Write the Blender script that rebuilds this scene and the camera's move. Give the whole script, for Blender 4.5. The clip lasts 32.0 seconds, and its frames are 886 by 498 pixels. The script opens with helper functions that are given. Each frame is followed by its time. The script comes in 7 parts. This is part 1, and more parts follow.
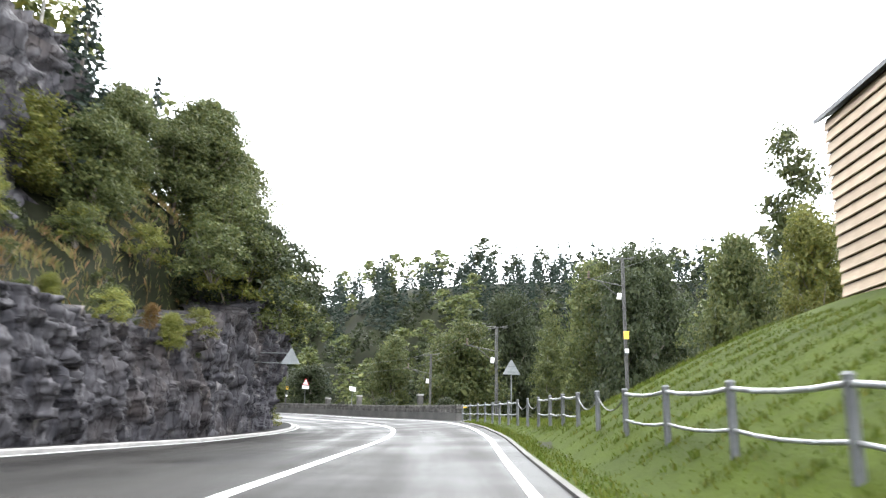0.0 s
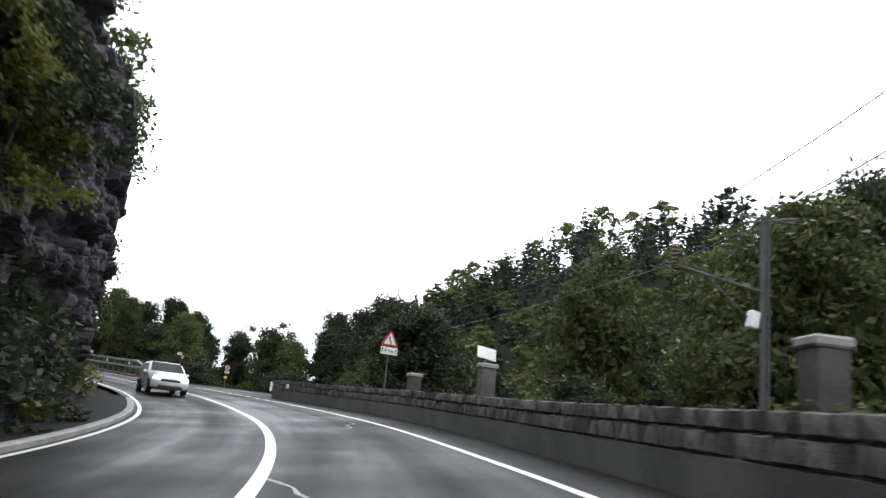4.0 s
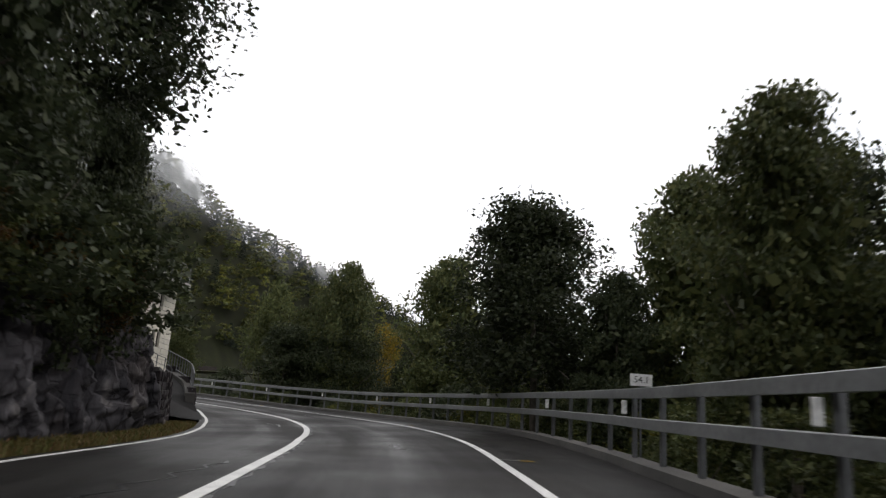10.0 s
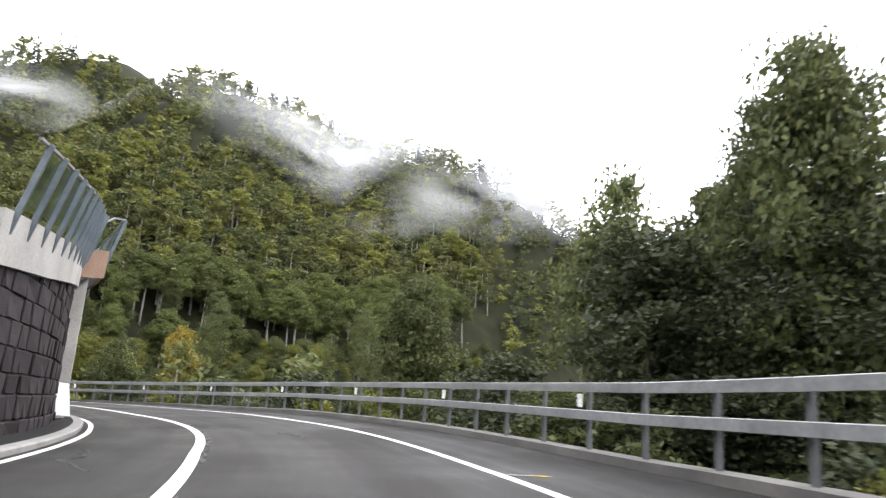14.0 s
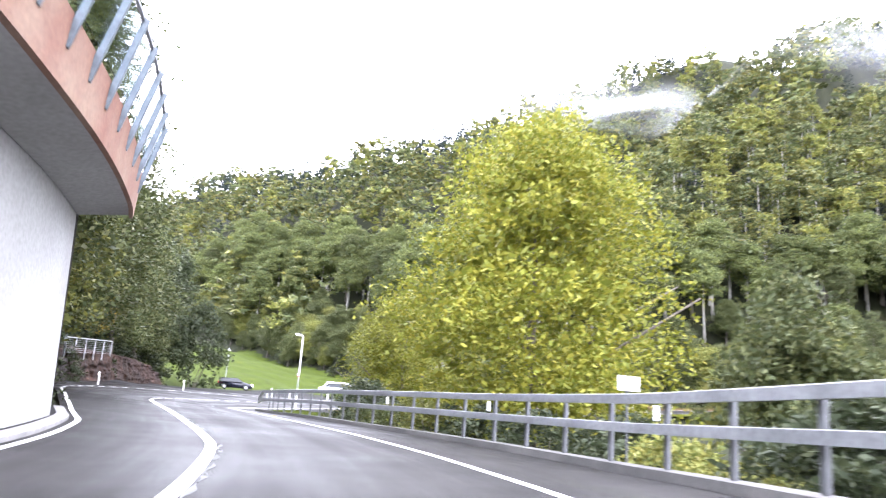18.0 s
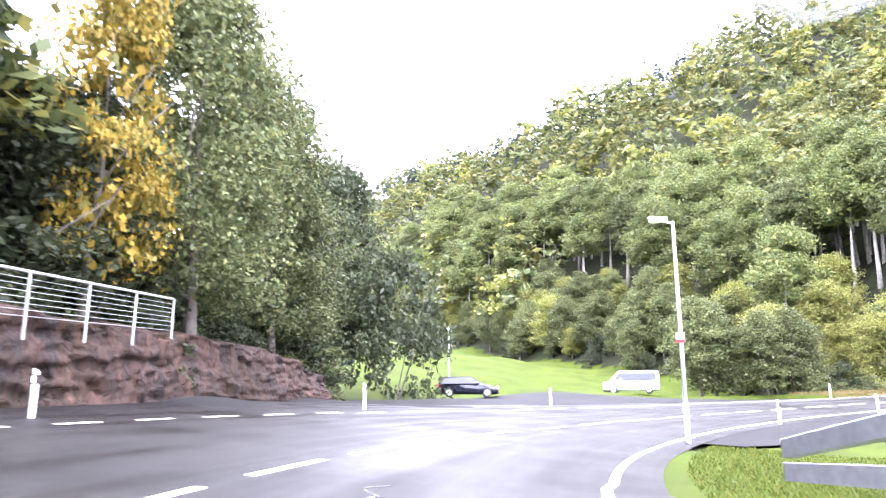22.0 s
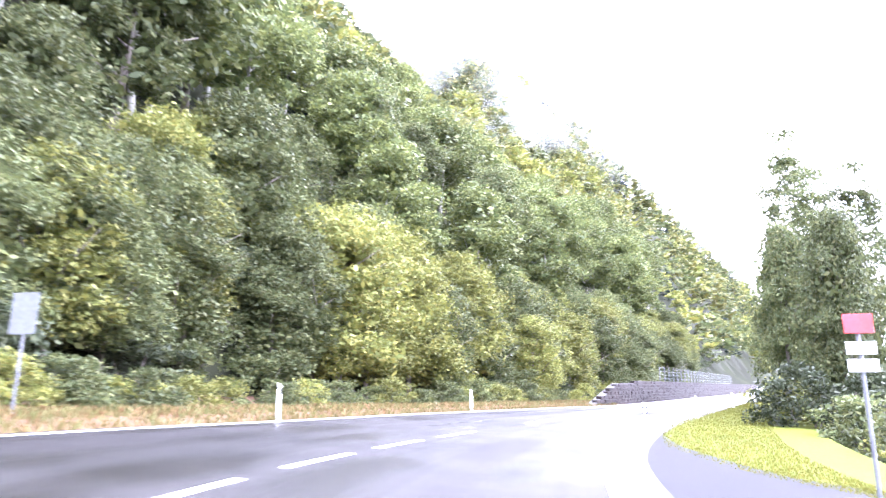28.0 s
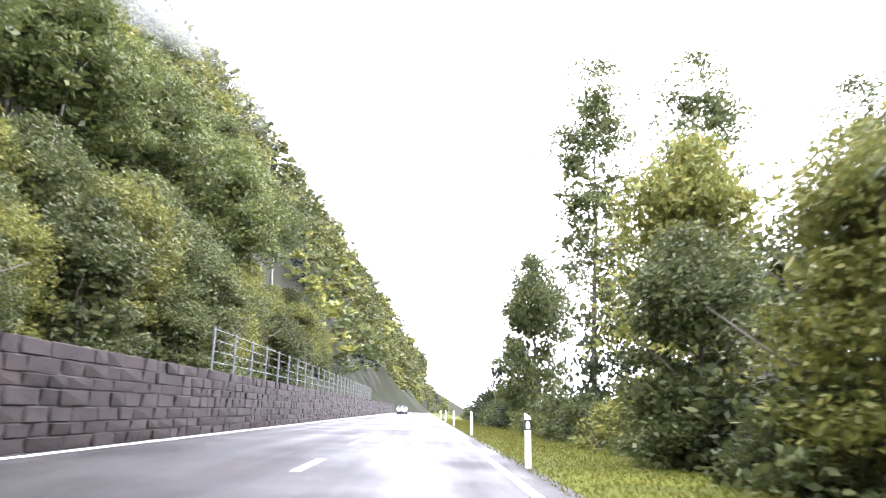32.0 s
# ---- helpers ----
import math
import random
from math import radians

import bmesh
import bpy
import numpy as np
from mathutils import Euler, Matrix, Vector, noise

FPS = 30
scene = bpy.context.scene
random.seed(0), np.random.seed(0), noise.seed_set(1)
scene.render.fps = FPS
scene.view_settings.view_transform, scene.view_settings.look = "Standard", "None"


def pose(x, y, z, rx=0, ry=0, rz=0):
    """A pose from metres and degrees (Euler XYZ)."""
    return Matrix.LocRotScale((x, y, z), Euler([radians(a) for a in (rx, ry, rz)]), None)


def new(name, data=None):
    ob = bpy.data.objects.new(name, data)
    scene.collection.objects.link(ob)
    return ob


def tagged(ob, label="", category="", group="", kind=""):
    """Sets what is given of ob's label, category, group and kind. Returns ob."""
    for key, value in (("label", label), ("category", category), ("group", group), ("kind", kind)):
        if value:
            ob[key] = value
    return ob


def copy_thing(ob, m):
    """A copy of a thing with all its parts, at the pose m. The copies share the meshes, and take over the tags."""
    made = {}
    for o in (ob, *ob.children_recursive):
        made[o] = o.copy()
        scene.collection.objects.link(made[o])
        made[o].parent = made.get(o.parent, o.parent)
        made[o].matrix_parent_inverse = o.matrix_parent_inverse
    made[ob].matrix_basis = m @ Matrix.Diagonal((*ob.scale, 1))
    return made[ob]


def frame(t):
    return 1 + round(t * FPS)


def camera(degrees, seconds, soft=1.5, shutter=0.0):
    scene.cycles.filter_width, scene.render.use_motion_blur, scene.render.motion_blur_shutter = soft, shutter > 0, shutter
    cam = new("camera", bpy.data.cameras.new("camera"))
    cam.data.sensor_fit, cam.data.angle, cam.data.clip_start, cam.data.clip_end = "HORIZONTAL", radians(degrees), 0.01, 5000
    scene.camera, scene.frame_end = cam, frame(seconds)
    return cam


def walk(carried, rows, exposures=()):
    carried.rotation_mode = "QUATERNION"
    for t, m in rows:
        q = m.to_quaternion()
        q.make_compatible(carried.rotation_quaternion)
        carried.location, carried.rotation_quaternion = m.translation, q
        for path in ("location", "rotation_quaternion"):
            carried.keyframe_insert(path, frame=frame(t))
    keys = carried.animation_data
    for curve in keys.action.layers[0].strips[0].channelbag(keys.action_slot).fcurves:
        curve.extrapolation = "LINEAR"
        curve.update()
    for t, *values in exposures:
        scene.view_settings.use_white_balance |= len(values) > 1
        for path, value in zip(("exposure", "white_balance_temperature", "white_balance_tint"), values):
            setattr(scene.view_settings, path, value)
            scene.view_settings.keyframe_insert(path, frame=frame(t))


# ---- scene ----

# ---------- camera and its drive ----------
cam = camera(60.97, 32.0, soft=1.3, shutter=0.25)
ROWS = [
    (0.0, 0.00, 0.00, 1.13, 104.54, -1.24, -0.03),
    (0.5, -0.03, 7.25, 1.47, 104.55, -2.30, -0.97),
    (1.0, 0.00, 14.43, 1.81, 104.70, -3.31, -1.11),
    (1.5, -0.01, 21.40, 2.15, 104.72, -4.26, -0.44),
    (2.0, -0.16, 28.09, 2.46, 104.48, -4.82, 1.02),
    (2.5, -0.55, 34.57, 2.75, 104.37, -5.38, 3.46),
    (3.0, -1.26, 40.99, 3.02, 104.22, -5.72, 6.60),
    (3.5, -2.35, 47.38, 3.28, 104.12, -5.77, 10.11),
    (4.0, -3.90, 53.68, 3.52, 103.88, -6.07, 14.60),
    (4.5, -5.93, 59.85, 3.76, 104.07, -6.15, 18.95),
    (5.0, -8.40, 65.85, 4.03, 104.33, -6.25, 22.87),
    (5.5, -11.24, 71.62, 4.32, 104.68, -6.61, 26.84),
    (6.0, -14.51, 77.08, 4.61, 104.55, -6.05, 31.87),
    (6.5, -18.21, 82.13, 4.89, 104.26, -4.99, 37.35),
    (7.0, -22.33, 86.78, 5.15, 104.21, -4.63, 42.30),
    (7.5, -26.76, 91.09, 5.40, 104.39, -4.48, 46.31),
    (8.0, -31.38, 95.11, 5.66, 104.17, -4.35, 48.88),
    (8.5, -36.06, 98.94, 5.90, 104.18, -3.89, 50.30),
    (9.0, -40.83, 102.64, 6.14, 104.09, -3.85, 51.85),
    (9.5, -45.75, 106.26, 6.38, 104.21, -3.65, 53.30),
    (10.0, -50.84, 109.81, 6.65, 104.41, -3.60, 54.81),
    (10.5, -56.03, 113.21, 6.93, 104.63, -3.51, 56.42),
    (11.0, -61.15, 116.36, 7.21, 104.67, -3.74, 58.14),
    (11.5, -66.15, 119.20, 7.48, 104.40, -4.34, 60.39),
    (12.0, -71.12, 121.72, 7.71, 104.12, -4.57, 63.19),
    (12.5, -76.26, 123.95, 7.95, 104.39, -4.54, 67.01),
    (13.0, -81.65, 125.83, 8.19, 104.44, -4.41, 71.46),
    (13.5, -87.22, 127.26, 8.45, 104.44, -3.80, 76.62),
    (14.0, -92.90, 128.12, 8.73, 104.76, -3.30, 82.55),
    (14.5, -98.61, 128.37, 9.04, 105.27, -2.86, 88.76),
    (15.0, -104.36, 128.06, 9.36, 105.09, -3.34, 93.90),
    (15.5, -110.11, 127.26, 9.68, 104.94, -4.12, 98.63),
    (16.0, -115.87, 125.97, 9.98, 104.69, -4.98, 103.51),
    (16.5, -121.57, 124.13, 10.25, 104.22, -5.70, 108.93),
    (17.0, -127.15, 121.66, 10.49, 104.10, -5.64, 115.24),
    (17.5, -132.46, 118.54, 10.72, 103.95, -5.00, 122.05),
    (18.0, -137.33, 114.75, 10.91, 103.47, -3.92, 129.73),
    (18.5, -141.65, 110.38, 11.10, 103.59, -2.67, 136.99),
    (19.0, -145.47, 105.53, 11.29, 103.74, -1.66, 142.91),
    (19.5, -148.87, 100.29, 11.50, 103.96, -1.29, 147.64),
    (20.0, -152.02, 94.79, 11.72, 103.88, -1.47, 150.00),
    (20.5, -155.08, 89.19, 11.93, 103.68, -1.12, 150.63),
    (21.0, -158.07, 83.65, 12.12, 103.58, -0.72, 150.64),
    (21.5, -161.05, 78.38, 12.28, 103.23, -0.36, 148.84),
    (22.0, -164.17, 73.46, 12.40, 102.92, 0.03, 145.41),
    (22.5, -167.58, 68.86, 12.49, 102.63, 0.40, 140.97),
    (23.0, -171.35, 64.66, 12.59, 102.88, 0.72, 135.04),
    (23.5, -175.46, 61.05, 12.71, 103.50, 0.62, 128.03),
    (24.0, -179.97, 58.01, 12.88, 103.96, 0.93, 120.63),
    (24.5, -185.03, 55.44, 13.08, 103.85, 0.65, 113.83),
    (25.0, -190.66, 53.30, 13.31, 104.32, 0.16, 107.90),
    (25.5, -196.77, 51.65, 13.57, 104.31, -0.17, 102.32),
    (26.0, -203.23, 50.57, 13.86, 104.35, -0.33, 96.35),
    (26.5, -209.92, 50.22, 14.15, 104.52, -0.47, 89.64),
    (27.0, -216.75, 50.70, 14.48, 104.67, -0.65, 82.44),
    (27.5, -223.58, 52.08, 14.83, 104.85, -0.25, 74.94),
    (28.0, -230.17, 54.32, 15.19, 104.92, -0.31, 67.64),
    (28.5, -236.44, 57.33, 15.59, 105.39, -0.44, 61.18),
    (29.0, -242.47, 61.07, 16.05, 105.76, 0.15, 55.02),
    (29.5, -248.30, 65.57, 16.55, 105.96, 0.09, 49.50),
    (30.0, -253.89, 70.65, 17.09, 106.01, 0.56, 45.41),
    (30.5, -259.27, 76.08, 17.65, 106.05, 0.68, 43.07),
    (31.0, -264.53, 81.70, 18.20, 106.04, 0.27, 41.86),
    (31.5, -269.72, 87.40, 18.76, 106.01, -0.43, 41.15),
    (32.0, -274.86, 93.21, 19.34, 106.29, -0.89, 40.34),
]
EXPO = [(0.0, 2.2, 6400, 9), (2.0, 1.8, 6350, 9), (3.5, 1.0, 6300, 9), (5.5, -0.4, 6150, 9), (7.0, -0.7, 6350, 11), (9.0, -0.5, 6600, 12), (11.0, 0.2, 6700, 13), (12.5, 0.95, 6600, 13), (14.5, 1.85, 6450, 14), (16.5, 2.7, 6050, 19),
        (19.0, 3.05, 5900, 23), (20.5, 3.55, 5900, 25), (21.5, 3.65, 5850, 26), (23.0, 3.7, 5700, 30), (26.5, 4.1, 5400, 33), (29.0, 3.6, 5650, 29), (32.0, 2.9, 6100, 22)]
walk(cam, [(t, pose(x, y, z, a, b, c)) for t, x, y, z, a, b, c in ROWS], EXPO)

# ---------- overcast daylight ----------
world = bpy.data.worlds.new("overcast_sky")
scene.world = world
world.use_nodes = True
wn, wl = world.node_tree.nodes, world.node_tree.links
wn.clear()
w_out = wn.new("ShaderNodeOutputWorld")
w_mix = wn.new("ShaderNodeMixShader")
w_sky = wn.new("ShaderNodeTexSky")
w_sky.sky_type, w_sky.sun_disc, w_sky.sun_elevation, w_sky.sun_rotation = "NISHITA", False, radians(52), radians(200)
w_bg1 = wn.new("ShaderNodeBackground")
w_bg1.inputs[1].default_value = 0.1
w_bg2 = wn.new("ShaderNodeBackground")
w_bg2.inputs[1].default_value = 1.8
w_co = wn.new("ShaderNodeTexCoord")
w_map = wn.new("ShaderNodeMapping")
w_map.inputs["Scale"].default_value = (1.6, 1.6, 4.0)
w_noise = wn.new("ShaderNodeTexNoise")
w_noise.inputs["Scale"].default_value, w_noise.inputs["Detail"].default_value = 1.3, 5.0
w_ramp = wn.new("ShaderNodeValToRGB")
w_ramp.color_ramp.elements[0].position, w_ramp.color_ramp.elements[0].color = 0.32, (0.80, 0.84, 0.89, 1)
w_ramp.color_ramp.elements[1].position, w_ramp.color_ramp.elements[1].color = 0.62, (1.0, 1.0, 1.0, 1)
w_mix.inputs[0].default_value = 0.88
wl.new(w_co.outputs["Generated"], w_map.inputs[0])
wl.new(w_map.outputs[0], w_noise.inputs["Vector"])
wl.new(w_noise.outputs["Fac"], w_ramp.inputs[0])
wl.new(w_ramp.outputs[0], w_bg2.inputs[0])
wl.new(w_sky.outputs[0], w_bg1.inputs[0])
wl.new(w_bg1.outputs[0], w_mix.inputs[1])
wl.new(w_bg2.outputs[0], w_mix.inputs[2])
wl.new(w_mix.outputs[0], w_out.inputs[0])
sun = new("sun", bpy.data.lights.new("sun", "SUN"))
sun.data.energy, sun.data.angle, sun.data.color = 0.9, radians(25), (1.0, 0.97, 0.92)
sun.matrix_world = pose(0, 0, 60, 38, 0, 160)

# ---------- materials ----------
def material(name, base, second=None, scale=4.0, rough=0.7, metal=0.0, bump=0.0, bump_scale=30.0, third=None, fine=25.0, spec=0.5, vary=0.0, island=False, coords="Object"):
    """Two-scale noise between two or three colours, with grain, roughness change and fine relief; vary changes it from piece to piece."""
    m = bpy.data.materials.new(name)
    m.use_nodes = True
    n, l = m.node_tree.nodes, m.node_tree.links
    b = n["Principled BSDF"]
    b.inputs["Metallic"].default_value = metal
    b.inputs["Specular IOR Level"].default_value = spec
    co = n.new("ShaderNodeTexCoord")
    big, small = n.new("ShaderNodeTexNoise"), n.new("ShaderNodeTexNoise")
    big.inputs["Scale"].default_value, big.inputs["Detail"].default_value = scale, 4.0
    small.inputs["Scale"].default_value, small.inputs["Detail"].default_value = fine, 6.0
    l.new(co.outputs[coords], big.inputs["Vector"]), l.new(co.outputs[coords], small.inputs["Vector"])
    ramp = n.new("ShaderNodeValToRGB")
    e = ramp.color_ramp.elements
    second = second or tuple(c * 0.75 for c in base)
    e[0].position, e[0].color = 0.35, (*second, 1)
    e[1].position, e[1].color = 0.65, (*base, 1)
    if third:
        x = e.new(0.78)
        x.color = (*third, 1)
    l.new(big.outputs["Fac"], ramp.inputs[0])
    grain = n.new("ShaderNodeMix")
    grain.data_type, grain.blend_type = "RGBA", "MULTIPLY"
    grain.inputs["Factor"].default_value = 0.45
    gr = n.new("ShaderNodeValToRGB")
    gr.color_ramp.elements[0].position, gr.color_ramp.elements[0].color = 0.3, (0.45, 0.45, 0.45, 1)
    gr.color_ramp.elements[1].position, gr.color_ramp.elements[1].color = 0.65, (1, 1, 1, 1)
    l.new(small.outputs["Fac"], gr.inputs[0])
    l.new(ramp.outputs[0], grain.inputs["A"]), l.new(gr.outputs[0], grain.inputs["B"])
    out = grain.outputs["Result"]
    if vary:
        src = n.new("ShaderNodeNewGeometry").outputs["Random Per Island"] if island else n.new("ShaderNodeObjectInfo").outputs["Random"]
        hsv, rng = n.new("ShaderNodeHueSaturation"), n.new("ShaderNodeMapRange")
        rng.inputs["To Min"].default_value, rng.inputs["To Max"].default_value = 1 - vary, 1 + vary
        l.new(src, rng.inputs["Value"]), l.new(rng.outputs[0], hsv.inputs["Value"])
        l.new(out, hsv.inputs["Color"])
        out = hsv.outputs[0]
    l.new(out, b.inputs["Base Color"])
    rr = n.new("ShaderNodeMapRange")
    rr.inputs["To Min"].default_value, rr.inputs["To Max"].default_value = max(0.03, rough - 0.12), min(1.0, rough + 0.12)
    l.new(big.outputs["Fac"], rr.inputs["Value"]), l.new(rr.outputs[0], b.inputs["Roughness"])
    if bump:
        bp, bn = n.new("ShaderNodeBump"), n.new("ShaderNodeTexNoise")
        bn.inputs["Scale"].default_value, bn.inputs["Detail"].default_value = bump_scale, 5.0
        bp.inputs["Strength"].default_value, bp.inputs["Distance"].default_value = bump, 0.02
        l.new(co.outputs[coords], bn.inputs["Vector"]), l.new(bn.outputs["Fac"], bp.inputs["Height"])
        l.new(bp.outputs[0], b.inputs["Normal"])
    return m


def leaf_material(name, colours, shine=0.5):
    """Leaves: each clump takes its own tint from the colours; light passes through in part."""
    m = bpy.data.materials.new(name)
    m.use_nodes = True
    n, l = m.node_tree.nodes, m.node_tree.links
    b = n["Principled BSDF"]
    geo = n.new("ShaderNodeNewGeometry")
    ramp = n.new("ShaderNodeValToRGB")
    e = ramp.color_ramp.elements
    e[0].position, e[0].color = 0.0, (*colours[0], 1)
    e[1].position, e[1].color = 1.0, (*colours[-1], 1)
    for k, c in enumerate(colours[1:-1]):
        x = e.new((k + 1) / (len(colours) - 1))
        x.color = (*c, 1)
    info = n.new("ShaderNodeObjectInfo")
    hsv, rng = n.new("ShaderNodeHueSaturation"), n.new("ShaderNodeMapRange")
    rng.inputs["To Min"].default_value, rng.inputs["To Max"].default_value = 0.75, 1.25
    l.new(info.outputs["Random"], rng.inputs["Value"]), l.new(rng.outputs[0], hsv.inputs["Value"])
    l.new(geo.outputs["Random Per Island"], ramp.inputs[0])
    l.new(ramp.outputs[0], hsv.inputs["Color"])
    l.new(hsv.outputs[0], b.inputs["Base Color"])
    b.inputs["Roughness"].default_value = shine
    b.inputs["Specular IOR Level"].default_value = 0.14
    tr = n.new("ShaderNodeBsdfTranslucent")
    l.new(hsv.outputs[0], tr.inputs[0])
    mx = n.new("ShaderNodeMixShader")
    mx.inputs[0].default_value = 0.3
    l.new(b.outputs[0], mx.inputs[1]), l.new(tr.outputs[0], mx.inputs[2])
    l.new(mx.outputs[0], n["Material Output"].inputs[0])
    return m


def wet_asphalt(name):
    """Dark asphalt under a film of rain: UV runs in metres along and across the road; streaks, wheel tracks and drying patches change its gloss."""
    m = material(name, (0.0190, 0.0178, 0.0166), (0.0098, 0.0092, 0.0087), 0.28, 0.4, bump=0.25, bump_scale=120, fine=60, spec=0.085, third=(0.0225, 0.0221, 0.023))
    n, l = m.node_tree.nodes, m.node_tree.links
    b = n["Principled BSDF"]
    uv, mp = n.new("ShaderNodeTexCoord"), n.new("ShaderNodeMapping")
    mp.inputs["Scale"].default_value = (0.045, 0.9, 1)
    streak, patch = n.new("ShaderNodeTexNoise"), n.new("ShaderNodeTexNoise")
    streak.inputs["Scale"].default_value, streak.inputs["Detail"].default_value = 1.0, 5.0
    patch.inputs["Scale"].default_value, patch.inputs["Detail"].default_value = 0.22, 6.0
    l.new(uv.outputs["UV"], mp.inputs[0]), l.new(mp.outputs[0], streak.inputs["Vector"]), l.new(uv.outputs["UV"], patch.inputs["Vector"])
    sep, ph, wave = n.new("ShaderNodeSeparateXYZ"), n.new("ShaderNodeMath"), n.new("ShaderNodeMath")
    l.new(uv.outputs["UV"], sep.inputs[0]), l.new(sep.outputs["Y"], ph.inputs[0])
    ph.operation, ph.inputs[1].default_value, ph.inputs[2].default_value = "MULTIPLY_ADD", 3.49, -1.05
    wave.operation = "SINE"
    l.new(ph.outputs[0], wave.inputs[0])
    mixed_, scaled = n.new("ShaderNodeMath"), n.new("ShaderNodeMath")
    mixed_.operation, scaled.operation = "ADD", "MULTIPLY_ADD"
    l.new(streak.outputs["Fac"], mixed_.inputs[0]), l.new(patch.outputs["Fac"], mixed_.inputs[1])
    scaled.inputs[1].default_value = 0.05
    l.new(wave.outputs[0], scaled.inputs[0]), l.new(mixed_.outputs[0], scaled.inputs[2])
    rough = n.new("ShaderNodeMapRange")
    rough.inputs["From Min"].default_value, rough.inputs["From Max"].default_value = 0.78, 1.22
    rough.inputs["To Min"].default_value, rough.inputs["To Max"].default_value = 0.32, 0.66
    l.new(scaled.outputs[0], rough.inputs["Value"]), l.new(rough.outputs[0], b.inputs["Roughness"])
    tone, hsv = n.new("ShaderNodeMapRange"), n.new("ShaderNodeHueSaturation")
    tone.inputs["From Min"].default_value, tone.inputs["From Max"].default_value = 0.78, 1.22
    tone.inputs["To Min"].default_value, tone.inputs["To Max"].default_value = 0.82, 1.2
    l.new(scaled.outputs[0], tone.inputs["Value"]), l.new(tone.outputs[0], hsv.inputs["Value"])
    l.new(b.inputs["Base Color"].links[0].from_socket, hsv.inputs["Color"]), l.new(hsv.outputs[0], b.inputs["Base Color"])
    return m


ASPHALT = wet_asphalt("wet asphalt")
ASPHALT_OLD = material("old pale asphalt", (0.022, 0.0213, 0.0213), (0.0125, 0.0122, 0.0124), 0.5, 0.75, bump=0.3, bump_scale=120, fine=50, spec=0.06)
TAR = material("tar seam", (0.016, 0.016, 0.018), None, 3, 0.3)
PAINT = material("road paint", (0.74, 0.74, 0.72), (0.55, 0.55, 0.54), 3.0, 0.5, bump=0.15, bump_scale=90, fine=40)
KERB = material("kerb granite", (0.26, 0.25, 0.24), (0.17, 0.165, 0.16), 2.0, 0.75, bump=0.4, fine=30, vary=0.15)
CONCRETE = material("weathered concrete", (0.36, 0.35, 0.33), (0.24, 0.235, 0.22), 0.7, 0.8, bump=0.3, fine=18)
CONCRETE_DARK = material("stained dark concrete", (0.10, 0.095, 0.088), (0.05, 0.048, 0.045), 0.6, 0.8, bump=0.4, fine=14)
CONCRETE_PALE = material("pale smooth concrete", (0.33, 0.325, 0.315), (0.25, 0.245, 0.235), 0.3, 0.75, bump=0.1, fine=10)
CONCRETE_RUST = material("ochre stained concrete edge", (0.15, 0.058, 0.034), (0.20, 0.13, 0.085), 0.5, 0.8, bump=0.2, fine=12)
def rock_material(name, dark, mid, pale, tint, grain=(2.3, 2.3, 0.75)):
    """Fractured rock: bands and patches of tone, cracks along cell edges, coarse and fine relief."""
    m = material(name, mid, dark, 0.75, 0.78, bump=0.9, bump_scale=5, third=pale, fine=3, spec=0.2)
    n, l = m.node_tree.nodes, m.node_tree.links
    b = n["Principled BSDF"]
    co, mp = n.new("ShaderNodeTexCoord"), n.new("ShaderNodeMapping")
    mp.inputs["Scale"].default_value = grain
    mp.inputs["Rotation"].default_value = (0.16, 0.12, 0)
    warp, add = n.new("ShaderNodeTexNoise"), n.new("ShaderNodeMixRGB")
    warp.inputs["Scale"].default_value, warp.inputs["Detail"].default_value = 1.4, 5.0
    add.blend_type, add.inputs[0].default_value = "ADD", 0.9
    vor = n.new("ShaderNodeTexVoronoi")
    vor.feature = "DISTANCE_TO_EDGE"
    vor.inputs["Scale"].default_value = 1.1
    for node in [q for q in n if q.type == "TEX_NOISE"]:
        if node != warp:
            l.new(mp.outputs[0], node.inputs["Vector"])
    l.new(co.outputs["Object"], mp.inputs[0]), l.new(co.outputs["Object"], warp.inputs["Vector"])
    l.new(mp.outputs[0], add.inputs[1]), l.new(warp.outputs["Color"], add.inputs[2]), l.new(add.outputs[0], vor.inputs["Vector"])
    ramp = n.new("ShaderNodeValToRGB")
    ramp.color_ramp.elements[0].position, ramp.color_ramp.elements[0].color = 0.0, (0.35, 0.33, 0.34, 1)
    ramp.color_ramp.elements[1].position, ramp.color_ramp.elements[1].color = 0.12, (1, 1, 1, 1)
    l.new(vor.outputs["Distance"], ramp.inputs[0])
    stain = n.new("ShaderNodeTexNoise")
    stain.inputs["Scale"].default_value, stain.inputs["Detail"].default_value = 0.35, 6.0
    sr = n.new("ShaderNodeValToRGB")
    sr.color_ramp.elements[0].position, sr.color_ramp.elements[0].color = 0.5, (1, 1, 1, 1)
    sr.color_ramp.elements[1].position, sr.color_ramp.elements[1].color = 0.68, (*tint, 1)
    l.new(co.outputs["Object"], stain.inputs["Vector"]), l.new(stain.outputs["Fac"], sr.inputs[0])
    old = b.inputs["Base Color"].links[0].from_socket
    for src in (ramp.outputs[0], sr.outputs[0]):
        mul = n.new("ShaderNodeMixRGB")
        mul.blend_type, mul.inputs[0].default_value = "MULTIPLY", 0.7
        l.new(old, mul.inputs[1]), l.new(src, mul.inputs[2])
        old = mul.outputs[0]
    l.new(old, b.inputs["Base Color"])
    bp = n.new("ShaderNodeBump")
    bp.inputs["Strength"].default_value, bp.inputs["Distance"].default_value = 0.8, 0.05
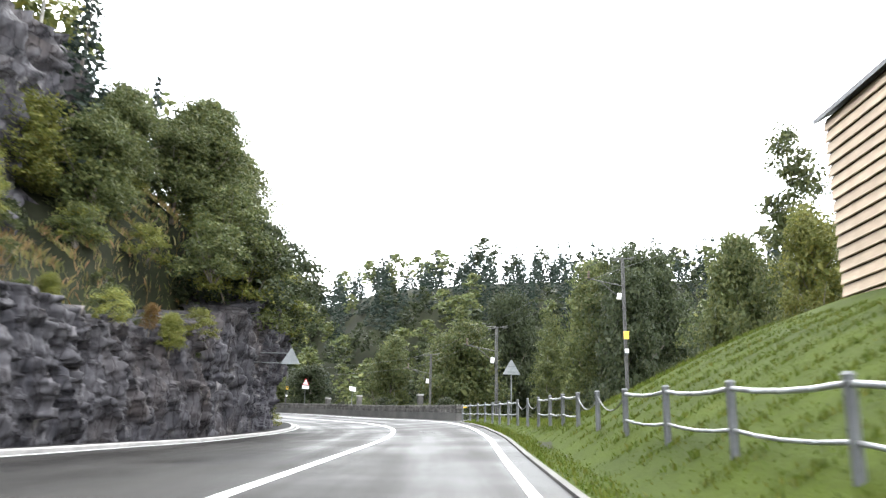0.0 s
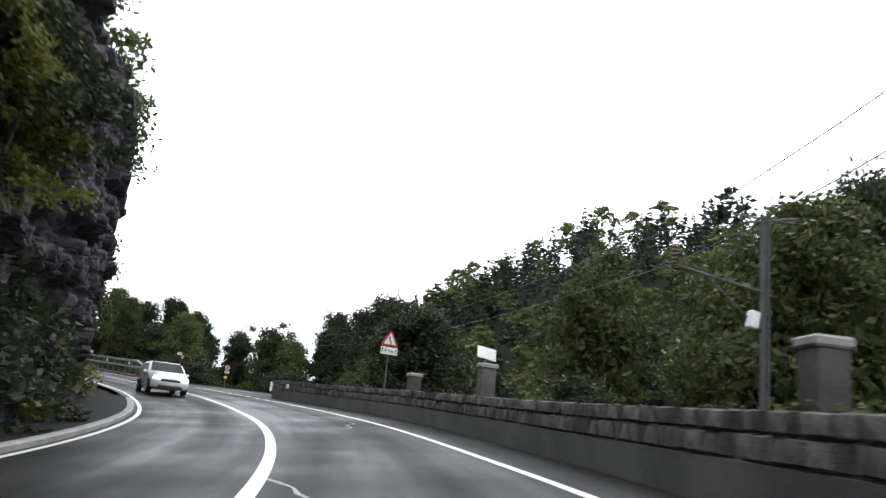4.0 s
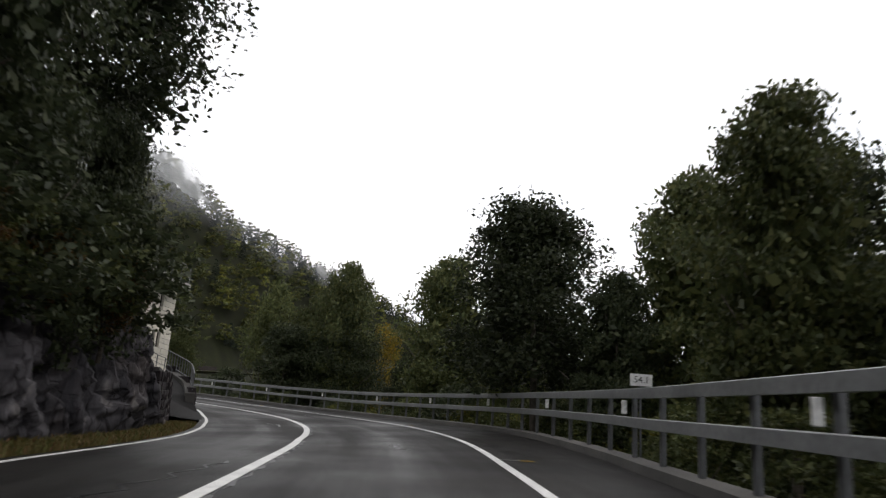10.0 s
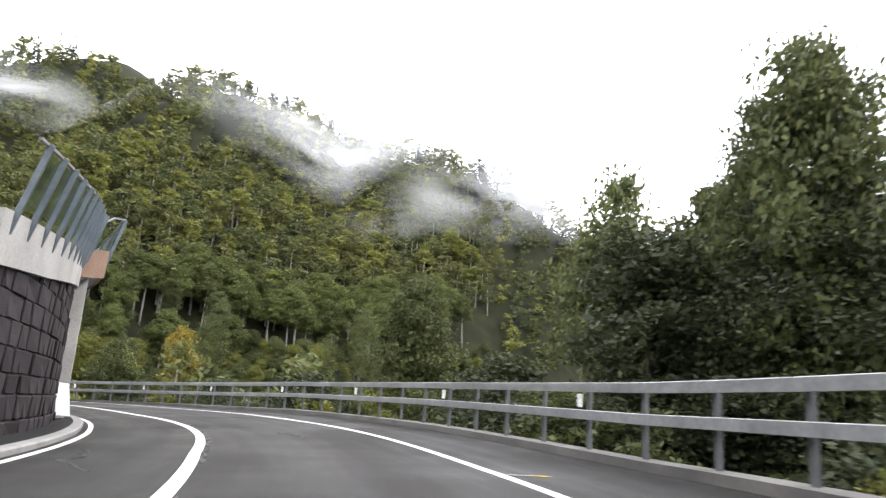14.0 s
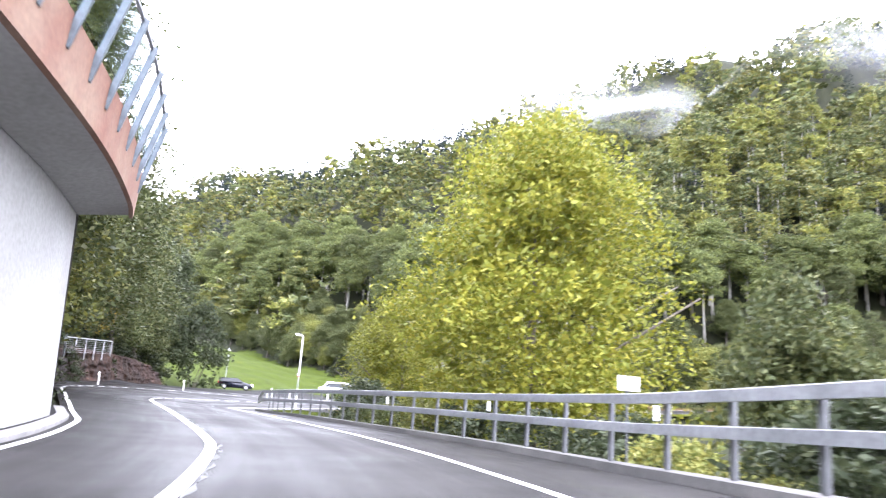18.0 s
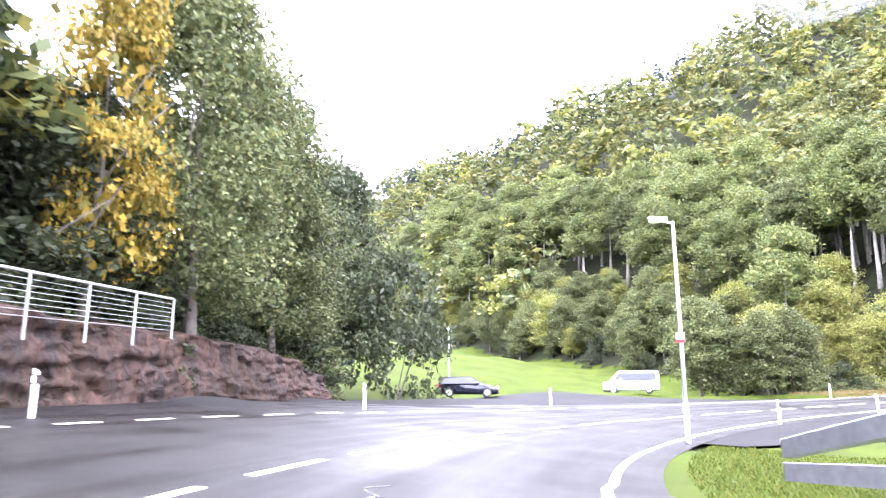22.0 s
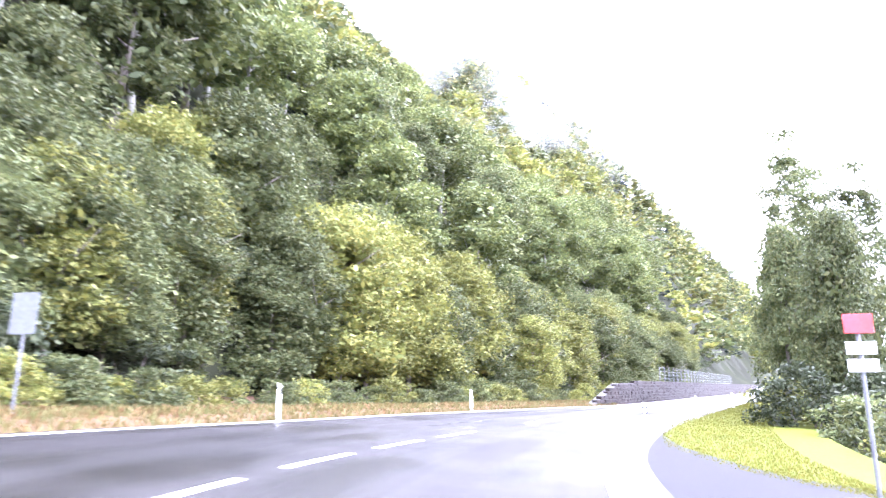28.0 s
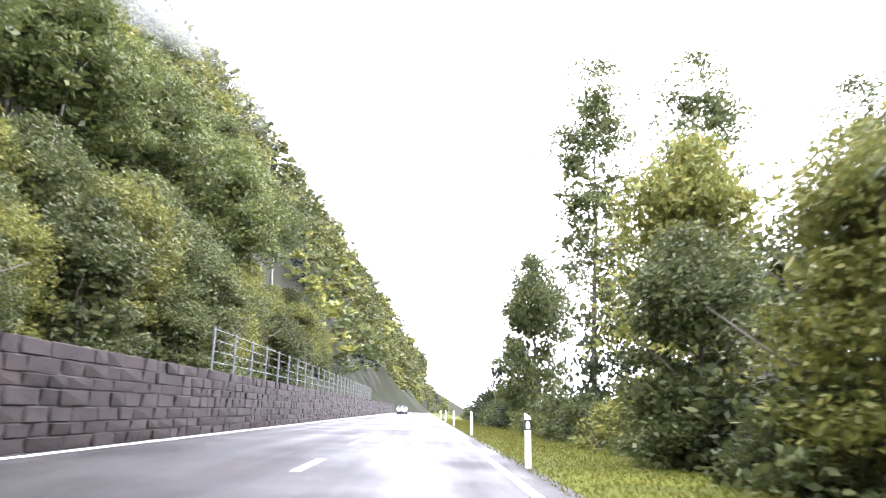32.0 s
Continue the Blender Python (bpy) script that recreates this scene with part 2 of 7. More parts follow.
    l.new(ramp.outputs[0], bp.inputs["Height"]), l.new(b.inputs["Normal"].links[0].from_socket, bp.inputs["Normal"])
    l.new(bp.outputs[0], b.inputs["Normal"])
    return m


ROCK = rock_material("limestone rock", (0.022, 0.021, 0.026), (0.072, 0.068, 0.075), (0.24, 0.225, 0.22), (0.72, 0.56, 0.42))
ROCK_BEDDED = rock_material("bedded limestone", (0.017, 0.016, 0.021), (0.055, 0.052, 0.060), (0.20, 0.185, 0.175), (0.74, 0.58, 0.42), (0.8, 0.8, 2.6))
ROCK_RED = rock_material("reddish rock", (0.018, 0.012, 0.010), (0.05, 0.028, 0.020), (0.10, 0.055, 0.04), (0.8, 0.8, 0.5))
POST_BLUE = material("blue grey steel", (0.10, 0.12, 0.135), (0.07, 0.085, 0.1), 2, 0.45, 0.3, fine=12)
STONE = material("rough wall stone", (0.12, 0.112, 0.103), (0.065, 0.062, 0.06), 1.2, 0.8, bump=0.7, bump_scale=14, fine=9, vary=0.4, spec=0.15)
STONE_DARK = material("dark block stone", (0.030, 0.024, 0.026), (0.012, 0.010, 0.0115), 1.0, 0.75, bump=0.6, bump_scale=14, fine=9, vary=0.35, spec=0.15)
STONE_RED = material("red brown block stone", (0.032, 0.025, 0.0225), (0.0135, 0.0108, 0.0098), 1.0, 0.75, bump=0.6, bump_scale=14, fine=9, vary=0.35, spec=0.15)
STONE_PALE = material("pale sandstone block", (0.60, 0.57, 0.48), (0.48, 0.46, 0.40), 1.2, 0.8, bump=0.4, bump_scale=20, fine=14, vary=0.14)
MORTAR = material("recessed mortar", (0.05, 0.047, 0.043), None, 3, 0.9, bump=0.4)
GRASS = material("meadow grass", (0.042, 0.058, 0.008), (0.028, 0.04, 0.006), 0.5, 0.95, bump=0.9, bump_scale=30, third=(0.058, 0.058, 0.012), fine=9, spec=0.05)
GRASS_MOWN = material("mown verge grass", (0.075, 0.085, 0.012), (0.05, 0.06, 0.01), 0.4, 0.95, bump=0.9, bump_scale=30, third=(0.11, 0.095, 0.016), fine=9, spec=0.05)
GRASS_DRY = material("dry verge grass", (0.10, 0.08, 0.03), (0.055, 0.06, 0.018), 0.5, 0.85, bump=0.6, bump_scale=40, third=(0.15, 0.085, 0.045), fine=9, spec=0.05)
EARTH = material("red brown earth", (0.13, 0.075, 0.05), (0.08, 0.055, 0.032), 0.6, 0.9, bump=0.6, bump_scale=25, third=(0.13, 0.10, 0.05), fine=5, spec=0.05)
FOREST_FLOOR = material("forest floor", (0.018, 0.021, 0.009), (0.011, 0.012, 0.006), 0.15, 0.95, bump=0.9, bump_scale=4, third=(0.035, 0.03, 0.014), fine=1.6, spec=0.1)
STEEL = material("galvanised steel", (0.36, 0.37, 0.38), (0.27, 0.28, 0.29), 1.5, 0.45, 0.55, bump=0.1, fine=12)
STEEL_GREY = material("grey painted steel", (0.13, 0.135, 0.14), (0.09, 0.093, 0.1), 2, 0.5, 0.2, fine=15)
STEEL_PALE = material("pale steel tube", (0.5, 0.51, 0.52), (0.4, 0.41, 0.42), 2, 0.4, 0.4, fine=15)
MAST = material("weathered mast steel", (0.09, 0.088, 0.085), (0.06, 0.058, 0.056), 1.5, 0.7, 0.2, bump=0.2, fine=12)
WHITE = material("white plastic", (0.78, 0.78, 0.77), (0.66, 0.66, 0.65), 3, 0.5, fine=18)
BLACK = material("black plastic", (0.02, 0.02, 0.02), None, 3, 0.5)
RED = material("traffic red", (0.5, 0.03, 0.04), (0.42, 0.03, 0.03), 3, 0.4, fine=20)
YELLOW = material("yellow plate", (0.8, 0.5, 0.03), (0.7, 0.42, 0.02), 3, 0.45, fine=20)
SIGN_BACK = material("grey sign back", (0.20, 0.215, 0.22), (0.16, 0.17, 0.175), 2, 0.5, 0.3, fine=12)
TIMBER = material("pale weathered timber", (0.46, 0.36, 0.27), (0.34, 0.26, 0.19), 1.5, 0.8, bump=0.4, bump_scale=18, fine=10, vary=0.15)
TIMBER_DARK = material("dark brown timber", (0.07, 0.04, 0.025), (0.05, 0.03, 0.02), 1.5, 0.8, fine=10)
ROOFING = material("grey roof sheet", (0.16, 0.165, 0.175), None, 1.5, 0.6, fine=8)
BARK = material("grey brown bark", (0.13, 0.11, 0.09), (0.07, 0.06, 0.05), 2.5, 0.9, bump=0.8, bump_scale=16, fine=8)
BARK_PALE = material("pale beech bark", (0.30, 0.285, 0.25), (0.19, 0.18, 0.16), 1.5, 0.9, bump=0.4, bump_scale=14, fine=6)
WINDOW_DARK = material("dark window glass", (0.015, 0.018, 0.02), None, 2, 0.12, spec=0.4)
CAR_WHITE = material("white car paint", (0.74, 0.75, 0.77), (0.7, 0.71, 0.73), 1, 0.22, fine=8)
CAR_DARK = material("blue black car paint", (0.012, 0.014, 0.022), None, 1, 0.2, fine=8)
RUBBER = material("tyre rubber", (0.018, 0.018, 0.018), None, 4, 0.8)
BALLAST = material("railway ballast", (0.16, 0.14, 0.125), (0.09, 0.08, 0.07), 2, 0.9, bump=1.0, bump_scale=30, fine=14)
RUSTY = material("rail steel", (0.12, 0.08, 0.06), None, 3, 0.5, 0.6)
# emissive lens, shared by vehicle and street lamps and the delineators' unlit reflectors
GLOW_LENS = bpy.data.materials.new("lit headlamp")
GLOW_LENS.use_nodes = True
GLOW_LENS.node_tree.nodes["Principled BSDF"].inputs["Base Color"].default_value = (0.9, 0.9, 0.85, 1)
GLOW_LENS.node_tree.nodes["Principled BSDF"].inputs["Emission Color"].default_value = (1, 0.9, 0.65, 1)
GLOW_LENS.node_tree.nodes["Principled BSDF"].inputs["Emission Strength"].default_value = 9.0
CLEAR = bpy.data.materials.new("clear panel glass")
CLEAR.use_nodes = True
cb = CLEAR.node_tree.nodes["Principled BSDF"]
cb.inputs["Base Color"].default_value, cb.inputs["Roughness"].default_value, cb.inputs["Transmission Weight"].default_value, cb.inputs["IOR"].default_value = (0.75, 0.85, 0.88, 1), 0.06, 1.0, 1.1

LEAF_DARK = leaf_material("dark green leaves", [(0.0226, 0.0293, 0.0152), (0.0340, 0.0446, 0.0218), (0.0533, 0.0607, 0.0282)])
LEAF_MID = leaf_material("green leaves", [(0.0443, 0.0562, 0.0233), (0.0706, 0.0869, 0.0320), (0.1116, 0.1166, 0.0417)])
LEAF_YELLOW = leaf_material("yellow green leaves", [(0.0850, 0.1020, 0.0282), (0.1250, 0.1350, 0.0333), (0.1750, 0.1620, 0.0384)])
LEAF_LIME = leaf_material("lime yellow leaves", [(0.085, 0.10, 0.014), (0.135, 0.145, 0.018), (0.19, 0.175, 0.022)])
LEAF_GOLD = leaf_material("golden autumn leaves", [(0.08, 0.09, 0.02), (0.20, 0.14, 0.02), (0.26, 0.18, 0.022)])
LEAF_RUST = leaf_material("rust brown leaves", [(0.08, 0.04, 0.016), (0.13, 0.07, 0.022), (0.09, 0.075, 0.02)])
NEEDLE = leaf_material("spruce needles", [(0.0119, 0.0188, 0.0147), (0.0197, 0.0290, 0.0228), (0.0296, 0.0383, 0.0297)], 0.6)
FAR_LEAF = leaf_material("hillside leaves", [(0.0500, 0.0650, 0.0285), (0.0710, 0.0885, 0.0320), (0.1030, 0.1130, 0.0345), (0.1530, 0.1400, 0.0360), (0.0770, 0.0930, 0.0325)])
LEAF_BEECH = leaf_material("beech leaves", [(0.0500, 0.0660, 0.0250), (0.0790, 0.0980, 0.0310), (0.1250, 0.1340, 0.0370)])
BLADE = leaf_material("grass blades", [(0.04, 0.062, 0.009), (0.062, 0.085, 0.012), (0.09, 0.09, 0.02)], 0.8)
BLADE_MOWN = leaf_material("mown grass blades", [(0.075, 0.085, 0.014), (0.095, 0.1, 0.018), (0.12, 0.1, 0.022)], 0.8)
BLADE_DRY = leaf_material("dry grass blades", [(0.16, 0.09, 0.045), (0.13, 0.11, 0.04), (0.07, 0.085, 0.025)])

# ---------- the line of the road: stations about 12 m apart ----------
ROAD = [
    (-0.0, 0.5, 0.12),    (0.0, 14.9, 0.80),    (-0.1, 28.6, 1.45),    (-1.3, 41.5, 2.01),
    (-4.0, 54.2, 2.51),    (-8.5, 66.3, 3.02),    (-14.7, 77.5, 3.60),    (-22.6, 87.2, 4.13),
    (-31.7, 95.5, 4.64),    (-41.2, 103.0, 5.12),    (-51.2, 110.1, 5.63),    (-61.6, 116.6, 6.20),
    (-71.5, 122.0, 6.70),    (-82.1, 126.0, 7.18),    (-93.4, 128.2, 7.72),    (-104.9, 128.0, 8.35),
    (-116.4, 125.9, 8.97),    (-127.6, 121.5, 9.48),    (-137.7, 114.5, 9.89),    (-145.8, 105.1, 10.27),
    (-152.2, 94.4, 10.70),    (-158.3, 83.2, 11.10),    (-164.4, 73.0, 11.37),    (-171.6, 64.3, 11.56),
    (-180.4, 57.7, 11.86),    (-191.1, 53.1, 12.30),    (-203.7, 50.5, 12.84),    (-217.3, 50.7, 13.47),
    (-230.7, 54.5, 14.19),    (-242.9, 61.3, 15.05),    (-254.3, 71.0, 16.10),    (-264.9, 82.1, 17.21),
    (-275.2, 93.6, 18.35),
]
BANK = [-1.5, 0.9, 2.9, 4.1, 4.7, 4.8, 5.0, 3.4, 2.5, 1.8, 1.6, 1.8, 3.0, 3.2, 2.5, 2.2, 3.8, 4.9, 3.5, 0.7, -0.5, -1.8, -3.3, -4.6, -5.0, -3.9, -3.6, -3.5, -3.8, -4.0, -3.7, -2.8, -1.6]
STEP = 0.1
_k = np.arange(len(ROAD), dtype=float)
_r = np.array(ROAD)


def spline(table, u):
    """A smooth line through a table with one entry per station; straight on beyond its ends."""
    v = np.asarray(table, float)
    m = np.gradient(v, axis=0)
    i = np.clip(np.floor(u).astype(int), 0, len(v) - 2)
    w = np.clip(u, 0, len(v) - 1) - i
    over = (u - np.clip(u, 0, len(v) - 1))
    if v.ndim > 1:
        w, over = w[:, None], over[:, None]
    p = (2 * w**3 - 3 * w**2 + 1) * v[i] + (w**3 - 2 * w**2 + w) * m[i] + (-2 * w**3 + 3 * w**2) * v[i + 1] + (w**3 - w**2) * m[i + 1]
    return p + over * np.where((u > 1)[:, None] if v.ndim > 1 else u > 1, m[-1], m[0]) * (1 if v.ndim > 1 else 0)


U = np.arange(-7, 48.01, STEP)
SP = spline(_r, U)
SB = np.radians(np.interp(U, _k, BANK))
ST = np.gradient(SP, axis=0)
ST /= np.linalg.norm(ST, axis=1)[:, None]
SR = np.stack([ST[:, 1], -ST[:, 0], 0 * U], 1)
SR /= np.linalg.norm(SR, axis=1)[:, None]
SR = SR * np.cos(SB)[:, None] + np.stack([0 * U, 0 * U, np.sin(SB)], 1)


def P(u, d, h=0.0):
    """The place at station u, d metres to the right of the drive line and h above the road's plane."""
    x = (u - U[0]) / STEP
    i = int(min(max(math.floor(x), 0), len(U) - 2))
    w = x - i
    p = SP[i] * (1 - w) + SP[i + 1] * w
    r = SR[i] * (1 - w) + SR[i + 1] * w
    return Vector((p[0] + r[0] * d, p[1] + r[1] * d, p[2] + r[2] * d + h))


def heading(u):
    """Degrees, to the left from north, in which the road runs at station u."""
    i = int(np.clip((u - U[0]) / STEP, 0, len(U) - 1))
    return math.degrees(math.atan2(-ST[i][0], ST[i][1]))


def on_road(u, d, h=0.0, turn=0.0):
    p = P(u, d, h)
    return pose(p.x, p.y, p.z, 0, 0, heading(u) + turn)


def metres(u0, u1):
    """Stations from u0 to u1 about one metre apart, and their spacing in stations."""
    a, b = P(u0, 0), P(u1, 0)
    total = sum((P(u0 + (u1 - u0) * (k + 1) / 40, 0) - P(u0 + (u1 - u0) * k / 40, 0)).length for k in range(40))
    return total


CENTRE = ((-7, -2.5), (0.6, -2.45), (2.1, -1.85), (2.9, -1.55), (4.15, -1.25), (5.2, -1.7), (6.2, -2.1), (6.65, -2.1), (7.7, -1.95), (9.2, -1.85), (9.7, -2.15), (11.8, -2.4), (12.7, -1.95),
          (13.4, -1.65), (14.2, -1.7), (15.2, -2.15), (17.2, -2.2), (18.2, -1.8), (19.2, -1.7), (19.7, -1.95), (20.7, -2.45), (21.3, -2.8), (22.5, -3.0), (23.6, -2.9),
          (24.3, -2.6), (26, -2.35), (27, -2.8), (28.7, -2.85), (30.5, -2.35), (31.7, -2.05), (33, -1.95), (48, -1.95))
RIGHT = ((-7, 1.0), (0.6, 1.1), (2.1, 1.6), (2.8, 2.1), (3.65, 2.65), (4.2, 2.6), (5, 2.05), (6.1, 1.5), (7.25, 1.5), (8.1, 1.8), (9.8, 1.7), (10.4, 1.6), (11.9, 2.2), (12.7, 2.55),
         (13.7, 2.55), (15.2, 2.3), (17.3, 2.2), (18.4, 2.65), (19.8, 2.65), (20.8, 2.1), (21.5, 1.75), (22.0, 1.5), (23, 1.5), (24, 1.6), (25.3, 1.6), (27.2, 1.35), (30.5, 1.45), (48, 1.6))
LEFT = ((-7, -9.3), (1.6, -9.0), (2.6, -8.0), (3.6, -6.6), (4.6, -5.4), (6, -5.4), (8.4, -5.5), (10, -5.8), (12.8, -5.8), (13.6, -5.4), (14, -4.9), (14.5, -4.45), (15.2, -4.6), (16, -4.8), (18.3, -4.8), (19.3, -4.5), (19.6, -4.5), (20.0, -5.15), (21, -6.4),
        (22.3, -8.6), (23.5, -9.6), (25, -9.4), (26.9, -8.2), (29.1, -7.9), (31.4, -7.4), (32.5, -6.4), (34, -6.4), (48, -6.4))


def along(table, u):
    return float(np.interp(u, [a for a, _ in table], [b for _, b in table]))


# ---------- terrain ----------
FOOT_Y = (-260, -60, -10, 15, 30, 36, 42, 51, 62, 73, 85, 198, 420, 900)
FOOT_X = (-275, -258, -248, -242, -236, -236, -242, -254, -267, -278, -289, -388, -565, -900)
CAP_Y = (-260, -150, -60, -10, 47, 100, 150, 200, 250, 320, 420, 560, 900)
CAP = (106, 84, 96, 174, 160, 154, 130, 115, 95, 91, 85, 60, 100)
SLOPE_Y = (-100, 20, 60, 120, 200, 400)
SLOPE = (1.22, 0.70, 0.97, 0.90, 1.62, 2.2)


def smooth(a, b, x):
    t = np.clip((x - a) / (b - a), 0, 1)
    return t * t * (3 - 2 * t)


def softmin(a, b, k=14.0):
    return -k * np.log(np.exp(-a / k) + np.exp(-b / k))


def by_station(u, *table):
    return np.interp(u, [a for a, _ in table], [b for _, b in table])


def ground(x, y):
    """Height of the ground (arrays in, array out)."""
    x, y = np.atleast_1d(np.asarray(x, float)), np.atleast_1d(np.asarray(y, float))
    z = np.empty_like(x)
    for a in range(0, len(x), 4000):
        X, Y = x[a:a + 4000], y[a:a + 4000]
        d2 = (X[:, None] - SP[None, :, 0]) ** 2 + (Y[:, None] - SP[None, :, 1]) ** 2
        i = d2.argmin(1)
        dist = np.sqrt(d2[np.arange(len(X)), i])
        w = 1 / (d2 + 30.0) ** 2
        zb = (w * SP[None, :, 2]).sum(1) / w.sum(1)
        q = np.stack([X - SP[i, 0], Y - SP[i, 1]], 1)
        side = np.sign((q * SR[i, :2]).sum(1))
        d, u = dist * side, U[i]
        near = smooth(10, 26, dist)
        zr = SP[i, 2] * (1 - near) + zb * near + np.tan(SB[i]) * np.clip(d, -7.5, 5.0) * (1 - near)
        lean_in = by_station(u, (21.8, 0), (22.8, 1), (26.6, 1), (27.6, 0))
        zr += np.where(d < -7.5, np.tan(-SB[i]) * (np.clip(-d, 0, 20) - np.clip(-d, 0, 7.5) * (1 - near)) * lean_in * 0.9, 0)
        # right of the road
        er = np.clip(d - by_station(u, (-7, 2.7), (1.5, 2.8), (2.4, 3.7), (3.4, 4.7), (3.7, 4.6), (7.5, 4.4), (7.8, 9), (9.0, 8), (9.4, 4.9), (11, 5.3), (12, 5.9), (15, 5.8), (17.8, 5.4), (19.2, 6.3), (20.3, 5.8), (21.5, 5.3), (22.5, 5.0), (23.0, 7), (24, 10), (27, 11), (28.3, 5.5), (31, 5), (48, 5)), 0, None)
        rs = by_station(u, (-7, 0.6), (1.4, 0.6), (1.9, 0.3), (2.4, -0.06), (3.4, -0.12), (3.7, -0.5), (7.5, -0.5), (7.9, -0.25), (9.4, -0.55), (22.5, -0.5), (24, -0.4), (48, -0.4))
        rc = by_station(u, (-7, 4.7), (1.5, 4.7), (3.4, 1.2), (3.8, 6), (9, 7), (14, 9), (20, 8), (26, 6), (48, 6))
        zr += np.sign(rs) * softmin(np.abs(rs) * er, rc, 1.5) + np.sign(rs) * 1.5 * np.log(1 + np.exp(-rc / 1.5))
        # left of the road: the inner hill
        el = -d - by_station(u, (-7, 11.4), (1.6, 11.2), (2.6, 10.2), (3.6, 8.9), (4.6, 8.0), (6.5, 8.2), (8, 8.0), (11, 8.0), (12.8, 8.2), (13.2, 12), (15.8, 12), (16.4, 7.4), (19, 7.2), (22.0, 9), (22.6, 11), (23.3, 15), (24.3, 26), (48, 26))
        jump = by_station(u, (-7, 4.6), (1.8, 4.6), (2.6, 9.0), (6.0, 9.0), (6.8, 3.2), (8.0, 1.0), (10.0, 0.6), (10.8, 3.6), (12.6, 3.6), (13, 2.5), (13.5, 4.2), (18.8, 4.6), (20.5, 3.6), (22, 2.4), (23, 1.6), (24.2, 1.2), (24.8, 0), (48, 0))
        ls = by_station(u, (-7, 0.7), (6, 0.7), (8, 0.75), (13, 0.7), (13.6, 0.25), (18, 0.4), (19.5, 0.8), (23.5, 0.7), (24.6, 0.06), (48, 0.06))
        inner = jump * smooth(0.9, 2.6, el) + softmin(ls * np.clip(el - 1, 0, None), 24.0, 6.0) - softmin(0.0, 24.0, 6.0)
        zr += np.where((el > 0), inner, 0)
        # west mountain
        em = (np.interp(Y, FOOT_Y, FOOT_X) - X) * 0.85
        cap = np.interp(Y, CAP_Y, CAP)
        mt = np.where(em > -20, softmin(np.clip(em, 0, None) * np.interp(Y, SLOPE_Y, SLOPE), cap, 12.0) - softmin(0.0, cap, 12.0), 0)
        zr += mt
        # north hill across the valley
        en = Y - np.interp(X, (-420, -200, -110, -60, -20, 60, 200, 500), (1900, 800, 300, 215, 150, 118, 100, 60))
        zr += np.where(en > 0, softmin(np.clip(en, 0, None) * 0.75, 50.0, 8.0) - softmin(0.0, 50.0, 8.0), 0)
        zr += 0.13 * np.clip(22 - Y, 0, 70) * smooth(-178, -194, X)
        bump = 0.5 * np.sin(X * 0.31 + 1.3 * np.sin(Y * 0.17)) * np.sin(Y * 0.27 + X * 0.11) * smooth(9, 22, dist) + 2.2 * np.sin(X * 0.05 + 2) * np.sin(Y * 0.043) * smooth(35, 90, dist)
        bump += 2.5 * (np.sin(X * 0.021 + Y * 0.03) + 0.6 * np.sin(Y * 0.055 - X * 0.03)) * smooth(30, 120, mt)
        lower = 0.14 * (1 - smooth(9.0, 13.0, dist)) * np.where(d < 0, 1, 1) + 0.02
        z[a:a + 4000] = zr + bump - lower
    return z


def gz(x, y):
    return float(ground([x], [y])[0])


def mesh_np(name, verts, faces, mat, smooth_it=False, n=4):
    """A mesh from arrays: faces all with n corners."""
    me = bpy.data.meshes.new(name)
    verts, faces = np.ascontiguousarray(verts, np.float32), np.ascontiguousarray(faces, np.int32)
    me.vertices.add(len(verts))
    me.vertices.foreach_set("co", verts.ravel())
    me.loops.add(faces.size)
    me.loops.foreach_set("vertex_index", faces.ravel())
    me.polygons.add(len(faces))
    me.polygons.foreach_set("loop_start", np.arange(0, faces.size, n, dtype=np.int32))
    me.materials.append(mat)
    me.update(calc_edges=True)
    me.validate()
    if smooth_it:
        me.shade_smooth()
    return me


def part(name, bm, mat, parent=None, label="", smooth_it=False):
    """Links a bmesh as one mesh object under a thing or a part."""
    me = bpy.data.meshes.new(name)
    bm.normal_update()
    bm.to_mesh(me)
    bm.free()
    me.materials.append(mat)
    if smooth_it:
        me.shade_smooth()
    ob = new(name, me)
    if parent:
        ob.parent = parent
    if label:
        ob["label"] = label
    return ob


def piece(name, me, m, parent):
    """One piece on a shared mesh."""
    ob = new(name, me)
    ob.parent = parent
    ob.matrix_basis = m
    return ob


def empty(name, m=None, label="", category="", group="", kind=""):
    ob = new(name)
    if m is not None:
        ob.matrix_world = m
    return tagged(ob, label, category, group, kind)


def box(bm, sx, sy, sz, m=Matrix(), bevel=0.0):
    """A bevelled box of that size, centred on m."""
    r = bmesh.ops.create_cube(bm, size=1.0, matrix=m @ Matrix.Diagonal((sx, sy, sz, 1)))
    if bevel:
        es = list({e for v in r["verts"] for e in v.link_edges})
        bmesh.ops.bevel(bm, geom=es, offset=bevel, segments=1, affect="EDGES")
    return bm


def tube(bm, a, b, r0, r1=None, seg=10):
    """A round bar from a to b."""
    a, b = Vector(a), Vector(b)
    q = (b - a).to_track_quat("Z", "Y").to_matrix().to_4x4()
    bmesh.ops.create_cone(bm, cap_ends=True, segments=seg, radius1=r0, radius2=r0 if r1 is None else r1, depth=(b - a).length,
                          matrix=Matrix.Translation((a + b) / 2) @ q)
    return bm


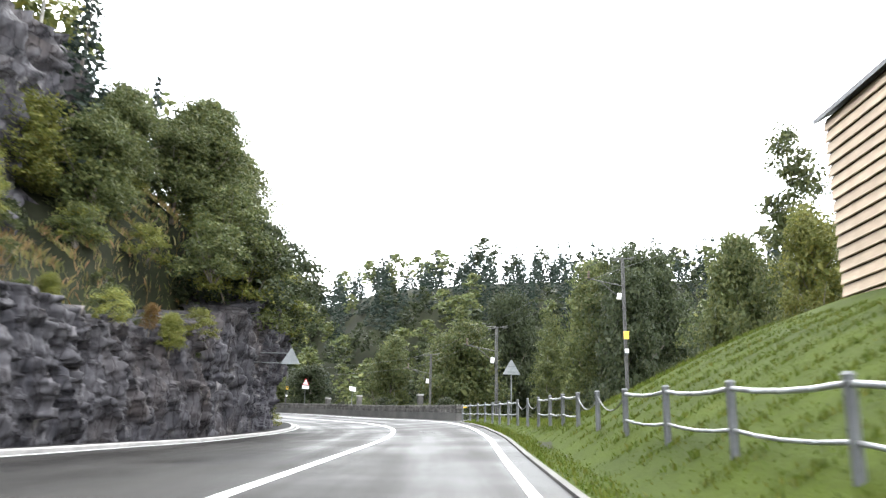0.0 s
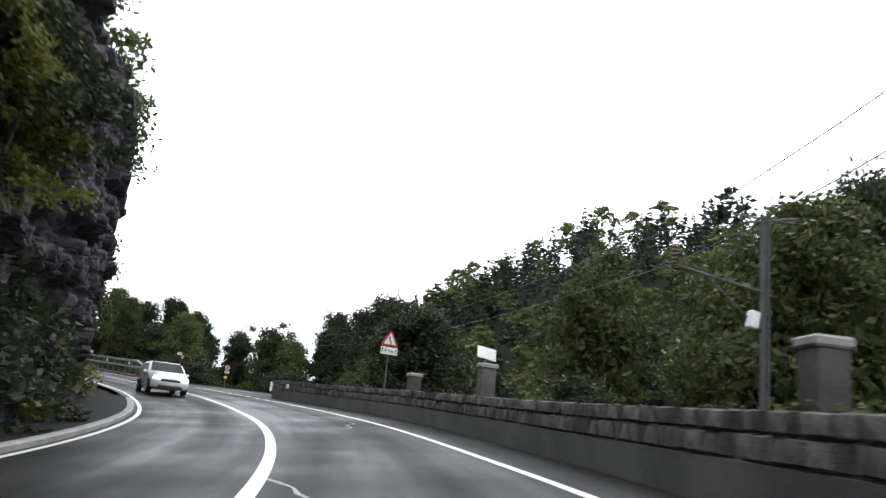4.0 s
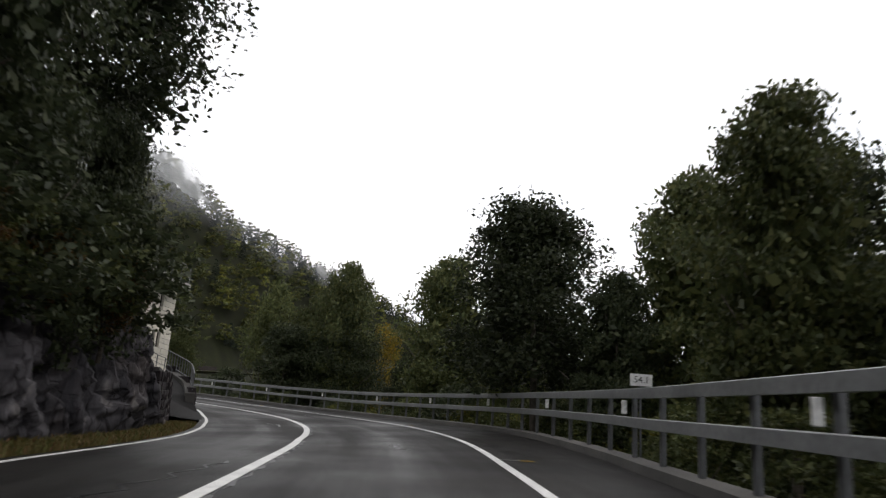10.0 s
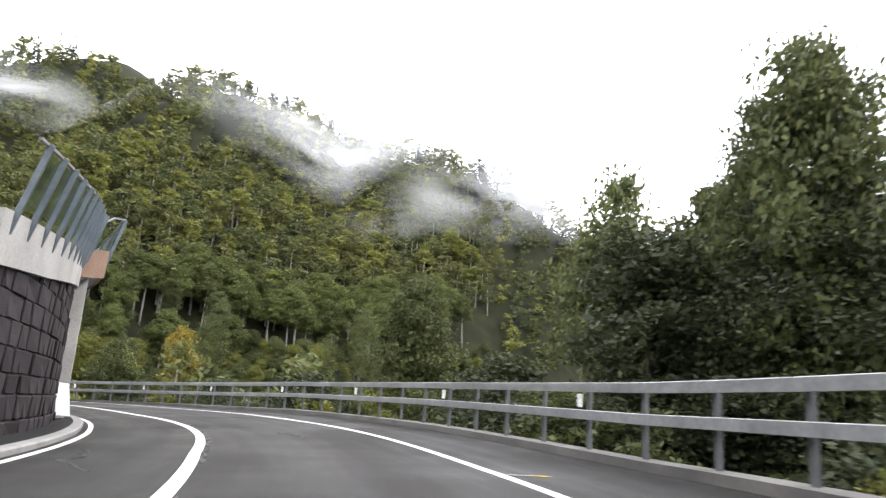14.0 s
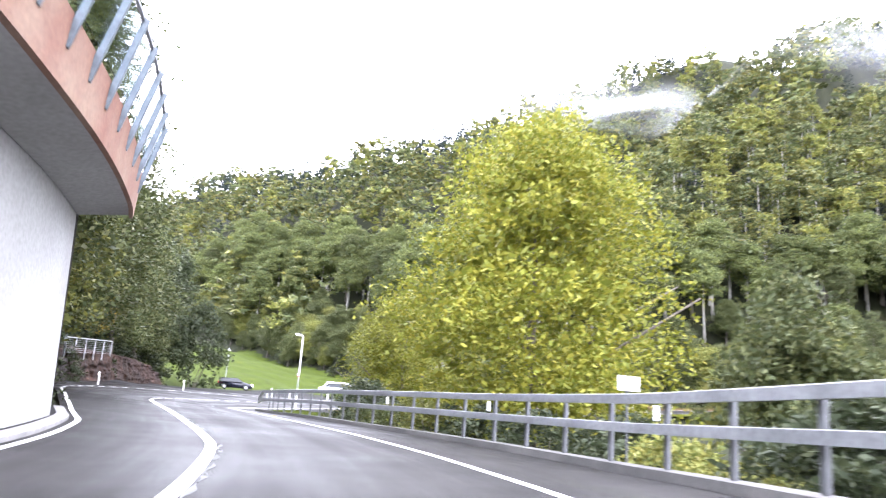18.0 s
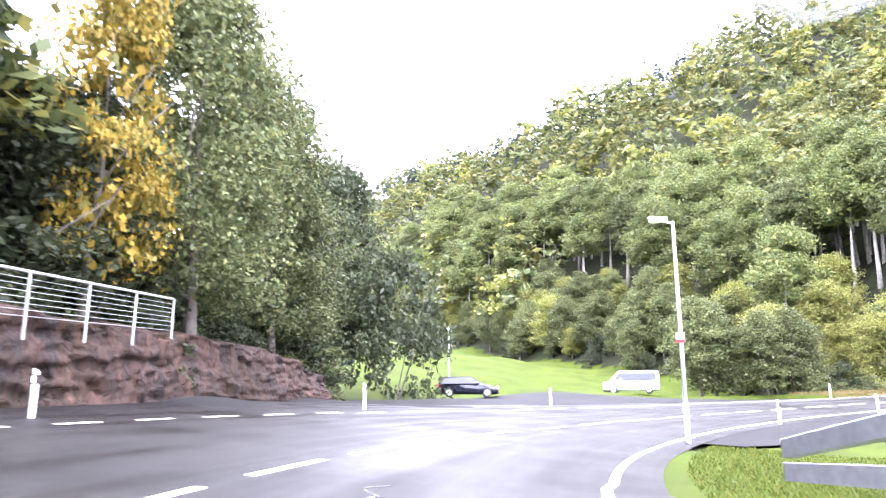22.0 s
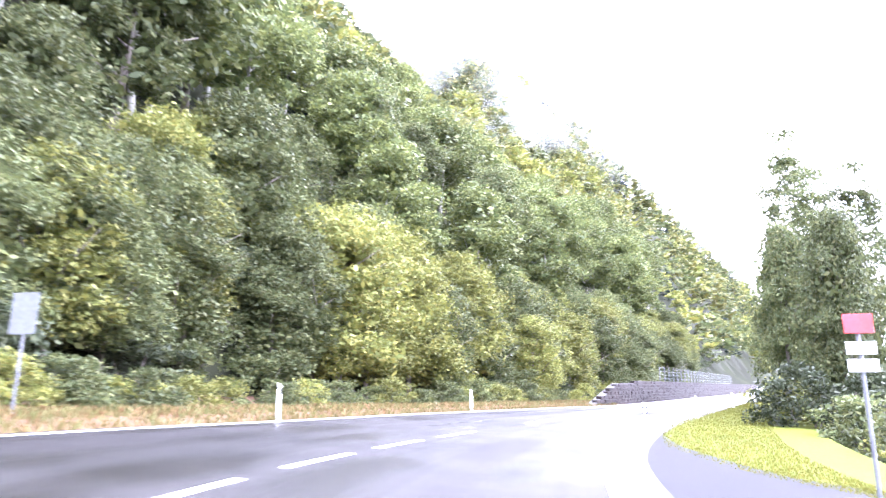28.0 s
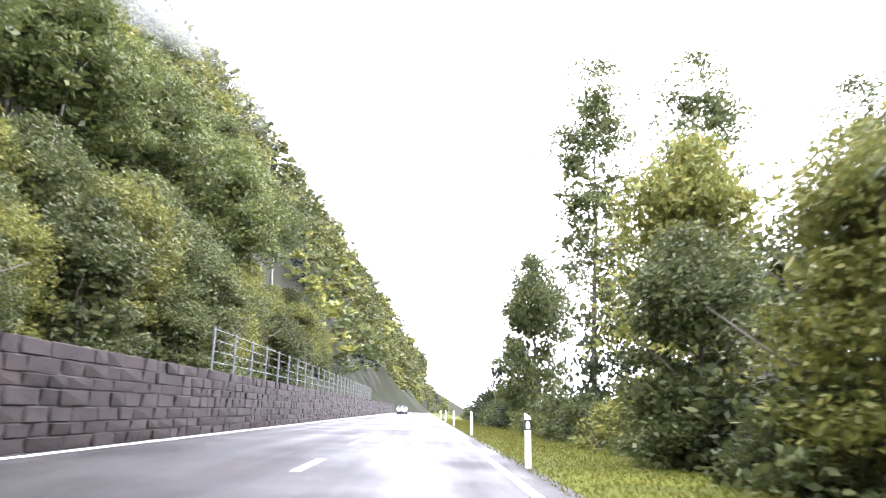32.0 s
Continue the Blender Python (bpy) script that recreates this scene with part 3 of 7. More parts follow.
def prism(bm, outline, depth, m=Matrix()):
    """An outline in x and z, made depth thick along y, centred."""
    f = [bm.verts.new(m @ Vector((x, -depth / 2, z))) for x, z in outline]
    b = [bm.verts.new(m @ Vector((x, depth / 2, z))) for x, z in outline]
    n = len(outline)
    bm.faces.new(f), bm.faces.new(b[::-1])
    for i in range(n):
        bm.faces.new((f[i], b[i], b[(i + 1) % n], f[(i + 1) % n]))
    bmesh.ops.recalc_face_normals(bm, faces=bm.faces)
    return bm


def sweep(us, profile, close=True):
    """A solid with the cross-section profile(u) -> [(d, h), ...] carried along the road."""
    bm = bmesh.new()
    rings = [[bm.verts.new(P(u, d, h)) for d, h in profile(u)] for u in us]
    n = len(rings[0])
    for a, b in zip(rings, rings[1:]):
        for i in range(n if close else n - 1):
            j = (i + 1) % n
            bm.faces.new((a[i], b[i], b[j], a[j]))
    if close:
        bm.faces.new(rings[0]), bm.faces.new(rings[-1][::-1])
    bmesh.ops.recalc_face_normals(bm, faces=bm.faces)
    return bm


def span(u0, u1, step=0.1):
    return np.linspace(u0, u1, max(2, int(round((u1 - u0) / step)) + 1))


# one ground sheet, fine near the road, reaching the horizon
gx = np.concatenate([np.array([-3200, -2200, -1500, -1100, -900]), np.arange(-760, -440, 20.0), np.arange(-440, -300, 8.0), np.arange(-300, 34, 2.0), np.arange(34, 220, 8.0), np.array([240, 300, 400, 600, 1000, 1800, 3000])])
gy = np.concatenate([np.array([-3000, -1800, -1000, -600, -400, -300]), np.arange(-240, -40, 10.0), np.arange(-40, 150, 2.0), np.arange(150, 280, 6.0), np.arange(284, 700, 20.0), np.array([760, 900, 1200, 1800, 3000])])
GX, GY = np.meshgrid(gx, gy, indexing="ij")
GZ = ground(GX.ravel(), GY.ravel())
idx = np.arange(GX.size).reshape(GX.shape)
quads = np.stack([idx[:-1, :-1], idx[1:, :-1], idx[1:, 1:], idx[:-1, 1:]], -1).reshape(-1, 4)
terrain = new("ground", mesh_np("ground", np.stack([GX.ravel(), GY.ravel(), GZ], 1), quads, FOREST_FLOOR, True))
tagged(terrain, "dark leaf-littered forest ground on steep slopes", "ground", kind="structure")


# ---------- road ----------
def ribbon(name, us, left, right, h, mat, label, category, cols=9):
    """A sheet between two lines along the road, h above it; left and right are functions of the station."""
    vs, fs = [], []
    for u in us:
        a, b = left(u), right(u)
        for c in range(cols):
            vs.append(P(u, a + (b - a) * c / (cols - 1), h(u, a + (b - a) * c / (cols - 1)) if callable(h) else h)[:])
    for r in range(len(us) - 1):
        for c in range(cols - 1):
            k = r * cols + c
            fs.append((k, k + cols, k + cols + 1, k + 1))
    me = mesh_np(name, vs, [f[::-1] for f in fs], mat, True)
    run = np.concatenate([[0], np.cumsum(np.linalg.norm(np.diff(np.array(vs)[cols // 2::cols], axis=0), axis=1))])
    uv = np.array([(run[a], left(u) + (right(u) - left(u)) * c / (cols - 1)) for a, u in enumerate(us) for c in range(cols)], np.float32)
    me.uv_layers.new(name="UVMap").data.foreach_set("uv", uv[[lp.vertex_index for lp in me.loops]].ravel())
    ob = new(name, me)
    return tagged(ob, label, category, kind="structure")


RAIL = ((9.0, 2.5), (9.6, 2.65), (10.3, 3.4), (11.2, 4.4), (12.4, 5.2), (14.8, 5.3), (15.5, 4.9), (16.5, 4.8), (17.8, 4.8), (18.9, 5.7), (19.6, 5.8), (20.3, 5.2), (21.2, 4.7), (22.2, 3.8), (22.7, 2.8))


def road_right(u):
    if 9.35 <= u <= 22.5:
        return along(RAIL, u) - 0.12
    return along(RIGHT, u) + float(by_station(u, (-7, 0.5), (3.3, 0.5), (3.6, 1.9), (5, 1.6), (6.5, 2.0), (7.4, 2.2), (7.8, 4.5), (8.9, 3.5), (9.3, 2.0), (22.5, 2.0), (23, 0.9), (48, 0.3)))


def road_left(u):
    return along(LEFT, u) - float(by_station(u, (-7, 0.3), (21.5, 0.3), (22.3, 1.2), (23.2, 4), (24.2, 6.5), (25, 4.5), (26.2, 2), (27, 0.3), (48, 0.3)))


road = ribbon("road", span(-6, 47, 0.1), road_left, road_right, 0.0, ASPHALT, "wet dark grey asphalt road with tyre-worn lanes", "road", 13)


def stripe(name, us, line, width, label, mat=PAINT, h=0.008):
    """A painted line as a thin solid."""
    bm = sweep(us, lambda u: [(line(u) - width / 2, 0.001), (line(u) - width / 2, h), (line(u) + width / 2, h), (line(u) + width / 2, 0.001)])
    return tagged(part(name, bm, mat), label, "road marking", kind="structure")


stripe("edge_line", span(-6, 7.05, 0.08), lambda u: along(RIGHT, u), 0.16, "white painted edge line along the road")
stripe("edge_line", span(8.35, 47, 0.08), lambda u: along(RIGHT, u) + (0.1 if 23 < u < 27.5 else 0), 0.16, "white painted edge line along the road")
stripe("edge_line", span(-6, 22.2, 0.08), lambda u: along(LEFT, u), 0.13, "white painted edge line beside the rock side")
stripe("edge_line", span(25.6, 47, 0.08), lambda u: along(LEFT, u), 0.15, "white painted edge line below the wooded slope")
stripe("centre_line", span(-6, 7.0, 0.08), lambda u: along(CENTRE, u), 0.2, "continuous white painted centre line")
stripe("centre_line", span(8.1, 21.6, 0.08), lambda u: along(CENTRE, u), 0.2, "continuous white painted centre line")
dash = []
for k in range(9):
    dash.append((7.06 + k * 0.115, 0.055, along(CENTRE, 7.1 + k * 0.115), 0.2))
    dash.append((7.1 + k * 0.135, 0.07, along(RIGHT, 7.1 + k * 0.135), 0.2))
u = 21.75
while u < 46:
    sp = 11.3 if u < 25 else (13.5 if u < 29 else 15.4)
    ln, gap = (2.6, 1.3) if u < 29.2 else (3.0, 6.0)
    dash.append((u, ln / sp, None, 0.16))
    u += (ln + gap) / sp
for k in range(16):
    dash.append((22.3 + k * 0.21, 0.11, "L", 0.15))
for u0, du, off, wd in dash:
    ln = (lambda u: along(CENTRE, u)) if off is None else ((lambda u: along(LEFT, u)) if off == "L" else (lambda u, o=off: o))
    stripe("lane_dash", span(u0, u0 + du, 0.03), ln, wd, "short white painted lane dash")["group"] = "lane dashes"

# ---------- rock faces, walls and the ground beside the road ----------
def wobble(p, size, octaves=4):
    return noise.fractal(p / size, 1.0, 2.0, octaves)


def rock_face(name, u0, u1, base, top, over, mat, label, back=2.5, step=0.013, bed=0.42, rough=1.0, rows_n=54, tilt=0.0, ribs=1.0):
    """A bedded, blocky cliff along the road: base(u) is where it stands, top(u) its height, over(u) how far it leans out above."""
    us = np.linspace(u0, u1, max(8, int((u1 - u0) / step)))
    vs, fs = [], []
    for a, u in enumerate(us):
        H, d0, ov = top(u), base(u), over(u)
        edge = min(1.0, a / 10, (len(us) - 1 - a) / 10)
        for r in range(rows_n + 3):
            t = min(r, rows_n) / rows_n
            h = t * H - 0.25
            p = P(u, d0, h)
            rb = ribs(u) if callable(ribs) else ribs
            s = u * 12.4 + 0.3 * p.z + 0.4 * wobble(p + Vector((2, 8, 3)), 1.1, 3)
            layer = h + tilt * u * 1.2 + 0.35 * wobble(p + Vector((4, 7, 5)), 5.0, 2) + 0.10 * wobble(p, 0.8, 2)
            bedding = layer / bed + 0.4 * math.sin(layer * 1.7)
            course = math.floor(bedding)
            run = s / 1.9 + noise.cell(Vector((course * 3.1, 0.4, 2.2))) * 5
            ledge = noise.cell(Vector((math.floor(run * 0.5) * 1.3, course * 3.3, 0.5))) * 0.34
            block = noise.cell(Vector((run * 2.6, course * 1.7, 4.5))) * 0.20 + noise.cell(Vector((run * 6.0, bedding * 2.0, 8.5))) * 0.07
            joint = -0.16 if bedding - course < 0.16 else 0.0
            big = wobble(p, 4.5, 3) * 0.5 + wobble(p, 0.5, 3) * 0.05
            rib = noise.cell(Vector((s / 0.46, p.z / 1.5 + noise.cell(Vector((s / 0.46, 5.2, 1.1))) * 3, 2.5))) * 0.36 + noise.cell(Vector((s / 0.19, p.z / 0.52 + 4, 7.5))) * 0.15
            out = ((ledge + block + joint) * (1 - 0.75 * rb) + rib * rb + big * (0.4 + 0.6 * rb)) * rough * (0.35 + 0.65 * min(1, t * 4)) + ov * smooth(0.2, 0.95, np.array([t]))[0]
            d = d0 + out - (1 - edge) * 1.6
            hh = h + wobble(p + Vector((0, 0, 40)), 1.3, 2) * 0.3 * (1 if t > 0.9 else 0.15)
            if r > rows_n:
                d -= back * (r - rows_n) / 2
                hh += 0.12 * (r - rows_n)
            vs.append(P(u, d, hh)[:])
    n = rows_n + 3
    for a in range(len(us) - 1):
        for r in range(n - 1):
            k = a * n + r
            fs.append((k, k + 1, k + n + 1, k + n))
    ob = new(name, mesh_np(name, vs, fs, mat))
    return tagged(ob, label, "rock face", kind="structure")


def tab(*pairs):
    return lambda u: float(by_station(u, *pairs))


cliff_foot = lambda u: along(LEFT, u) - tab((-7, 1.5), (3, 1.5), (5, 2.0), (7, 2.4))(u)
cliff_top = tab((-3, 4.2), (1.9, 4.4), (2.6, 6.0), (3.2, 9.3), (5.6, 9.3), (6.2, 6.0), (6.8, 3.2))
cliff_lean = tab((-3, -0.9), (2.2, -0.5), (3.2, 0.9), (5.6, 0.7), (6.3, 0), (6.8, -0.4))
rock_face("rock_face", -3.0, 2.95, cliff_foot, cliff_top, cliff_lean, ROCK, "craggy grey limestone cliff beside the road", 3.0, 0.0095, 0.5, 1.0, 56, 0.35, tab((-3, 1), (2.2, 1), (2.9, 0.6)))
rock_face("rock_face", 2.75, 6.75, cliff_foot, cliff_top, cliff_lean, ROCK_BEDDED, "dark bedded limestone cliff with ledges beside the road", 3.0, 0.0065, 0.52, 1.0, 88, 0.35, tab((2.7, 0.5), (3.5, 0.15), (7, 0.05)))
rock_face("rock_face", 10.35, 12.5, tab((10.3, -8.3), (10.8, -7.5), (12.5, -7.3)), tab((10.3, 2.2), (10.8, 3.6), (12.0, 4.0), (12.5, 2.6)), tab((10, -0.6), (13, -0.6)), ROCK,
          "low craggy grey rock outcrop above dry grass", 2.5, 0.009, 0.5, 1.0, 36)
rock_face("rock_outcrop", 1.2, 2.75, tab((1.2, -15.2), (2.75, -15.6)), tab((1.2, 17), (2.3, 18), (2.75, 14)), tab((-2, -1.5), (3, -1.5)), ROCK, "tall pale cliff among trees above the road", 6, 0.04, 0.9, 2.0, 60)
rock_face("rock_bank", 22.3, 25.0, tab((22.3, -10.6), (22.8, -11.9), (23.3, -12.9), (24.0, -15.2), (24.6, -18), (25.0, -21)), tab((22.3, 2.4), (23.2, 2.6), (24.0, 2.6), (24.6, 2.2), (25.0, 0.8)), tab((22, -0.4), (25, -0.4)), ROCK_RED,
          "red brown rock bank under overhanging bushes", 2.5, 0.01, 0.3, 0.55, 30, 0.0, 0.6)

# kerb and pavement on the inner side of the first bend
part("kerb", sweep(span(-5, 6.6, 0.07), lambda u: [(along(LEFT, u) - 0.42, -0.05), (along(LEFT, u) - 0.42, 0.13), (along(LEFT, u) - 0.24, 0.13), (along(LEFT, u) - 0.2, 0.1), (along(LEFT, u) - 0.2, -0.05)]), KERB)
tagged(bpy.data.objects["kerb"], "grey granite kerb along the cliff", "kerb", kind="structure")
ribbon("pavement", span(-5, 6.7, 0.1), lambda u: along(LEFT, u) - 3.6, lambda u: along(LEFT, u) - 0.4, 0.115, ASPHALT_OLD, "narrow stained asphalt footway under the cliff", "pavement", 6)
tagged(part("kerb", sweep(span(-5, 3.62, 0.07), lambda u: [(road_right(u) - 0.02, -0.06), (road_right(u) - 0.02, 0.05), (road_right(u) + 0.08, 0.06), (road_right(u) + 0.08, -0.06)]), CONCRETE_DARK),
       "low dark edging beside the lawn", "kerb", kind="structure")
tagged(part("kerb", sweep(span(14.6, 19.9, 0.07), lambda u: [(along(LEFT, u) - 0.5, -0.05), (along(LEFT, u) - 0.5, 0.12), (along(LEFT, u) - 0.25, 0.12), (along(LEFT, u) - 0.22, 0.09), (along(LEFT, u) - 0.22, -0.05)]), KERB),
       "grey concrete kerb along the wall", "kerb", kind="structure")
ribbon("pavement", span(14.6, 19.9, 0.1), lambda u: along(LEFT, u) - 2.0, lambda u: along(LEFT, u) - 0.48, 0.105, ASPHALT_OLD, "narrow asphalt strip below the wall", "pavement", 4)


def cover_z(us, ds, edge, lift):
    """Heights of ground cover at stations and offsets: level with the asphalt at its roadside edge, on the terrain further out."""
    ps = [P(u, d) for u, d in zip(us, ds)]
    g = ground([p.x for p in ps], [p.y for p in ps])
    out = []
    for p, gg, d, e in zip(ps, g, ds, edge):
        w = min(1.0, abs(d - e) / 1.1)
        near = float(smooth(7.0, 10.0, np.array([abs(d)]))[0])
        flat = p.z - 0.012 + 0.03 * w
        out.append(max(gg + lift * w - 0.05 * (1 - w), flat * (1 - near) + (gg + lift * w) * near) if w > 0 else p.z - 0.012)
    return ps, out


def sheet(name, u0, u1, left, right, mat, label, category="ground", lift=0.05, cols=14, step=0.1):
    """Ground cover laid over the terrain; its roadside edge meets the asphalt."""
    us = span(u0, u1, step)
    uu, dd, ee = [], [], []
    for u in us:
        a, b = left(u), right(u)
        e = a if abs(a) < abs(b) else b
        for c in range(cols):
            w = (c / (cols - 1))
            w = w ** 1.6 if e == a else 1 - (1 - w) ** 1.6
            uu.append(u), dd.append(a + (b - a) * w), ee.append(e)
    ps, zs = cover_z(uu, dd, ee, lift)
    vs = [(p.x, p.y, z) for p, z in zip(ps, zs)]
    fs = []
    for r in range(len(us) - 1):
        for c in range(cols - 1):
            k = r * cols + c
            fs.append((k, k + 1, k + cols + 1, k + cols))
    return tagged(new(name, mesh_np(name, vs, fs, mat, True)), label, category, kind="structure")


sheet("lawn", -6, 3.75, lambda u: road_right(u) + 0.1, tab((-6, 17), (1.5, 15), (2.2, 9), (3.7, 4.6)), GRASS, "bright green lawn rising beside the fence", "lawn", 0.3, 20)
sheet("verge", 8.0, 12.75, lambda u: -9.6, lambda u: along(LEFT, u) - 0.25, GRASS_DRY, "dry red brown grass strip below the rocks", "verge")
sheet("verge", 22.35, 24.8, lambda u: max(road_right(u) - 0.06, tab((23.9, 0), (24.1, 3.4), (24.8, 6.5))(u)), tab((22.3, 9), (24.3, 14), (24.8, 13)), GRASS, "bright green grass corner by the junction", "verge")
sheet("verge", 28.75, 47, tab((28.75, 5.6), (29, 3.9), (29.4, 2.5), (30, 1.85), (48, 1.92)), tab((28.75, 9.0), (29, 7.2), (48, 6.6)), GRASS_MOWN, "mown grass verge with yellow patches", "verge")
sheet("verge", 27.43, 32.4, lambda u: -15.5, lambda u: along(LEFT, u) - 0.2, EARTH, "bare earth and dry grass at the foot of the woods", "verge", 0.4)
sheet("side_road", 22.3, 27.45, tab((22.3, -11.5), (22.8, -12.5), (23.5, -14.5), (24.3, -19), (24.8, -24), (25, -28.2), (26, -27), (26.8, -20), (27.45, -8.4)), lambda u: along(LEFT, u) - 0.2, ASPHALT_OLD,
      "grey asphalt side road at the junction", "road", 0.1, 10)
sheet("lay_by", 24.25, 29.8, tab((24.2, 2.4), (27.7, 1.7), (29.8, 1.7)), tab((24.2, 3.4), (24.8, 6.5), (25.1, 10), (25.5, 12), (27, 11), (28.4, 9.5), (28.75, 7.0), (29.0, 4.5), (29.4, 2.9), (29.8, 2.0)), ASPHALT_OLD, "pale worn asphalt lay-by beside the road", "road", 0.1, 8)
sheet("side_road", 7.35, 9.25, lambda u: road_right(u) - 0.3, tab((7.35, 4.6), (7.7, 12), (8.6, 14), (9.0, 10), (9.25, 3.4)), ASPHALT_OLD, "narrow asphalt side road leaving downhill", "road", 0.1, 8, 0.06)
sheet("verge", 8.75, 10.2, tab((8.75, 8), (9.2, 3.5), (10.2, 3.0)), tab((8.75, 10), (9.2, 6.5), (10.2, 5)), FOREST_FLOOR, "dark rough ground beside the guard rail", "verge")

# meadow on the flat between the junction and the woods
mgx, mgy = np.meshgrid(np.arange(-262, -176, 0.8), np.arange(-60, 62, 0.8), indexing="ij")
mz = ground(mgx.ravel(), mgy.ravel()).reshape(mgx.shape)
me_e = (np.interp(mgy, FOOT_Y, FOOT_X) - mgx) * 0.85
me_q = (mgx[..., None] - SP[None, None, ::4, 0]) ** 2 + (mgy[..., None] - SP[None, None, ::4, 1]) ** 2
me_d, me_u = np.sqrt(me_q.min(-1)), np.asarray(U)[::4][me_q.argmin(-1)]
me_road = np.interp(me_u, (22.3, 22.8, 23.5, 24.3, 24.8, 25, 26, 26.8, 27.1, 27.45, 27.6, 27.8, 28.2), (19, 19, 19, 20, 24, 28, 26.8, 19.8, 14.6, 8.7, 8.7, 14, 17))
mz = mz - 0.35 + 0.67 * smooth(-3.0, 1.0, me_d - me_road)
kk = np.arange(mgx.size).reshape(mgx.shape)
mf = np.stack([kk[:-1, :-1], kk[1:, :-1], kk[1:, 1:], kk[:-1, 1:]], -1)[(me_e[:-1, :-1] < 1.0) & (me_d[:-1, :-1] > me_road[:-1, :-1] - 3.4)]
tagged(new("meadow", mesh_np("meadow", np.stack([mgx.ravel(), mgy.ravel(), mz.ravel()], 1), mf.reshape(-1, 4), GRASS, True)), "bright green meadow below the woods", "meadow", kind="structure")

# concrete strip below the guard rail
tagged(part("edging", sweep(span(9.4, 22.5, 0.08), lambda u: [(along(RAIL, u) - 0.18, -0.1), (along(RAIL, u) - 0.15, 0.16), (along(RAIL, u) + 0.25, 0.17), (along(RAIL, u) + 0.2, -1.2)]), CONCRETE_DARK),
       "stained concrete edge strip below the guard rail", "edging", kind="structure")


# ---------- stones as pieces ----------
def stone_mesh(name, mat, seed, bevel=0.07, jitter=0.035):
    r = random.Random(seed)
    bm = bmesh.new()
    box(bm, 1, 1, 1, Matrix(), bevel)
    for v in bm.verts:
        v.co += Vector((r.uniform(-jitter, jitter), r.uniform(-jitter, jitter) * 2.2, r.uniform(-jitter, jitter)))
    me = bpy.data.meshes.new(name)
    bm.to_mesh(me)
    bm.free()
    me.materials.append(mat)
    return me


STONES = {}


def stones(mat, seed=0, bevel=0.07, jitter=0.035):
    key = (mat.name, seed, bevel)
    if key not in STONES:
        STONES[key] = [stone_mesh("stone", mat, seed * 10 + k, bevel, jitter) for k in range(5)]
    return STONES[key]


def lay(wall, specs, meshes, name="stone", most=300):
    """Places pieces on a wall: single objects first, the rest joined."""
    rr = random.Random(len(specs))
    rest_v, rest_f, count = [], [], 0
    for k, m in enumerate(specs):
        me = meshes[rr.randrange(len(meshes))]
        if k < most:
            piece(name, me, m, wall)
        else:
            off = sum(len(v) for v in rest_v)
            rest_v.append([(m @ v.co)[:] for v in me.vertices])
            rest_f.extend([tuple(off + i for i in p.vertices) for p in me.polygons])
    if rest_v:
        me = bpy.data.meshes.new(name + "work")
        me.from_pydata([v for part_v in rest_v for v in part_v], [], rest_f)
        me.materials.append(meshes[0].materials[0])
        ob = new(name + "work", me)
        ob.parent = wall
        ob["kind"] = "stuff"


def courses(u0, u1, face, h0, h1, course, length, rr, depth=0.3, proud=0.02, side=1, skip=0.0, lean=0.0):
    """Poses for stones in courses on a wall face along the road; side 1: the face looks to the right."""
    out = []
    hmax = max(h1(u) for u in np.linspace(u0, u1, 30))
    h, row_no = min(h0(u) for u in np.linspace(u0, u1, 10)), 0
    while h < hmax:
        ch = course * rr.uniform(0.85, 1.18)
        u = u0 - rr.uniform(0, 0.05)
        while u < u1:
            ln = length * rr.uniform(0.6, 1.45)
            per = (P(u + 0.05, face(u)) - P(u - 0.05, face(u))).length / 0.1
            du = ln / per
            um = u + du / 2
            if u0 <= um <= u1 and h + ch * 0.6 < h1(um) and h + ch > h0(um) and rr.random() > skip:
                p, q = P(um - du / 2, face(um - du / 2)), P(um + du / 2, face(um + du / 2))
                yaw = math.degrees(math.atan2(q.y - p.y, q.x - p.x))
                slope = math.degrees(math.atan2(q.z - p.z, (q - p).xy.length))
                c = P(um, face(um) + side * (proud - depth / 2 + rr.uniform(-0.02, 0.025)) - lean * (h + ch / 2) * side, h + ch / 2)
                out.append(Matrix.Translation(c) @ pose(0, 0, 0, 0, 0, yaw) @ pose(0, 0, 0, 0, -slope, 0) @ Matrix.Diagonal((ln * 0.965, depth, ch * 0.93, 1)))
            u += du
        h += ch
        row_no += 1
    return out


def wall_along(name, u0, u1, face, h1, thick, mat, label, side=1, lean=0.0, h0=-0.3, step=0.06):
    """A wall's core along the road."""
    bm = sweep(span(u0, u1, step), lambda u: [(face(u), h0), (face(u) - lean * h1(u) * side, h1(u)), (face(u) - side * thick - lean * h1(u) * side, h1(u)), (face(u) - side * thick, h0)])
    return tagged(part(name, bm, mat), label, "wall", kind="structure")

# ---------- walls and buildings ----------
# parapet on the outer side of the first bend
PAR = tab((3.6, 3.75), (4.2, 3.7), (5, 3.4), (6, 3.1), (7.45, 3.1))
parapet = tagged(part("parapet_wall", sweep(span(3.62, 7.45, 0.05), lambda u: [(PAR(u), -0.3), (PAR(u) - 0.03, 0.5), (PAR(u) + 0.03, 0.5), (PAR(u) + 0.05, 0.86), (PAR(u) + 0.4, 0.86), (PAR(u) + 0.45, -1.2)]), CONCRETE_DARK),
                 "stained concrete parapet topped with rubble stones", "wall", kind="structure")

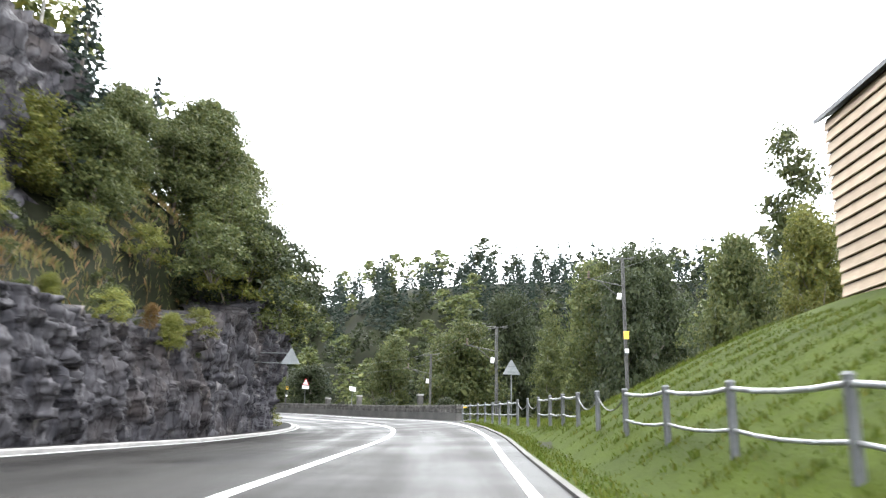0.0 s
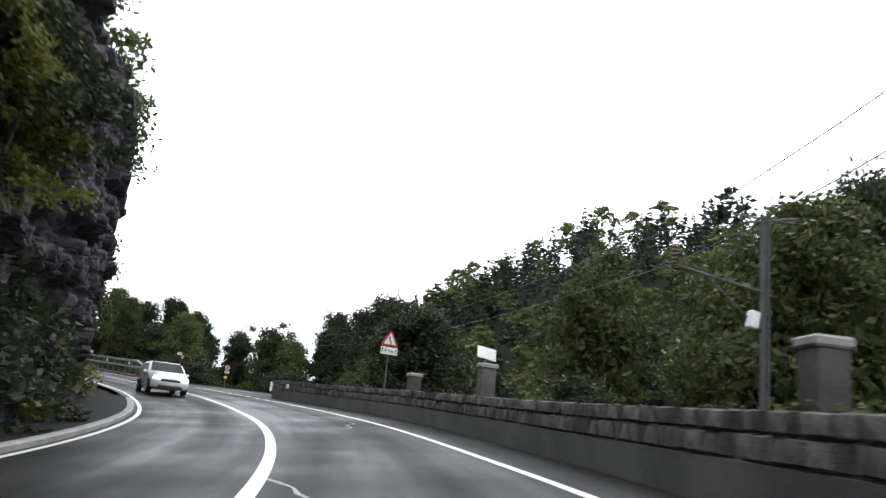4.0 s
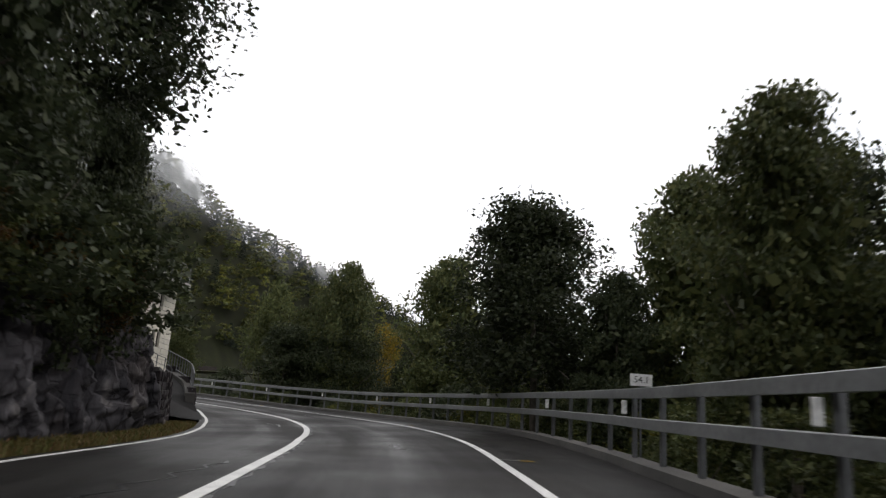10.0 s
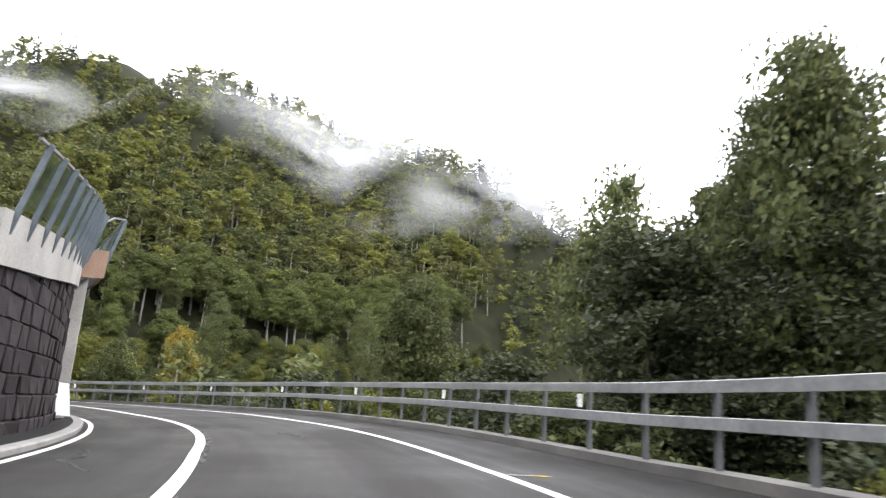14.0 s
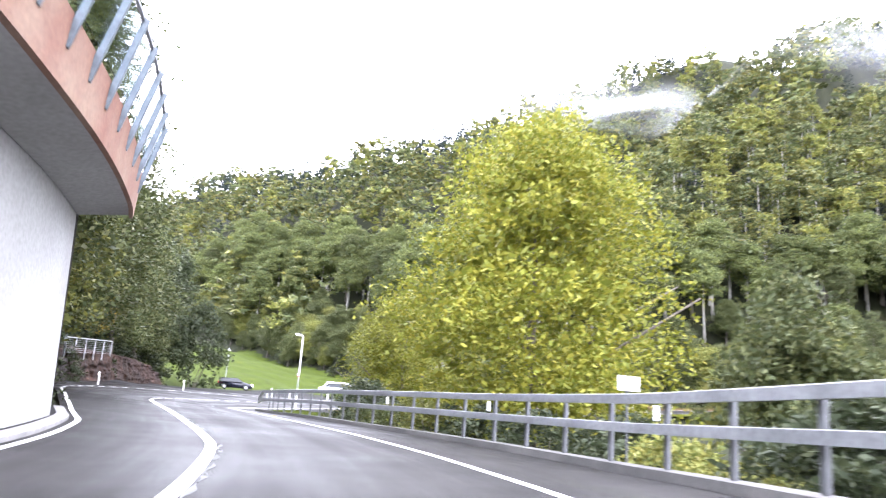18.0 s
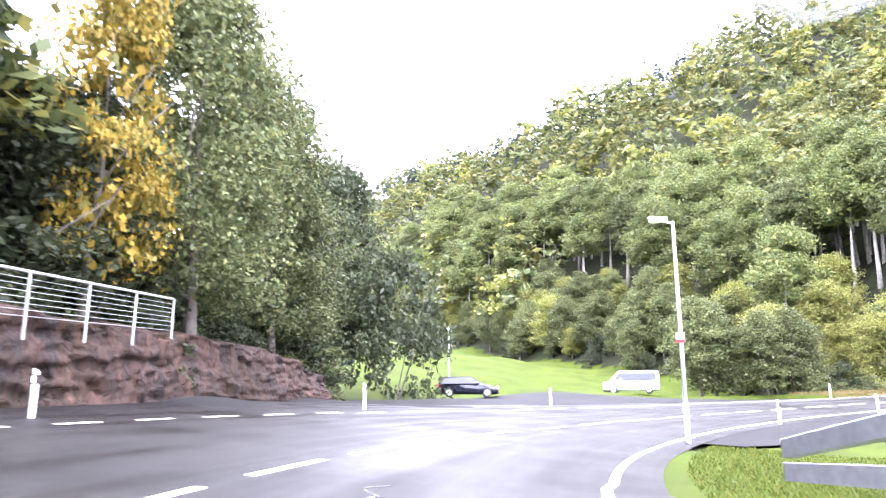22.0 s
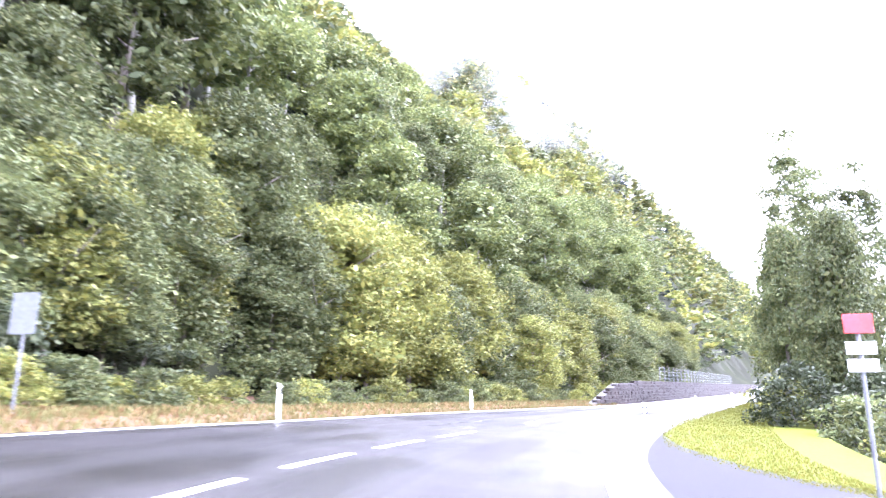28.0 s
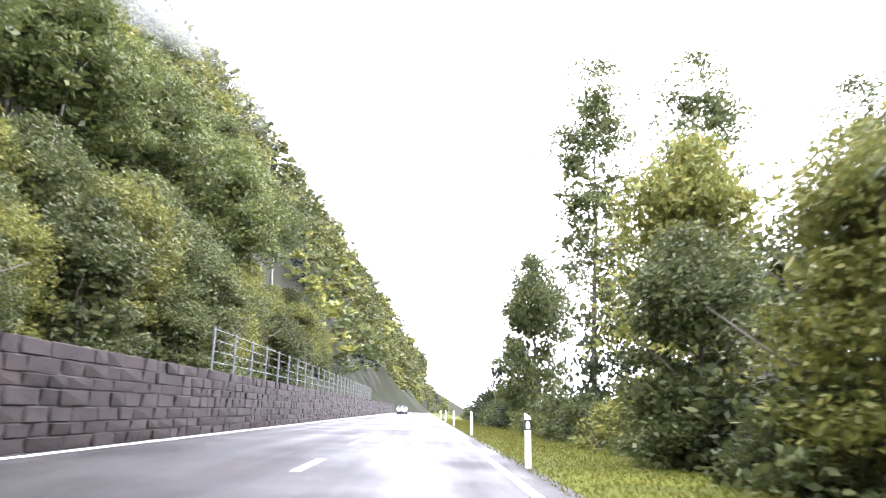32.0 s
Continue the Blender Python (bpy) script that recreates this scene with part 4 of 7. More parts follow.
# stepped block wall before the pale building
STEP_FACE = tab((12.5, -7.5), (13.2, -7.3), (14.2, -7.0))
step_top = tab((12.5, 2.3), (12.9, 2.0), (13.2, 1.75), (13.4, 1.6), (13.41, 1.2), (13.52, 1.15), (13.53, 0.8), (13.62, 0.75))
step_wall = wall_along("stepped_wall", 12.55, 13.6, STEP_FACE, lambda u: step_top(u) - 0.12, 1.4, MORTAR, "dark block retaining wall stepping down to the drive", 1, 0.05)

# ramp and its wall
RAMP_TOP = tab((13.15, 0.0), (13.45, 0.3), (13.8, 0.95), (14.1, 1.5), (14.5, 2.1), (15.0, 2.75), (15.6, 3.3), (16.2, 4.0), (16.6, 4.4))
DARK_FACE = tab((13.7, -5.7), (14.0, -5.4), (14.55, -5.7), (15.0, -6.0), (16.6, -5.9), (18, -5.5), (19.56, -5.05), (19.6, -6.2), (20.5, -6.8), (21.5, -8.0), (22.2, -9.2), (22.85, -11.2))
ribbon("drive", span(13.15, 16.6, 0.06), tab((13.15, -6.3), (13.35, -8.0), (13.6, -9.0), (14.0, -10.2), (14.6, -11.5), (16.6, -12.5)), lambda u: DARK_FACE(u) - 0.3 if u > 13.72 else along(LEFT, u) - 0.2,
       lambda u, d: RAMP_TOP(u) * (1.0 if u > 13.72 else float(smooth(0, 1, np.array([(-d - 5.0) / 2.5]))[0])) + 0.3 * max(0, -d - 7.5) * float(smooth(13.6, 14.6, np.array([u]))[0]) * float(smooth(16.6, 15.0, np.array([u]))[0]) + 0.012, ASPHALT_OLD,
       "steep grey asphalt drive climbing from the road", "road", 12)
dark_top = lambda u: RAMP_TOP(u) + 0.22
dark_wall = wall_along("retaining_wall", 13.72, 16.62, DARK_FACE, dark_top, 0.5, MORTAR, "dark stone block retaining wall below the ramp", 1, 0.03)

# smooth white concrete wall with the terrace slab above it
wall_along("concrete_wall", 16.6, 19.55, DARK_FACE, lambda u: 4.95, 0.5, CONCRETE_PALE, "smooth pale concrete retaining wall under the terrace", 1, 0.05)
SLAB = tab((15.5, -6.35), (16.45, -6.2), (16.6, -5.0), (18, -4.5), (19.5, -4.05), (19.62, -4.1))
slab_low = tab((15.5, 3.4), (16.55, 4.75), (16.7, 5.0), (18, 4.85), (19.6, 4.8))
terrace = empty("terrace", None, "concrete terrace slab with rust stained edge above the road", "terrace")
part("slab", sweep(span(16.5, 19.6, 0.05), lambda u: [(DARK_FACE(u) - 0.2, slab_low(u)), (SLAB(u) - 0.1, slab_low(u) + 0.28), (SLAB(u) - 0.1, slab_low(u) + 1.2), (DARK_FACE(u) - 6, slab_low(u) + 1.2), (DARK_FACE(u) - 6, slab_low(u) + 0.6)]), CONCRETE_PALE, terrace, "haunched pale concrete slab")
part("fascia", sweep(span(16.45, 19.62, 0.05), lambda u: [(SLAB(u) - 0.1, slab_low(u) + 0.24), (SLAB(u), slab_low(u) + 0.26), (SLAB(u) + 0.05, slab_low(u) + 1.3), (SLAB(u) - 0.12, slab_low(u) + 1.3)]), CONCRETE_RUST, terrace, "ochre concrete edge with rust streaks")
part("beam", sweep(span(15.2, 16.5, 0.05), lambda u: [(DARK_FACE(u) + 0.06, dark_top(u) + 0.0), (DARK_FACE(u) + 0.1, dark_top(u) + 1.0), (DARK_FACE(u) - 0.4, dark_top(u) + 1.0), (DARK_FACE(u) - 0.4, dark_top(u))]), CONCRETE, terrace, "ochre stained concrete edge beam")
bm = bmesh.new()
box(bm, 0.5, 0.55, 6.2, on_road(16.58, DARK_FACE(16.58) + 0.14, 2.9), 0.02)
part("pillar", bm, CONCRETE, terrace, "grey concrete corner pillar")
glass_rail = empty("glass_railing", None, "glass railing with leaning pale steel posts", "railing")


def rail_foot(u):
    return (SLAB(u) - 0.04, slab_low(u) + 0.95) if u > 16.5 else (DARK_FACE(u) + 0.0, dark_top(u) + 0.75)


post_bm = bmesh.new()
box(post_bm, 0.12, 0.08, 1.85, pose(0, 0, 0.75), 0.008)
post_me = bpy.data.meshes.new("post")
post_bm.to_mesh(post_me)
post_me.materials.append(POST_BLUE)
for k, u in enumerate(np.arange(15.25, 19.6, 0.105)):
    d, h = rail_foot(u)
    piece("post", post_me, on_road(u, d + 0.08, h) @ pose(0, 0, 0, 0, 14, 0), glass_rail)
part("handrail", sweep(span(15.2, 19.6, 0.05), lambda u: [(rail_foot(u)[0] + 0.42 + x, rail_foot(u)[1] + 1.6 + z) for x, z in ((-0.03, -0.03), (0.03, -0.03), (0.03, 0.03), (-0.03, 0.03))]), STEEL_GREY, glass_rail, "round grey handrail")
for k in range(10):
    a = 15.25 + k * 0.435
    pane = part("pane", sweep(span(a + 0.015, a + 0.42, 0.05), lambda u: [(rail_foot(u)[0] + 0.14, rail_foot(u)[1] + 0.4), (rail_foot(u)[0] + 0.40, rail_foot(u)[1] + 1.5), (rail_foot(u)[0] + 0.41, rail_foot(u)[1] + 1.5), (rail_foot(u)[0] + 0.15, rail_foot(u)[1] + 0.4)]), CLEAR, glass_rail, "clear glass pane")
    pane.visible_shadow = False
bm = bmesh.new()
box(bm, 0.9, 0.03, 1.1, on_road(16.45, -5.7, 0.75) @ pose(0, 0, 0, 0, 0, 60) @ pose(0, 0, 0, -12, 0, 0), 0.01)
tagged(part("sheet_panel", bm, STEEL_PALE), "pale metal panel leaning by the pillar", "panel")

# dark block wall running down to the junction
low_top = tab((19.5, 5.6), (20.3, 5.4), (20.8, 4.6), (21.3, 3.3), (21.8, 2.3), (22.4, 1.75), (22.85, 1.6))
long_wall = wall_along("retaining_wall", 19.55, 22.85, DARK_FACE, low_top, 0.6, MORTAR, "dark stone block wall below grass and trees", 1, 0.04)
sheet("terrace_grass", 19.6, 23.0, lambda u: DARK_FACE(u) - 5, lambda u: DARK_FACE(u) - 0.5, GRASS, "sloping grass above the block wall", "grass", 0.3, 8)

# low wall below the northern woods
UP_FACE = tab((31.8, -7.6), (32.4, -7.3), (34, -7.2), (40, -7.2), (44, -7.3))
up_top = tab((31.85, 0.1), (32.35, 1.75), (34, 1.9), (44, 2.0))
up_wall = wall_along("retaining_wall", 31.85, 44, UP_FACE, up_top, 0.6, MORTAR, "long grey stone block wall below the woods", 1, 0.05, -0.3, 0.1)

# rubble wall after the cliff
RUB = tab((6.7, -7.9), (7.2, -7.6), (8.3, -8.0))
rub_wall = wall_along("rubble_wall", 6.7, 8.35, RUB, tab((6.7, 3.2), (7.6, 2.8), (8.2, 1.6), (8.35, 0.5)), 0.8, MORTAR, "overgrown grey rubble wall after the cliff", 1, 0.08)

# pale stone building with its facade towards the road
B0, A0 = Vector((-90.7, 120.3, 0)), Vector((-85.4, 116.0, 0))
fx = (A0 - B0).normalized()
FAC = Matrix((( fx.x, fx.y, 0, B0.x), (fx.y, -fx.x, 0, B0.y), (0, 0, 1, 0), (0, 0, 0, 1)))
FAC.col[1] = Vector((-fx.y, fx.x, 0, 0))
if (FAC.to_3x3() @ Vector((0, 1, 0))).dot(P(13.5, 0) - B0) > 0:
    FAC.col[1] = -FAC.col[1]
house = empty("stone_building", None, "pale stone block building with flat railed roof", "building")
WIN = [(s, 10.33, 0.36, 0.72) for s in (1.35, 1.92, 2.5, 3.55, 4.15, 4.75, 7.0, 7.6, 8.2)] + [(s, 12.32, 0.34, 0.66) for s in (1.55, 3.75, 4.4, 6.6, 7.2, 9.5)]
WLEN, WDEP, ZB, ZT = 12.0, 8.0, 6.6, 13.42


def wall_with_holes(bm, length, z0, z1, holes, thick, m):
    """A wall in x and z with rectangular openings through it, y thick inward."""
    xs = sorted({0.0, length, *[a for s, z, w, h in holes for a in (s - w / 2, s + w / 2)]})
    zs = sorted({z0, z1, *[a for s, z, w, h in holes for a in (z, z + h)]})
    for i in range(len(xs) - 1):
        for j in range(len(zs) - 1):
            cx, cz = (xs[i] + xs[i + 1]) / 2, (zs[j] + zs[j + 1]) / 2
            if any(abs(cx - s) < w / 2 and z < cz < z + h for s, z, w, h in holes):
                continue
            box(bm, xs[i + 1] - xs[i], thick, zs[j + 1] - zs[j], m @ Matrix.Translation((cx, thick / 2, cz)))


bm = bmesh.new()
wall_with_holes(bm, WLEN - 0.9, ZB, ZT, [(s - 0.9, z, w, h) for s, z, w, h in WIN], 0.4, FAC @ Matrix.Translation((0.9, 0.05, 0)))
prism(bm, ((-0.35, ZB), (0.9, ZB), (0.9, ZT)), 0.4, FAC @ Matrix.Translation((0, 0.25, 0)))
front = part("front_wall", bm, MORTAR, house)
bm = bmesh.new()
prism(bm, ((-0.38, ZB), (0.1, ZB), (1.36, ZT), (0.88, ZT)), WDEP, FAC @ Matrix.Translation((0, 0.45 + WDEP / 2, 0)))
end_wall = part("end_wall", bm, STONE_PALE, house)
bm = bmesh.new()
box(bm, 0.4, WDEP, ZT - ZB, FAC @ Matrix.Translation((WLEN - 0.2, 0.45 + WDEP / 2, (ZT + ZB) / 2)))
part("far_wall", bm, STONE_PALE, house)
bm = bmesh.new()
box(bm, WLEN, 0.4, ZT - ZB, FAC @ Matrix.Translation((WLEN / 2, WDEP + 0.2, (ZT + ZB) / 2)))
part("back_wall", bm, STONE_PALE, house)
bm = bmesh.new()
box(bm, WLEN, WDEP + 1.2, 0.34, FAC @ Matrix.Translation((WLEN / 2 + 0.1, WDEP / 2 - 0.2, 13.6)), 0.02)
part("roof_slab", bm, CONCRETE, house, "weathered concrete roof slab with stained edge")
for s, z, w, h in WIN:
    bm = bmesh.new()
    box(bm, w, 0.03, h, FAC @ Matrix.Translation((s, 0.3, z + h / 2)))
    pane = part("window", bm, WINDOW_DARK, house, "narrow dark window")
    bm = bmesh.new()
    box(bm, w + 0.16, 0.22, 0.1, FAC @ Matrix.Translation((s, 0.08, z - 0.05)), 0.01)
    part("sill", bm, STONE_PALE, pane)
roof_rail = empty("roof_railing", None, "thin grey steel railing on the flat roof", "railing")
bm = bmesh.new()
box(bm, 0.05, 0.05, 0.95, Matrix(), 0.006)
post2 = bpy.data.meshes.new("post")
bm.to_mesh(post2)
post2.materials.append(STEEL_GREY)
for k in range(12):
    piece("post", post2, FAC @ Matrix.Translation((0.2 + k * 1.05, -0.7, 14.2)), roof_rail)
for k in range(6):
    piece("post", post2, FAC @ Matrix.Translation((0.2, 0.3 + k * 1.3, 14.2)), roof_rail)
for z in (14.1, 14.35, 14.65):
    bm = bmesh.new()
    tube(bm, FAC @ Vector((0.2, -0.7, z)), FAC @ Vector((11.8, -0.7, z)), 0.022 if z > 14.5 else 0.008, seg=6)
    tube(bm, FAC @ Vector((0.2, -0.7, z)), FAC @ Vector((0.2, 7.5, z)), 0.022 if z > 14.5 else 0.008, seg=6)
    part("rail", bm, STEEL_GREY, roof_rail)
# upright name banner on the end wall: plain bars only
banner = empty("wall_lettering", None, "column of dark lettering on the end wall", "lettering")
bm = bmesh.new()
for k in range(7):
    bm = bmesh.new()
    box(bm, 0.04, 0.32, 0.3, FAC @ Matrix.Translation((-0.4 + (12.6 - k * 0.45 - ZB) * 0.185, 1.5, 12.6 - k * 0.45)) @ pose(0, 0, 0, 0, 10.5, 0), 0.004)
    part("lettering_bar", bm, BLACK, banner)

# curved ramp railing
ramp_rail = empty("ramp_railing", None, "curved steel bar railing along the ramp wall", "railing")
bm = bmesh.new()
box(bm, 0.045, 0.045, 1.05, pose(0, 0, 0.5), 0.006)
post3 = bpy.data.meshes.new("post")
bm.to_mesh(post3)
post3.materials.append(STEEL_GREY)
for u in np.arange(13.74, 15.2, 0.05):
    piece("post", post3, on_road(u, DARK_FACE(u) - 0.2, dark_top(u)), ramp_rail)
for h in (0.15, 1.0):
    part("rail", sweep(span(13.73, 15.18, 0.03), lambda u: [(DARK_FACE(u) - 0.2 + x, dark_top(u) + h + z) for x, z in ((-0.022, -0.02), (0.022, -0.02), (0.022, 0.02), (-0.022, 0.02))]), STEEL_GREY, ramp_rail)
hand_rail = empty("stair_railing", None, "bent steel handrail on the stepped wall", "railing")
pts = [FAC @ Vector((s, -0.9, z)) for s, z in ((5.2, 10.25), (4.0, 9.95), (2.9, 9.8), (2.0, 9.75), (1.1, 9.3))]
for a, b in zip(pts, pts[1:]):
    for dz in (0, -0.35, -0.7):
        bm = bmesh.new()
        tube(bm, a + Vector((0, 0, dz)), b + Vector((0, 0, dz)), 0.022 if dz == 0 else 0.012, seg=6)
        part("rail", bm, STEEL_GREY, hand_rail)
for p in pts:
    bm = bmesh.new()
    tube(bm, p - Vector((0, 0, 1.5)), p, 0.025, seg=6)
    part("post", bm, STEEL_GREY, hand_rail)

# slatted timber barn above the lawn, its long side to the road
BARN = pose(11.2, 21.0, 5.05, 0, 0, -90)
barn = empty("timber_barn", None, "timber barn with horizontal board cladding and sloped roof", "barn")
bm = bmesh.new()
box(bm, 18, 0.2, 5.8, BARN @ Matrix.Translation((9, 0.25, 2.9)))
part("side_wall", bm, TIMBER_DARK, barn)
bm = bmesh.new()
prism(bm, ((0.15, 0), (10, 0), (10, 5.8), (5, 8.8), (0.15, 5.8)), 0.2, BARN @ pose(0.1, 0, 0, 0, 0, 90))
part("gable_wall", bm, TIMBER_DARK, barn)
bm = bmesh.new()
prism(bm, ((-0.12, 5.72), (5, 8.85), (10.2, 5.72), (10.2, 5.86), (5, 9.0), (-0.12, 5.86)), 18.5, BARN @ pose(9.0, 0, 0, 0, 0, 90))
part("roof", bm, ROOFING, barn)
for x in (0.3, 5, 10, 15):
    bm = bmesh.new()
    box(bm, 0.22, 0.22, 2.4, BARN @ Matrix.Translation((x, 0.3, -1.1)), 0.01)
    part("stilt", bm, TIMBER_DARK, barn)
bm = bmesh.new()
box(bm, 1, 0.05, 0.24, Matrix(), 0.008)
board = bpy.data.meshes.new("board")
bm.to_mesh(board)
board.materials.append(TIMBER)
for k in range(16):
    for a, b in ((0, 6.2), (6.2, 12.1), (12.1, 18)):
        piece("board", board, BARN @ Matrix.Translation(((a + b) / 2, 0.09, 0.14 + k * 0.36)) @ pose(0, 0, 0, -11) @ Matrix.Diagonal((b - a - 0.012, 1, 1.36, 1)), barn)
# concrete wall stub above the first cliff
bm = bmesh.new()
prism(bm, ((-8, -1.0), (1.5, -1.0), (1.5, 0.7), (1.0, 1.6), (-8, 1.8)), 0.35, on_road(0.9, -12.2, 4.7, 90) @ pose(0, 0, 0, 0, 0, 0))
tagged(part("terrace_wall", bm, CONCRETE), "grey concrete terrace wall above the cliff", "wall", kind="structure")

# ---------- plants ----------
rng = np.random.default_rng(7)


def leaf_quads(centres, size, r, flat=0.5, upright=0.0):
    """A rhombic leaf at each centre, turned at random."""
    n = len(centres)
    a = r.normal(size=(n, 3))
    a[:, 2] *= flat
    a /= np.linalg.norm(a, axis=1)[:, None]
    b = r.normal(size=(n, 3))
    b[:, 2] -= upright
    b -= (a * b).sum(1)[:, None] * a
    b /= np.linalg.norm(b, axis=1)[:, None]
    s = size * r.uniform(0.6, 1.35, n)[:, None]
    v = np.stack([centres - a * s, centres - b * s * 0.48 + a * s * 0.15, centres + a * s, centres + b * s * 0.48 + a * s * 0.15], 1).reshape(-1, 3)
    return v, np.arange(4 * n).reshape(-1, 4)


def crown_points(h0, h1, radius, n, r, clumps=40, lean=0.0, shape="round"):
    """Leaf places gathered in clumps inside an uneven crown, denser towards its skin."""
    out = []
    per = max(1, n // clumps)
    for _ in range(clumps):
        t = r.uniform(0.02, 1.0) ** 0.85
        ang = r.uniform(0, 2 * np.pi)
        if shape == "round":
            prof = math.sqrt(max(0.02, 1 - (2 * t - 0.85) ** 2 / 1.35)) * (1.0 - 0.25 * t)
        elif shape == "column":
            prof = 0.75 * math.sqrt(max(0.02, 1 - (2 * t - 0.9) ** 2 / 1.3))
        else:
            prof = math.sqrt(max(0.03, 1 - t * t)) * 1.0
        rr = radius * prof * math.sqrt(r.uniform(0.18, 1.0)) * r.uniform(0.75, 1.18)
        c = np.array([rr * math.cos(ang) + lean * t, rr * math.sin(ang), h0 + (h1 - h0) * t])
        cs = radius * r.uniform(0.16, 0.34)
        q = np.clip(r.normal(size=(per, 3)), -1.75, 1.75) * np.array([cs, cs, cs * 0.5]) * 0.6
        q[:, 2] -= 0.25 * (np.abs(q[:, 0]) + np.abs(q[:, 1])) * 0.5
        out.append(c + q)
    return np.concatenate(out)


def loft(bm, pts, radii, seg):
    """One closed skin along points; returns its rings."""
    rings = []
    for k, (p, rad) in enumerate(zip(pts, radii)):
        t = (pts[min(k + 1, len(pts) - 1)] - pts[max(k - 1, 0)]).normalized()
        a = t.orthogonal().normalized()
        b = t.cross(a)
        rings.append([bm.verts.new(p + (a * math.cos(6.2832 * q / seg) + b * math.sin(6.2832 * q / seg)) * rad) for q in range(seg)])
    for r0, r1 in zip(rings, rings[1:]):
        d = min(range(seg), key=lambda o: (r0[0].co - r1[o].co).length)
        for q in range(seg):
            bm.faces.new((r0[q], r0[(q + 1) % seg], r1[(q + 1 + d) % seg], r1[(q + d) % seg]))
    bm.faces.new(rings[0][::-1]), bm.faces.new(rings[-1])
    return rings


def trunk_mesh(height, r0, r, limbs=7, crown0=0.35, spread=2.0, lean=0.0):
    """A tapered, slightly bent trunk with limbs grown onto it."""
    bm = bmesh.new()
    pts = [Vector((lean * (k / 6) ** 2 + r.normal() * 0.05 * k * 0.4, r.normal() * 0.05 * k * 0.4, height * k / 6 - (0.4 if k == 0 else 0))) for k in range(7)]
    rings = loft(bm, pts, [r0 * (1.15 if k == 0 else 1 - k / 6.6) for k in range(7)], 8)
    stem = [v for ring in rings for v in ring]
    for k in range(limbs):
        t = crown0 + (0.92 - crown0) * (k + r.uniform(0, 0.6)) / limbs
        p = pts[min(5, int(t * 6))].lerp(pts[min(6, int(t * 6) + 1)], t * 6 - int(t * 6))
        ang = r.uniform(0, 6.28)
        ln = spread * (1.15 - t) * r.uniform(0.8, 1.2)
        mid = p + Vector((math.cos(ang) * ln * 0.5, math.sin(ang) * ln * 0.5, ln * 0.45))
        end = mid + Vector((math.cos(ang + 0.3) * ln * 0.5, math.sin(ang + 0.3) * ln * 0.5, ln * 0.3))
        limb = loft(bm, [p, mid, end], [r0 * 0.42 * (1.1 - t), r0 * 0.25 * (1.1 - t), r0 * 0.08], 5)
        near = min(stem, key=lambda v: (v.co - p).length)
        bm.faces.new((limb[0][0], limb[0][1], near))
    return bm


def broadleaf(name, height, radius, mat, seed, leaves=4200, size=0.17, low=0.22, shape="round", bark=BARK, clumps=48, trunk_r=None):
    r = np.random.default_rng(seed)
    ob = new(name)
    part("trunk", trunk_mesh(height * 0.86, trunk_r or 0.022 * height, r, 8, low + 0.08, radius * 1.2), bark, ob, smooth_it=True)
    v, f = leaf_quads(crown_points(height * low, height, radius, leaves, r, clumps, shape=shape), size, r, 0.55, 0.4)
    v2, f2 = leaf_quads(crown_points(height * low, height * 0.9, radius * 0.72, leaves // 7, r, clumps, shape=shape), size * 1.9, r, 0.55, 0.4)
    c = new("crown", mesh_np("crown", np.concatenate([v, v2]), np.concatenate([f, f2 + len(v)]), mat))
    c.parent = ob
    return ob


def conifer(height, radius, seed, mat=NEEDLE, size=0.26):
    r = np.random.default_rng(seed)
    ob = new("conifer")
    bm = bmesh.new()
    tube(bm, (0, 0, -0.3), (0, 0, height * 0.97), 0.016 * height, 0.02, 8)
    part("trunk", bm, BARK, ob, smooth_it=True)
    pts = []
    whorls = int(height * 2.1)
    for k in range(whorls):
        t = (k + r.uniform(0, 0.5)) / whorls
        z = height * (0.1 + 0.9 * t)
        reach = radius * (1 - t) ** 0.85 * r.uniform(0.72, 1.15) + 0.12
        for b in range(7):
            ang = b * 6.283 / 7 + k * 1.9 + r.uniform(-0.3, 0.3)
            m = max(3, int(reach * 5.5))
            s = np.sqrt(r.uniform(0.02, 1, m)) * reach
            side = r.normal(size=m) * 0.13 * (0.4 + s / max(reach, 0.1) * 0.4) * reach * 0.7
            pts.append(np.stack([math.cos(ang) * s - math.sin(ang) * side, math.sin(ang) * s + math.cos(ang) * side, z - s * 0.28 - np.abs(side) * 0.5 + r.normal(size=m) * 0.05], 1))
    v, f = leaf_quads(np.concatenate(pts), size, r, 0.25, 0.9)
    c = new("crown", mesh_np("crown", v, f, mat))
    c.parent = ob
    return ob


def bush(name, height, radius, mat, seed, leaves=1500, size=0.13, clumps=26):
    r = np.random.default_rng(seed)
    ob = new(name)
    for k in range(4):
        bm = bmesh.new()
        a = r.uniform(0, 6.28)
        tube(bm, (0.1 * math.cos(a), 0.1 * math.sin(a), -0.2), (radius * 0.6 * math.cos(a), radius * 0.6 * math.sin(a), height * r.uniform(0.5, 0.8)), 0.035, 0.01, 5)
        part("stem", bm, BARK, ob)
    v, f = leaf_quads(crown_points(0.05, height, radius, leaves, r, clumps, shape="dome"), size, r, 0.6, 0.3)
    c = new("crown", mesh_np("crown", v, f, mat))
    c.parent = ob
    return ob


PLANT_LABEL = {}
KINDS = {}


def kind_of(key, ob, label, category, group):
    KINDS[key] = ob
    tagged(ob, label, category, group)
    PLANT_LABEL[key] = [label, 0]


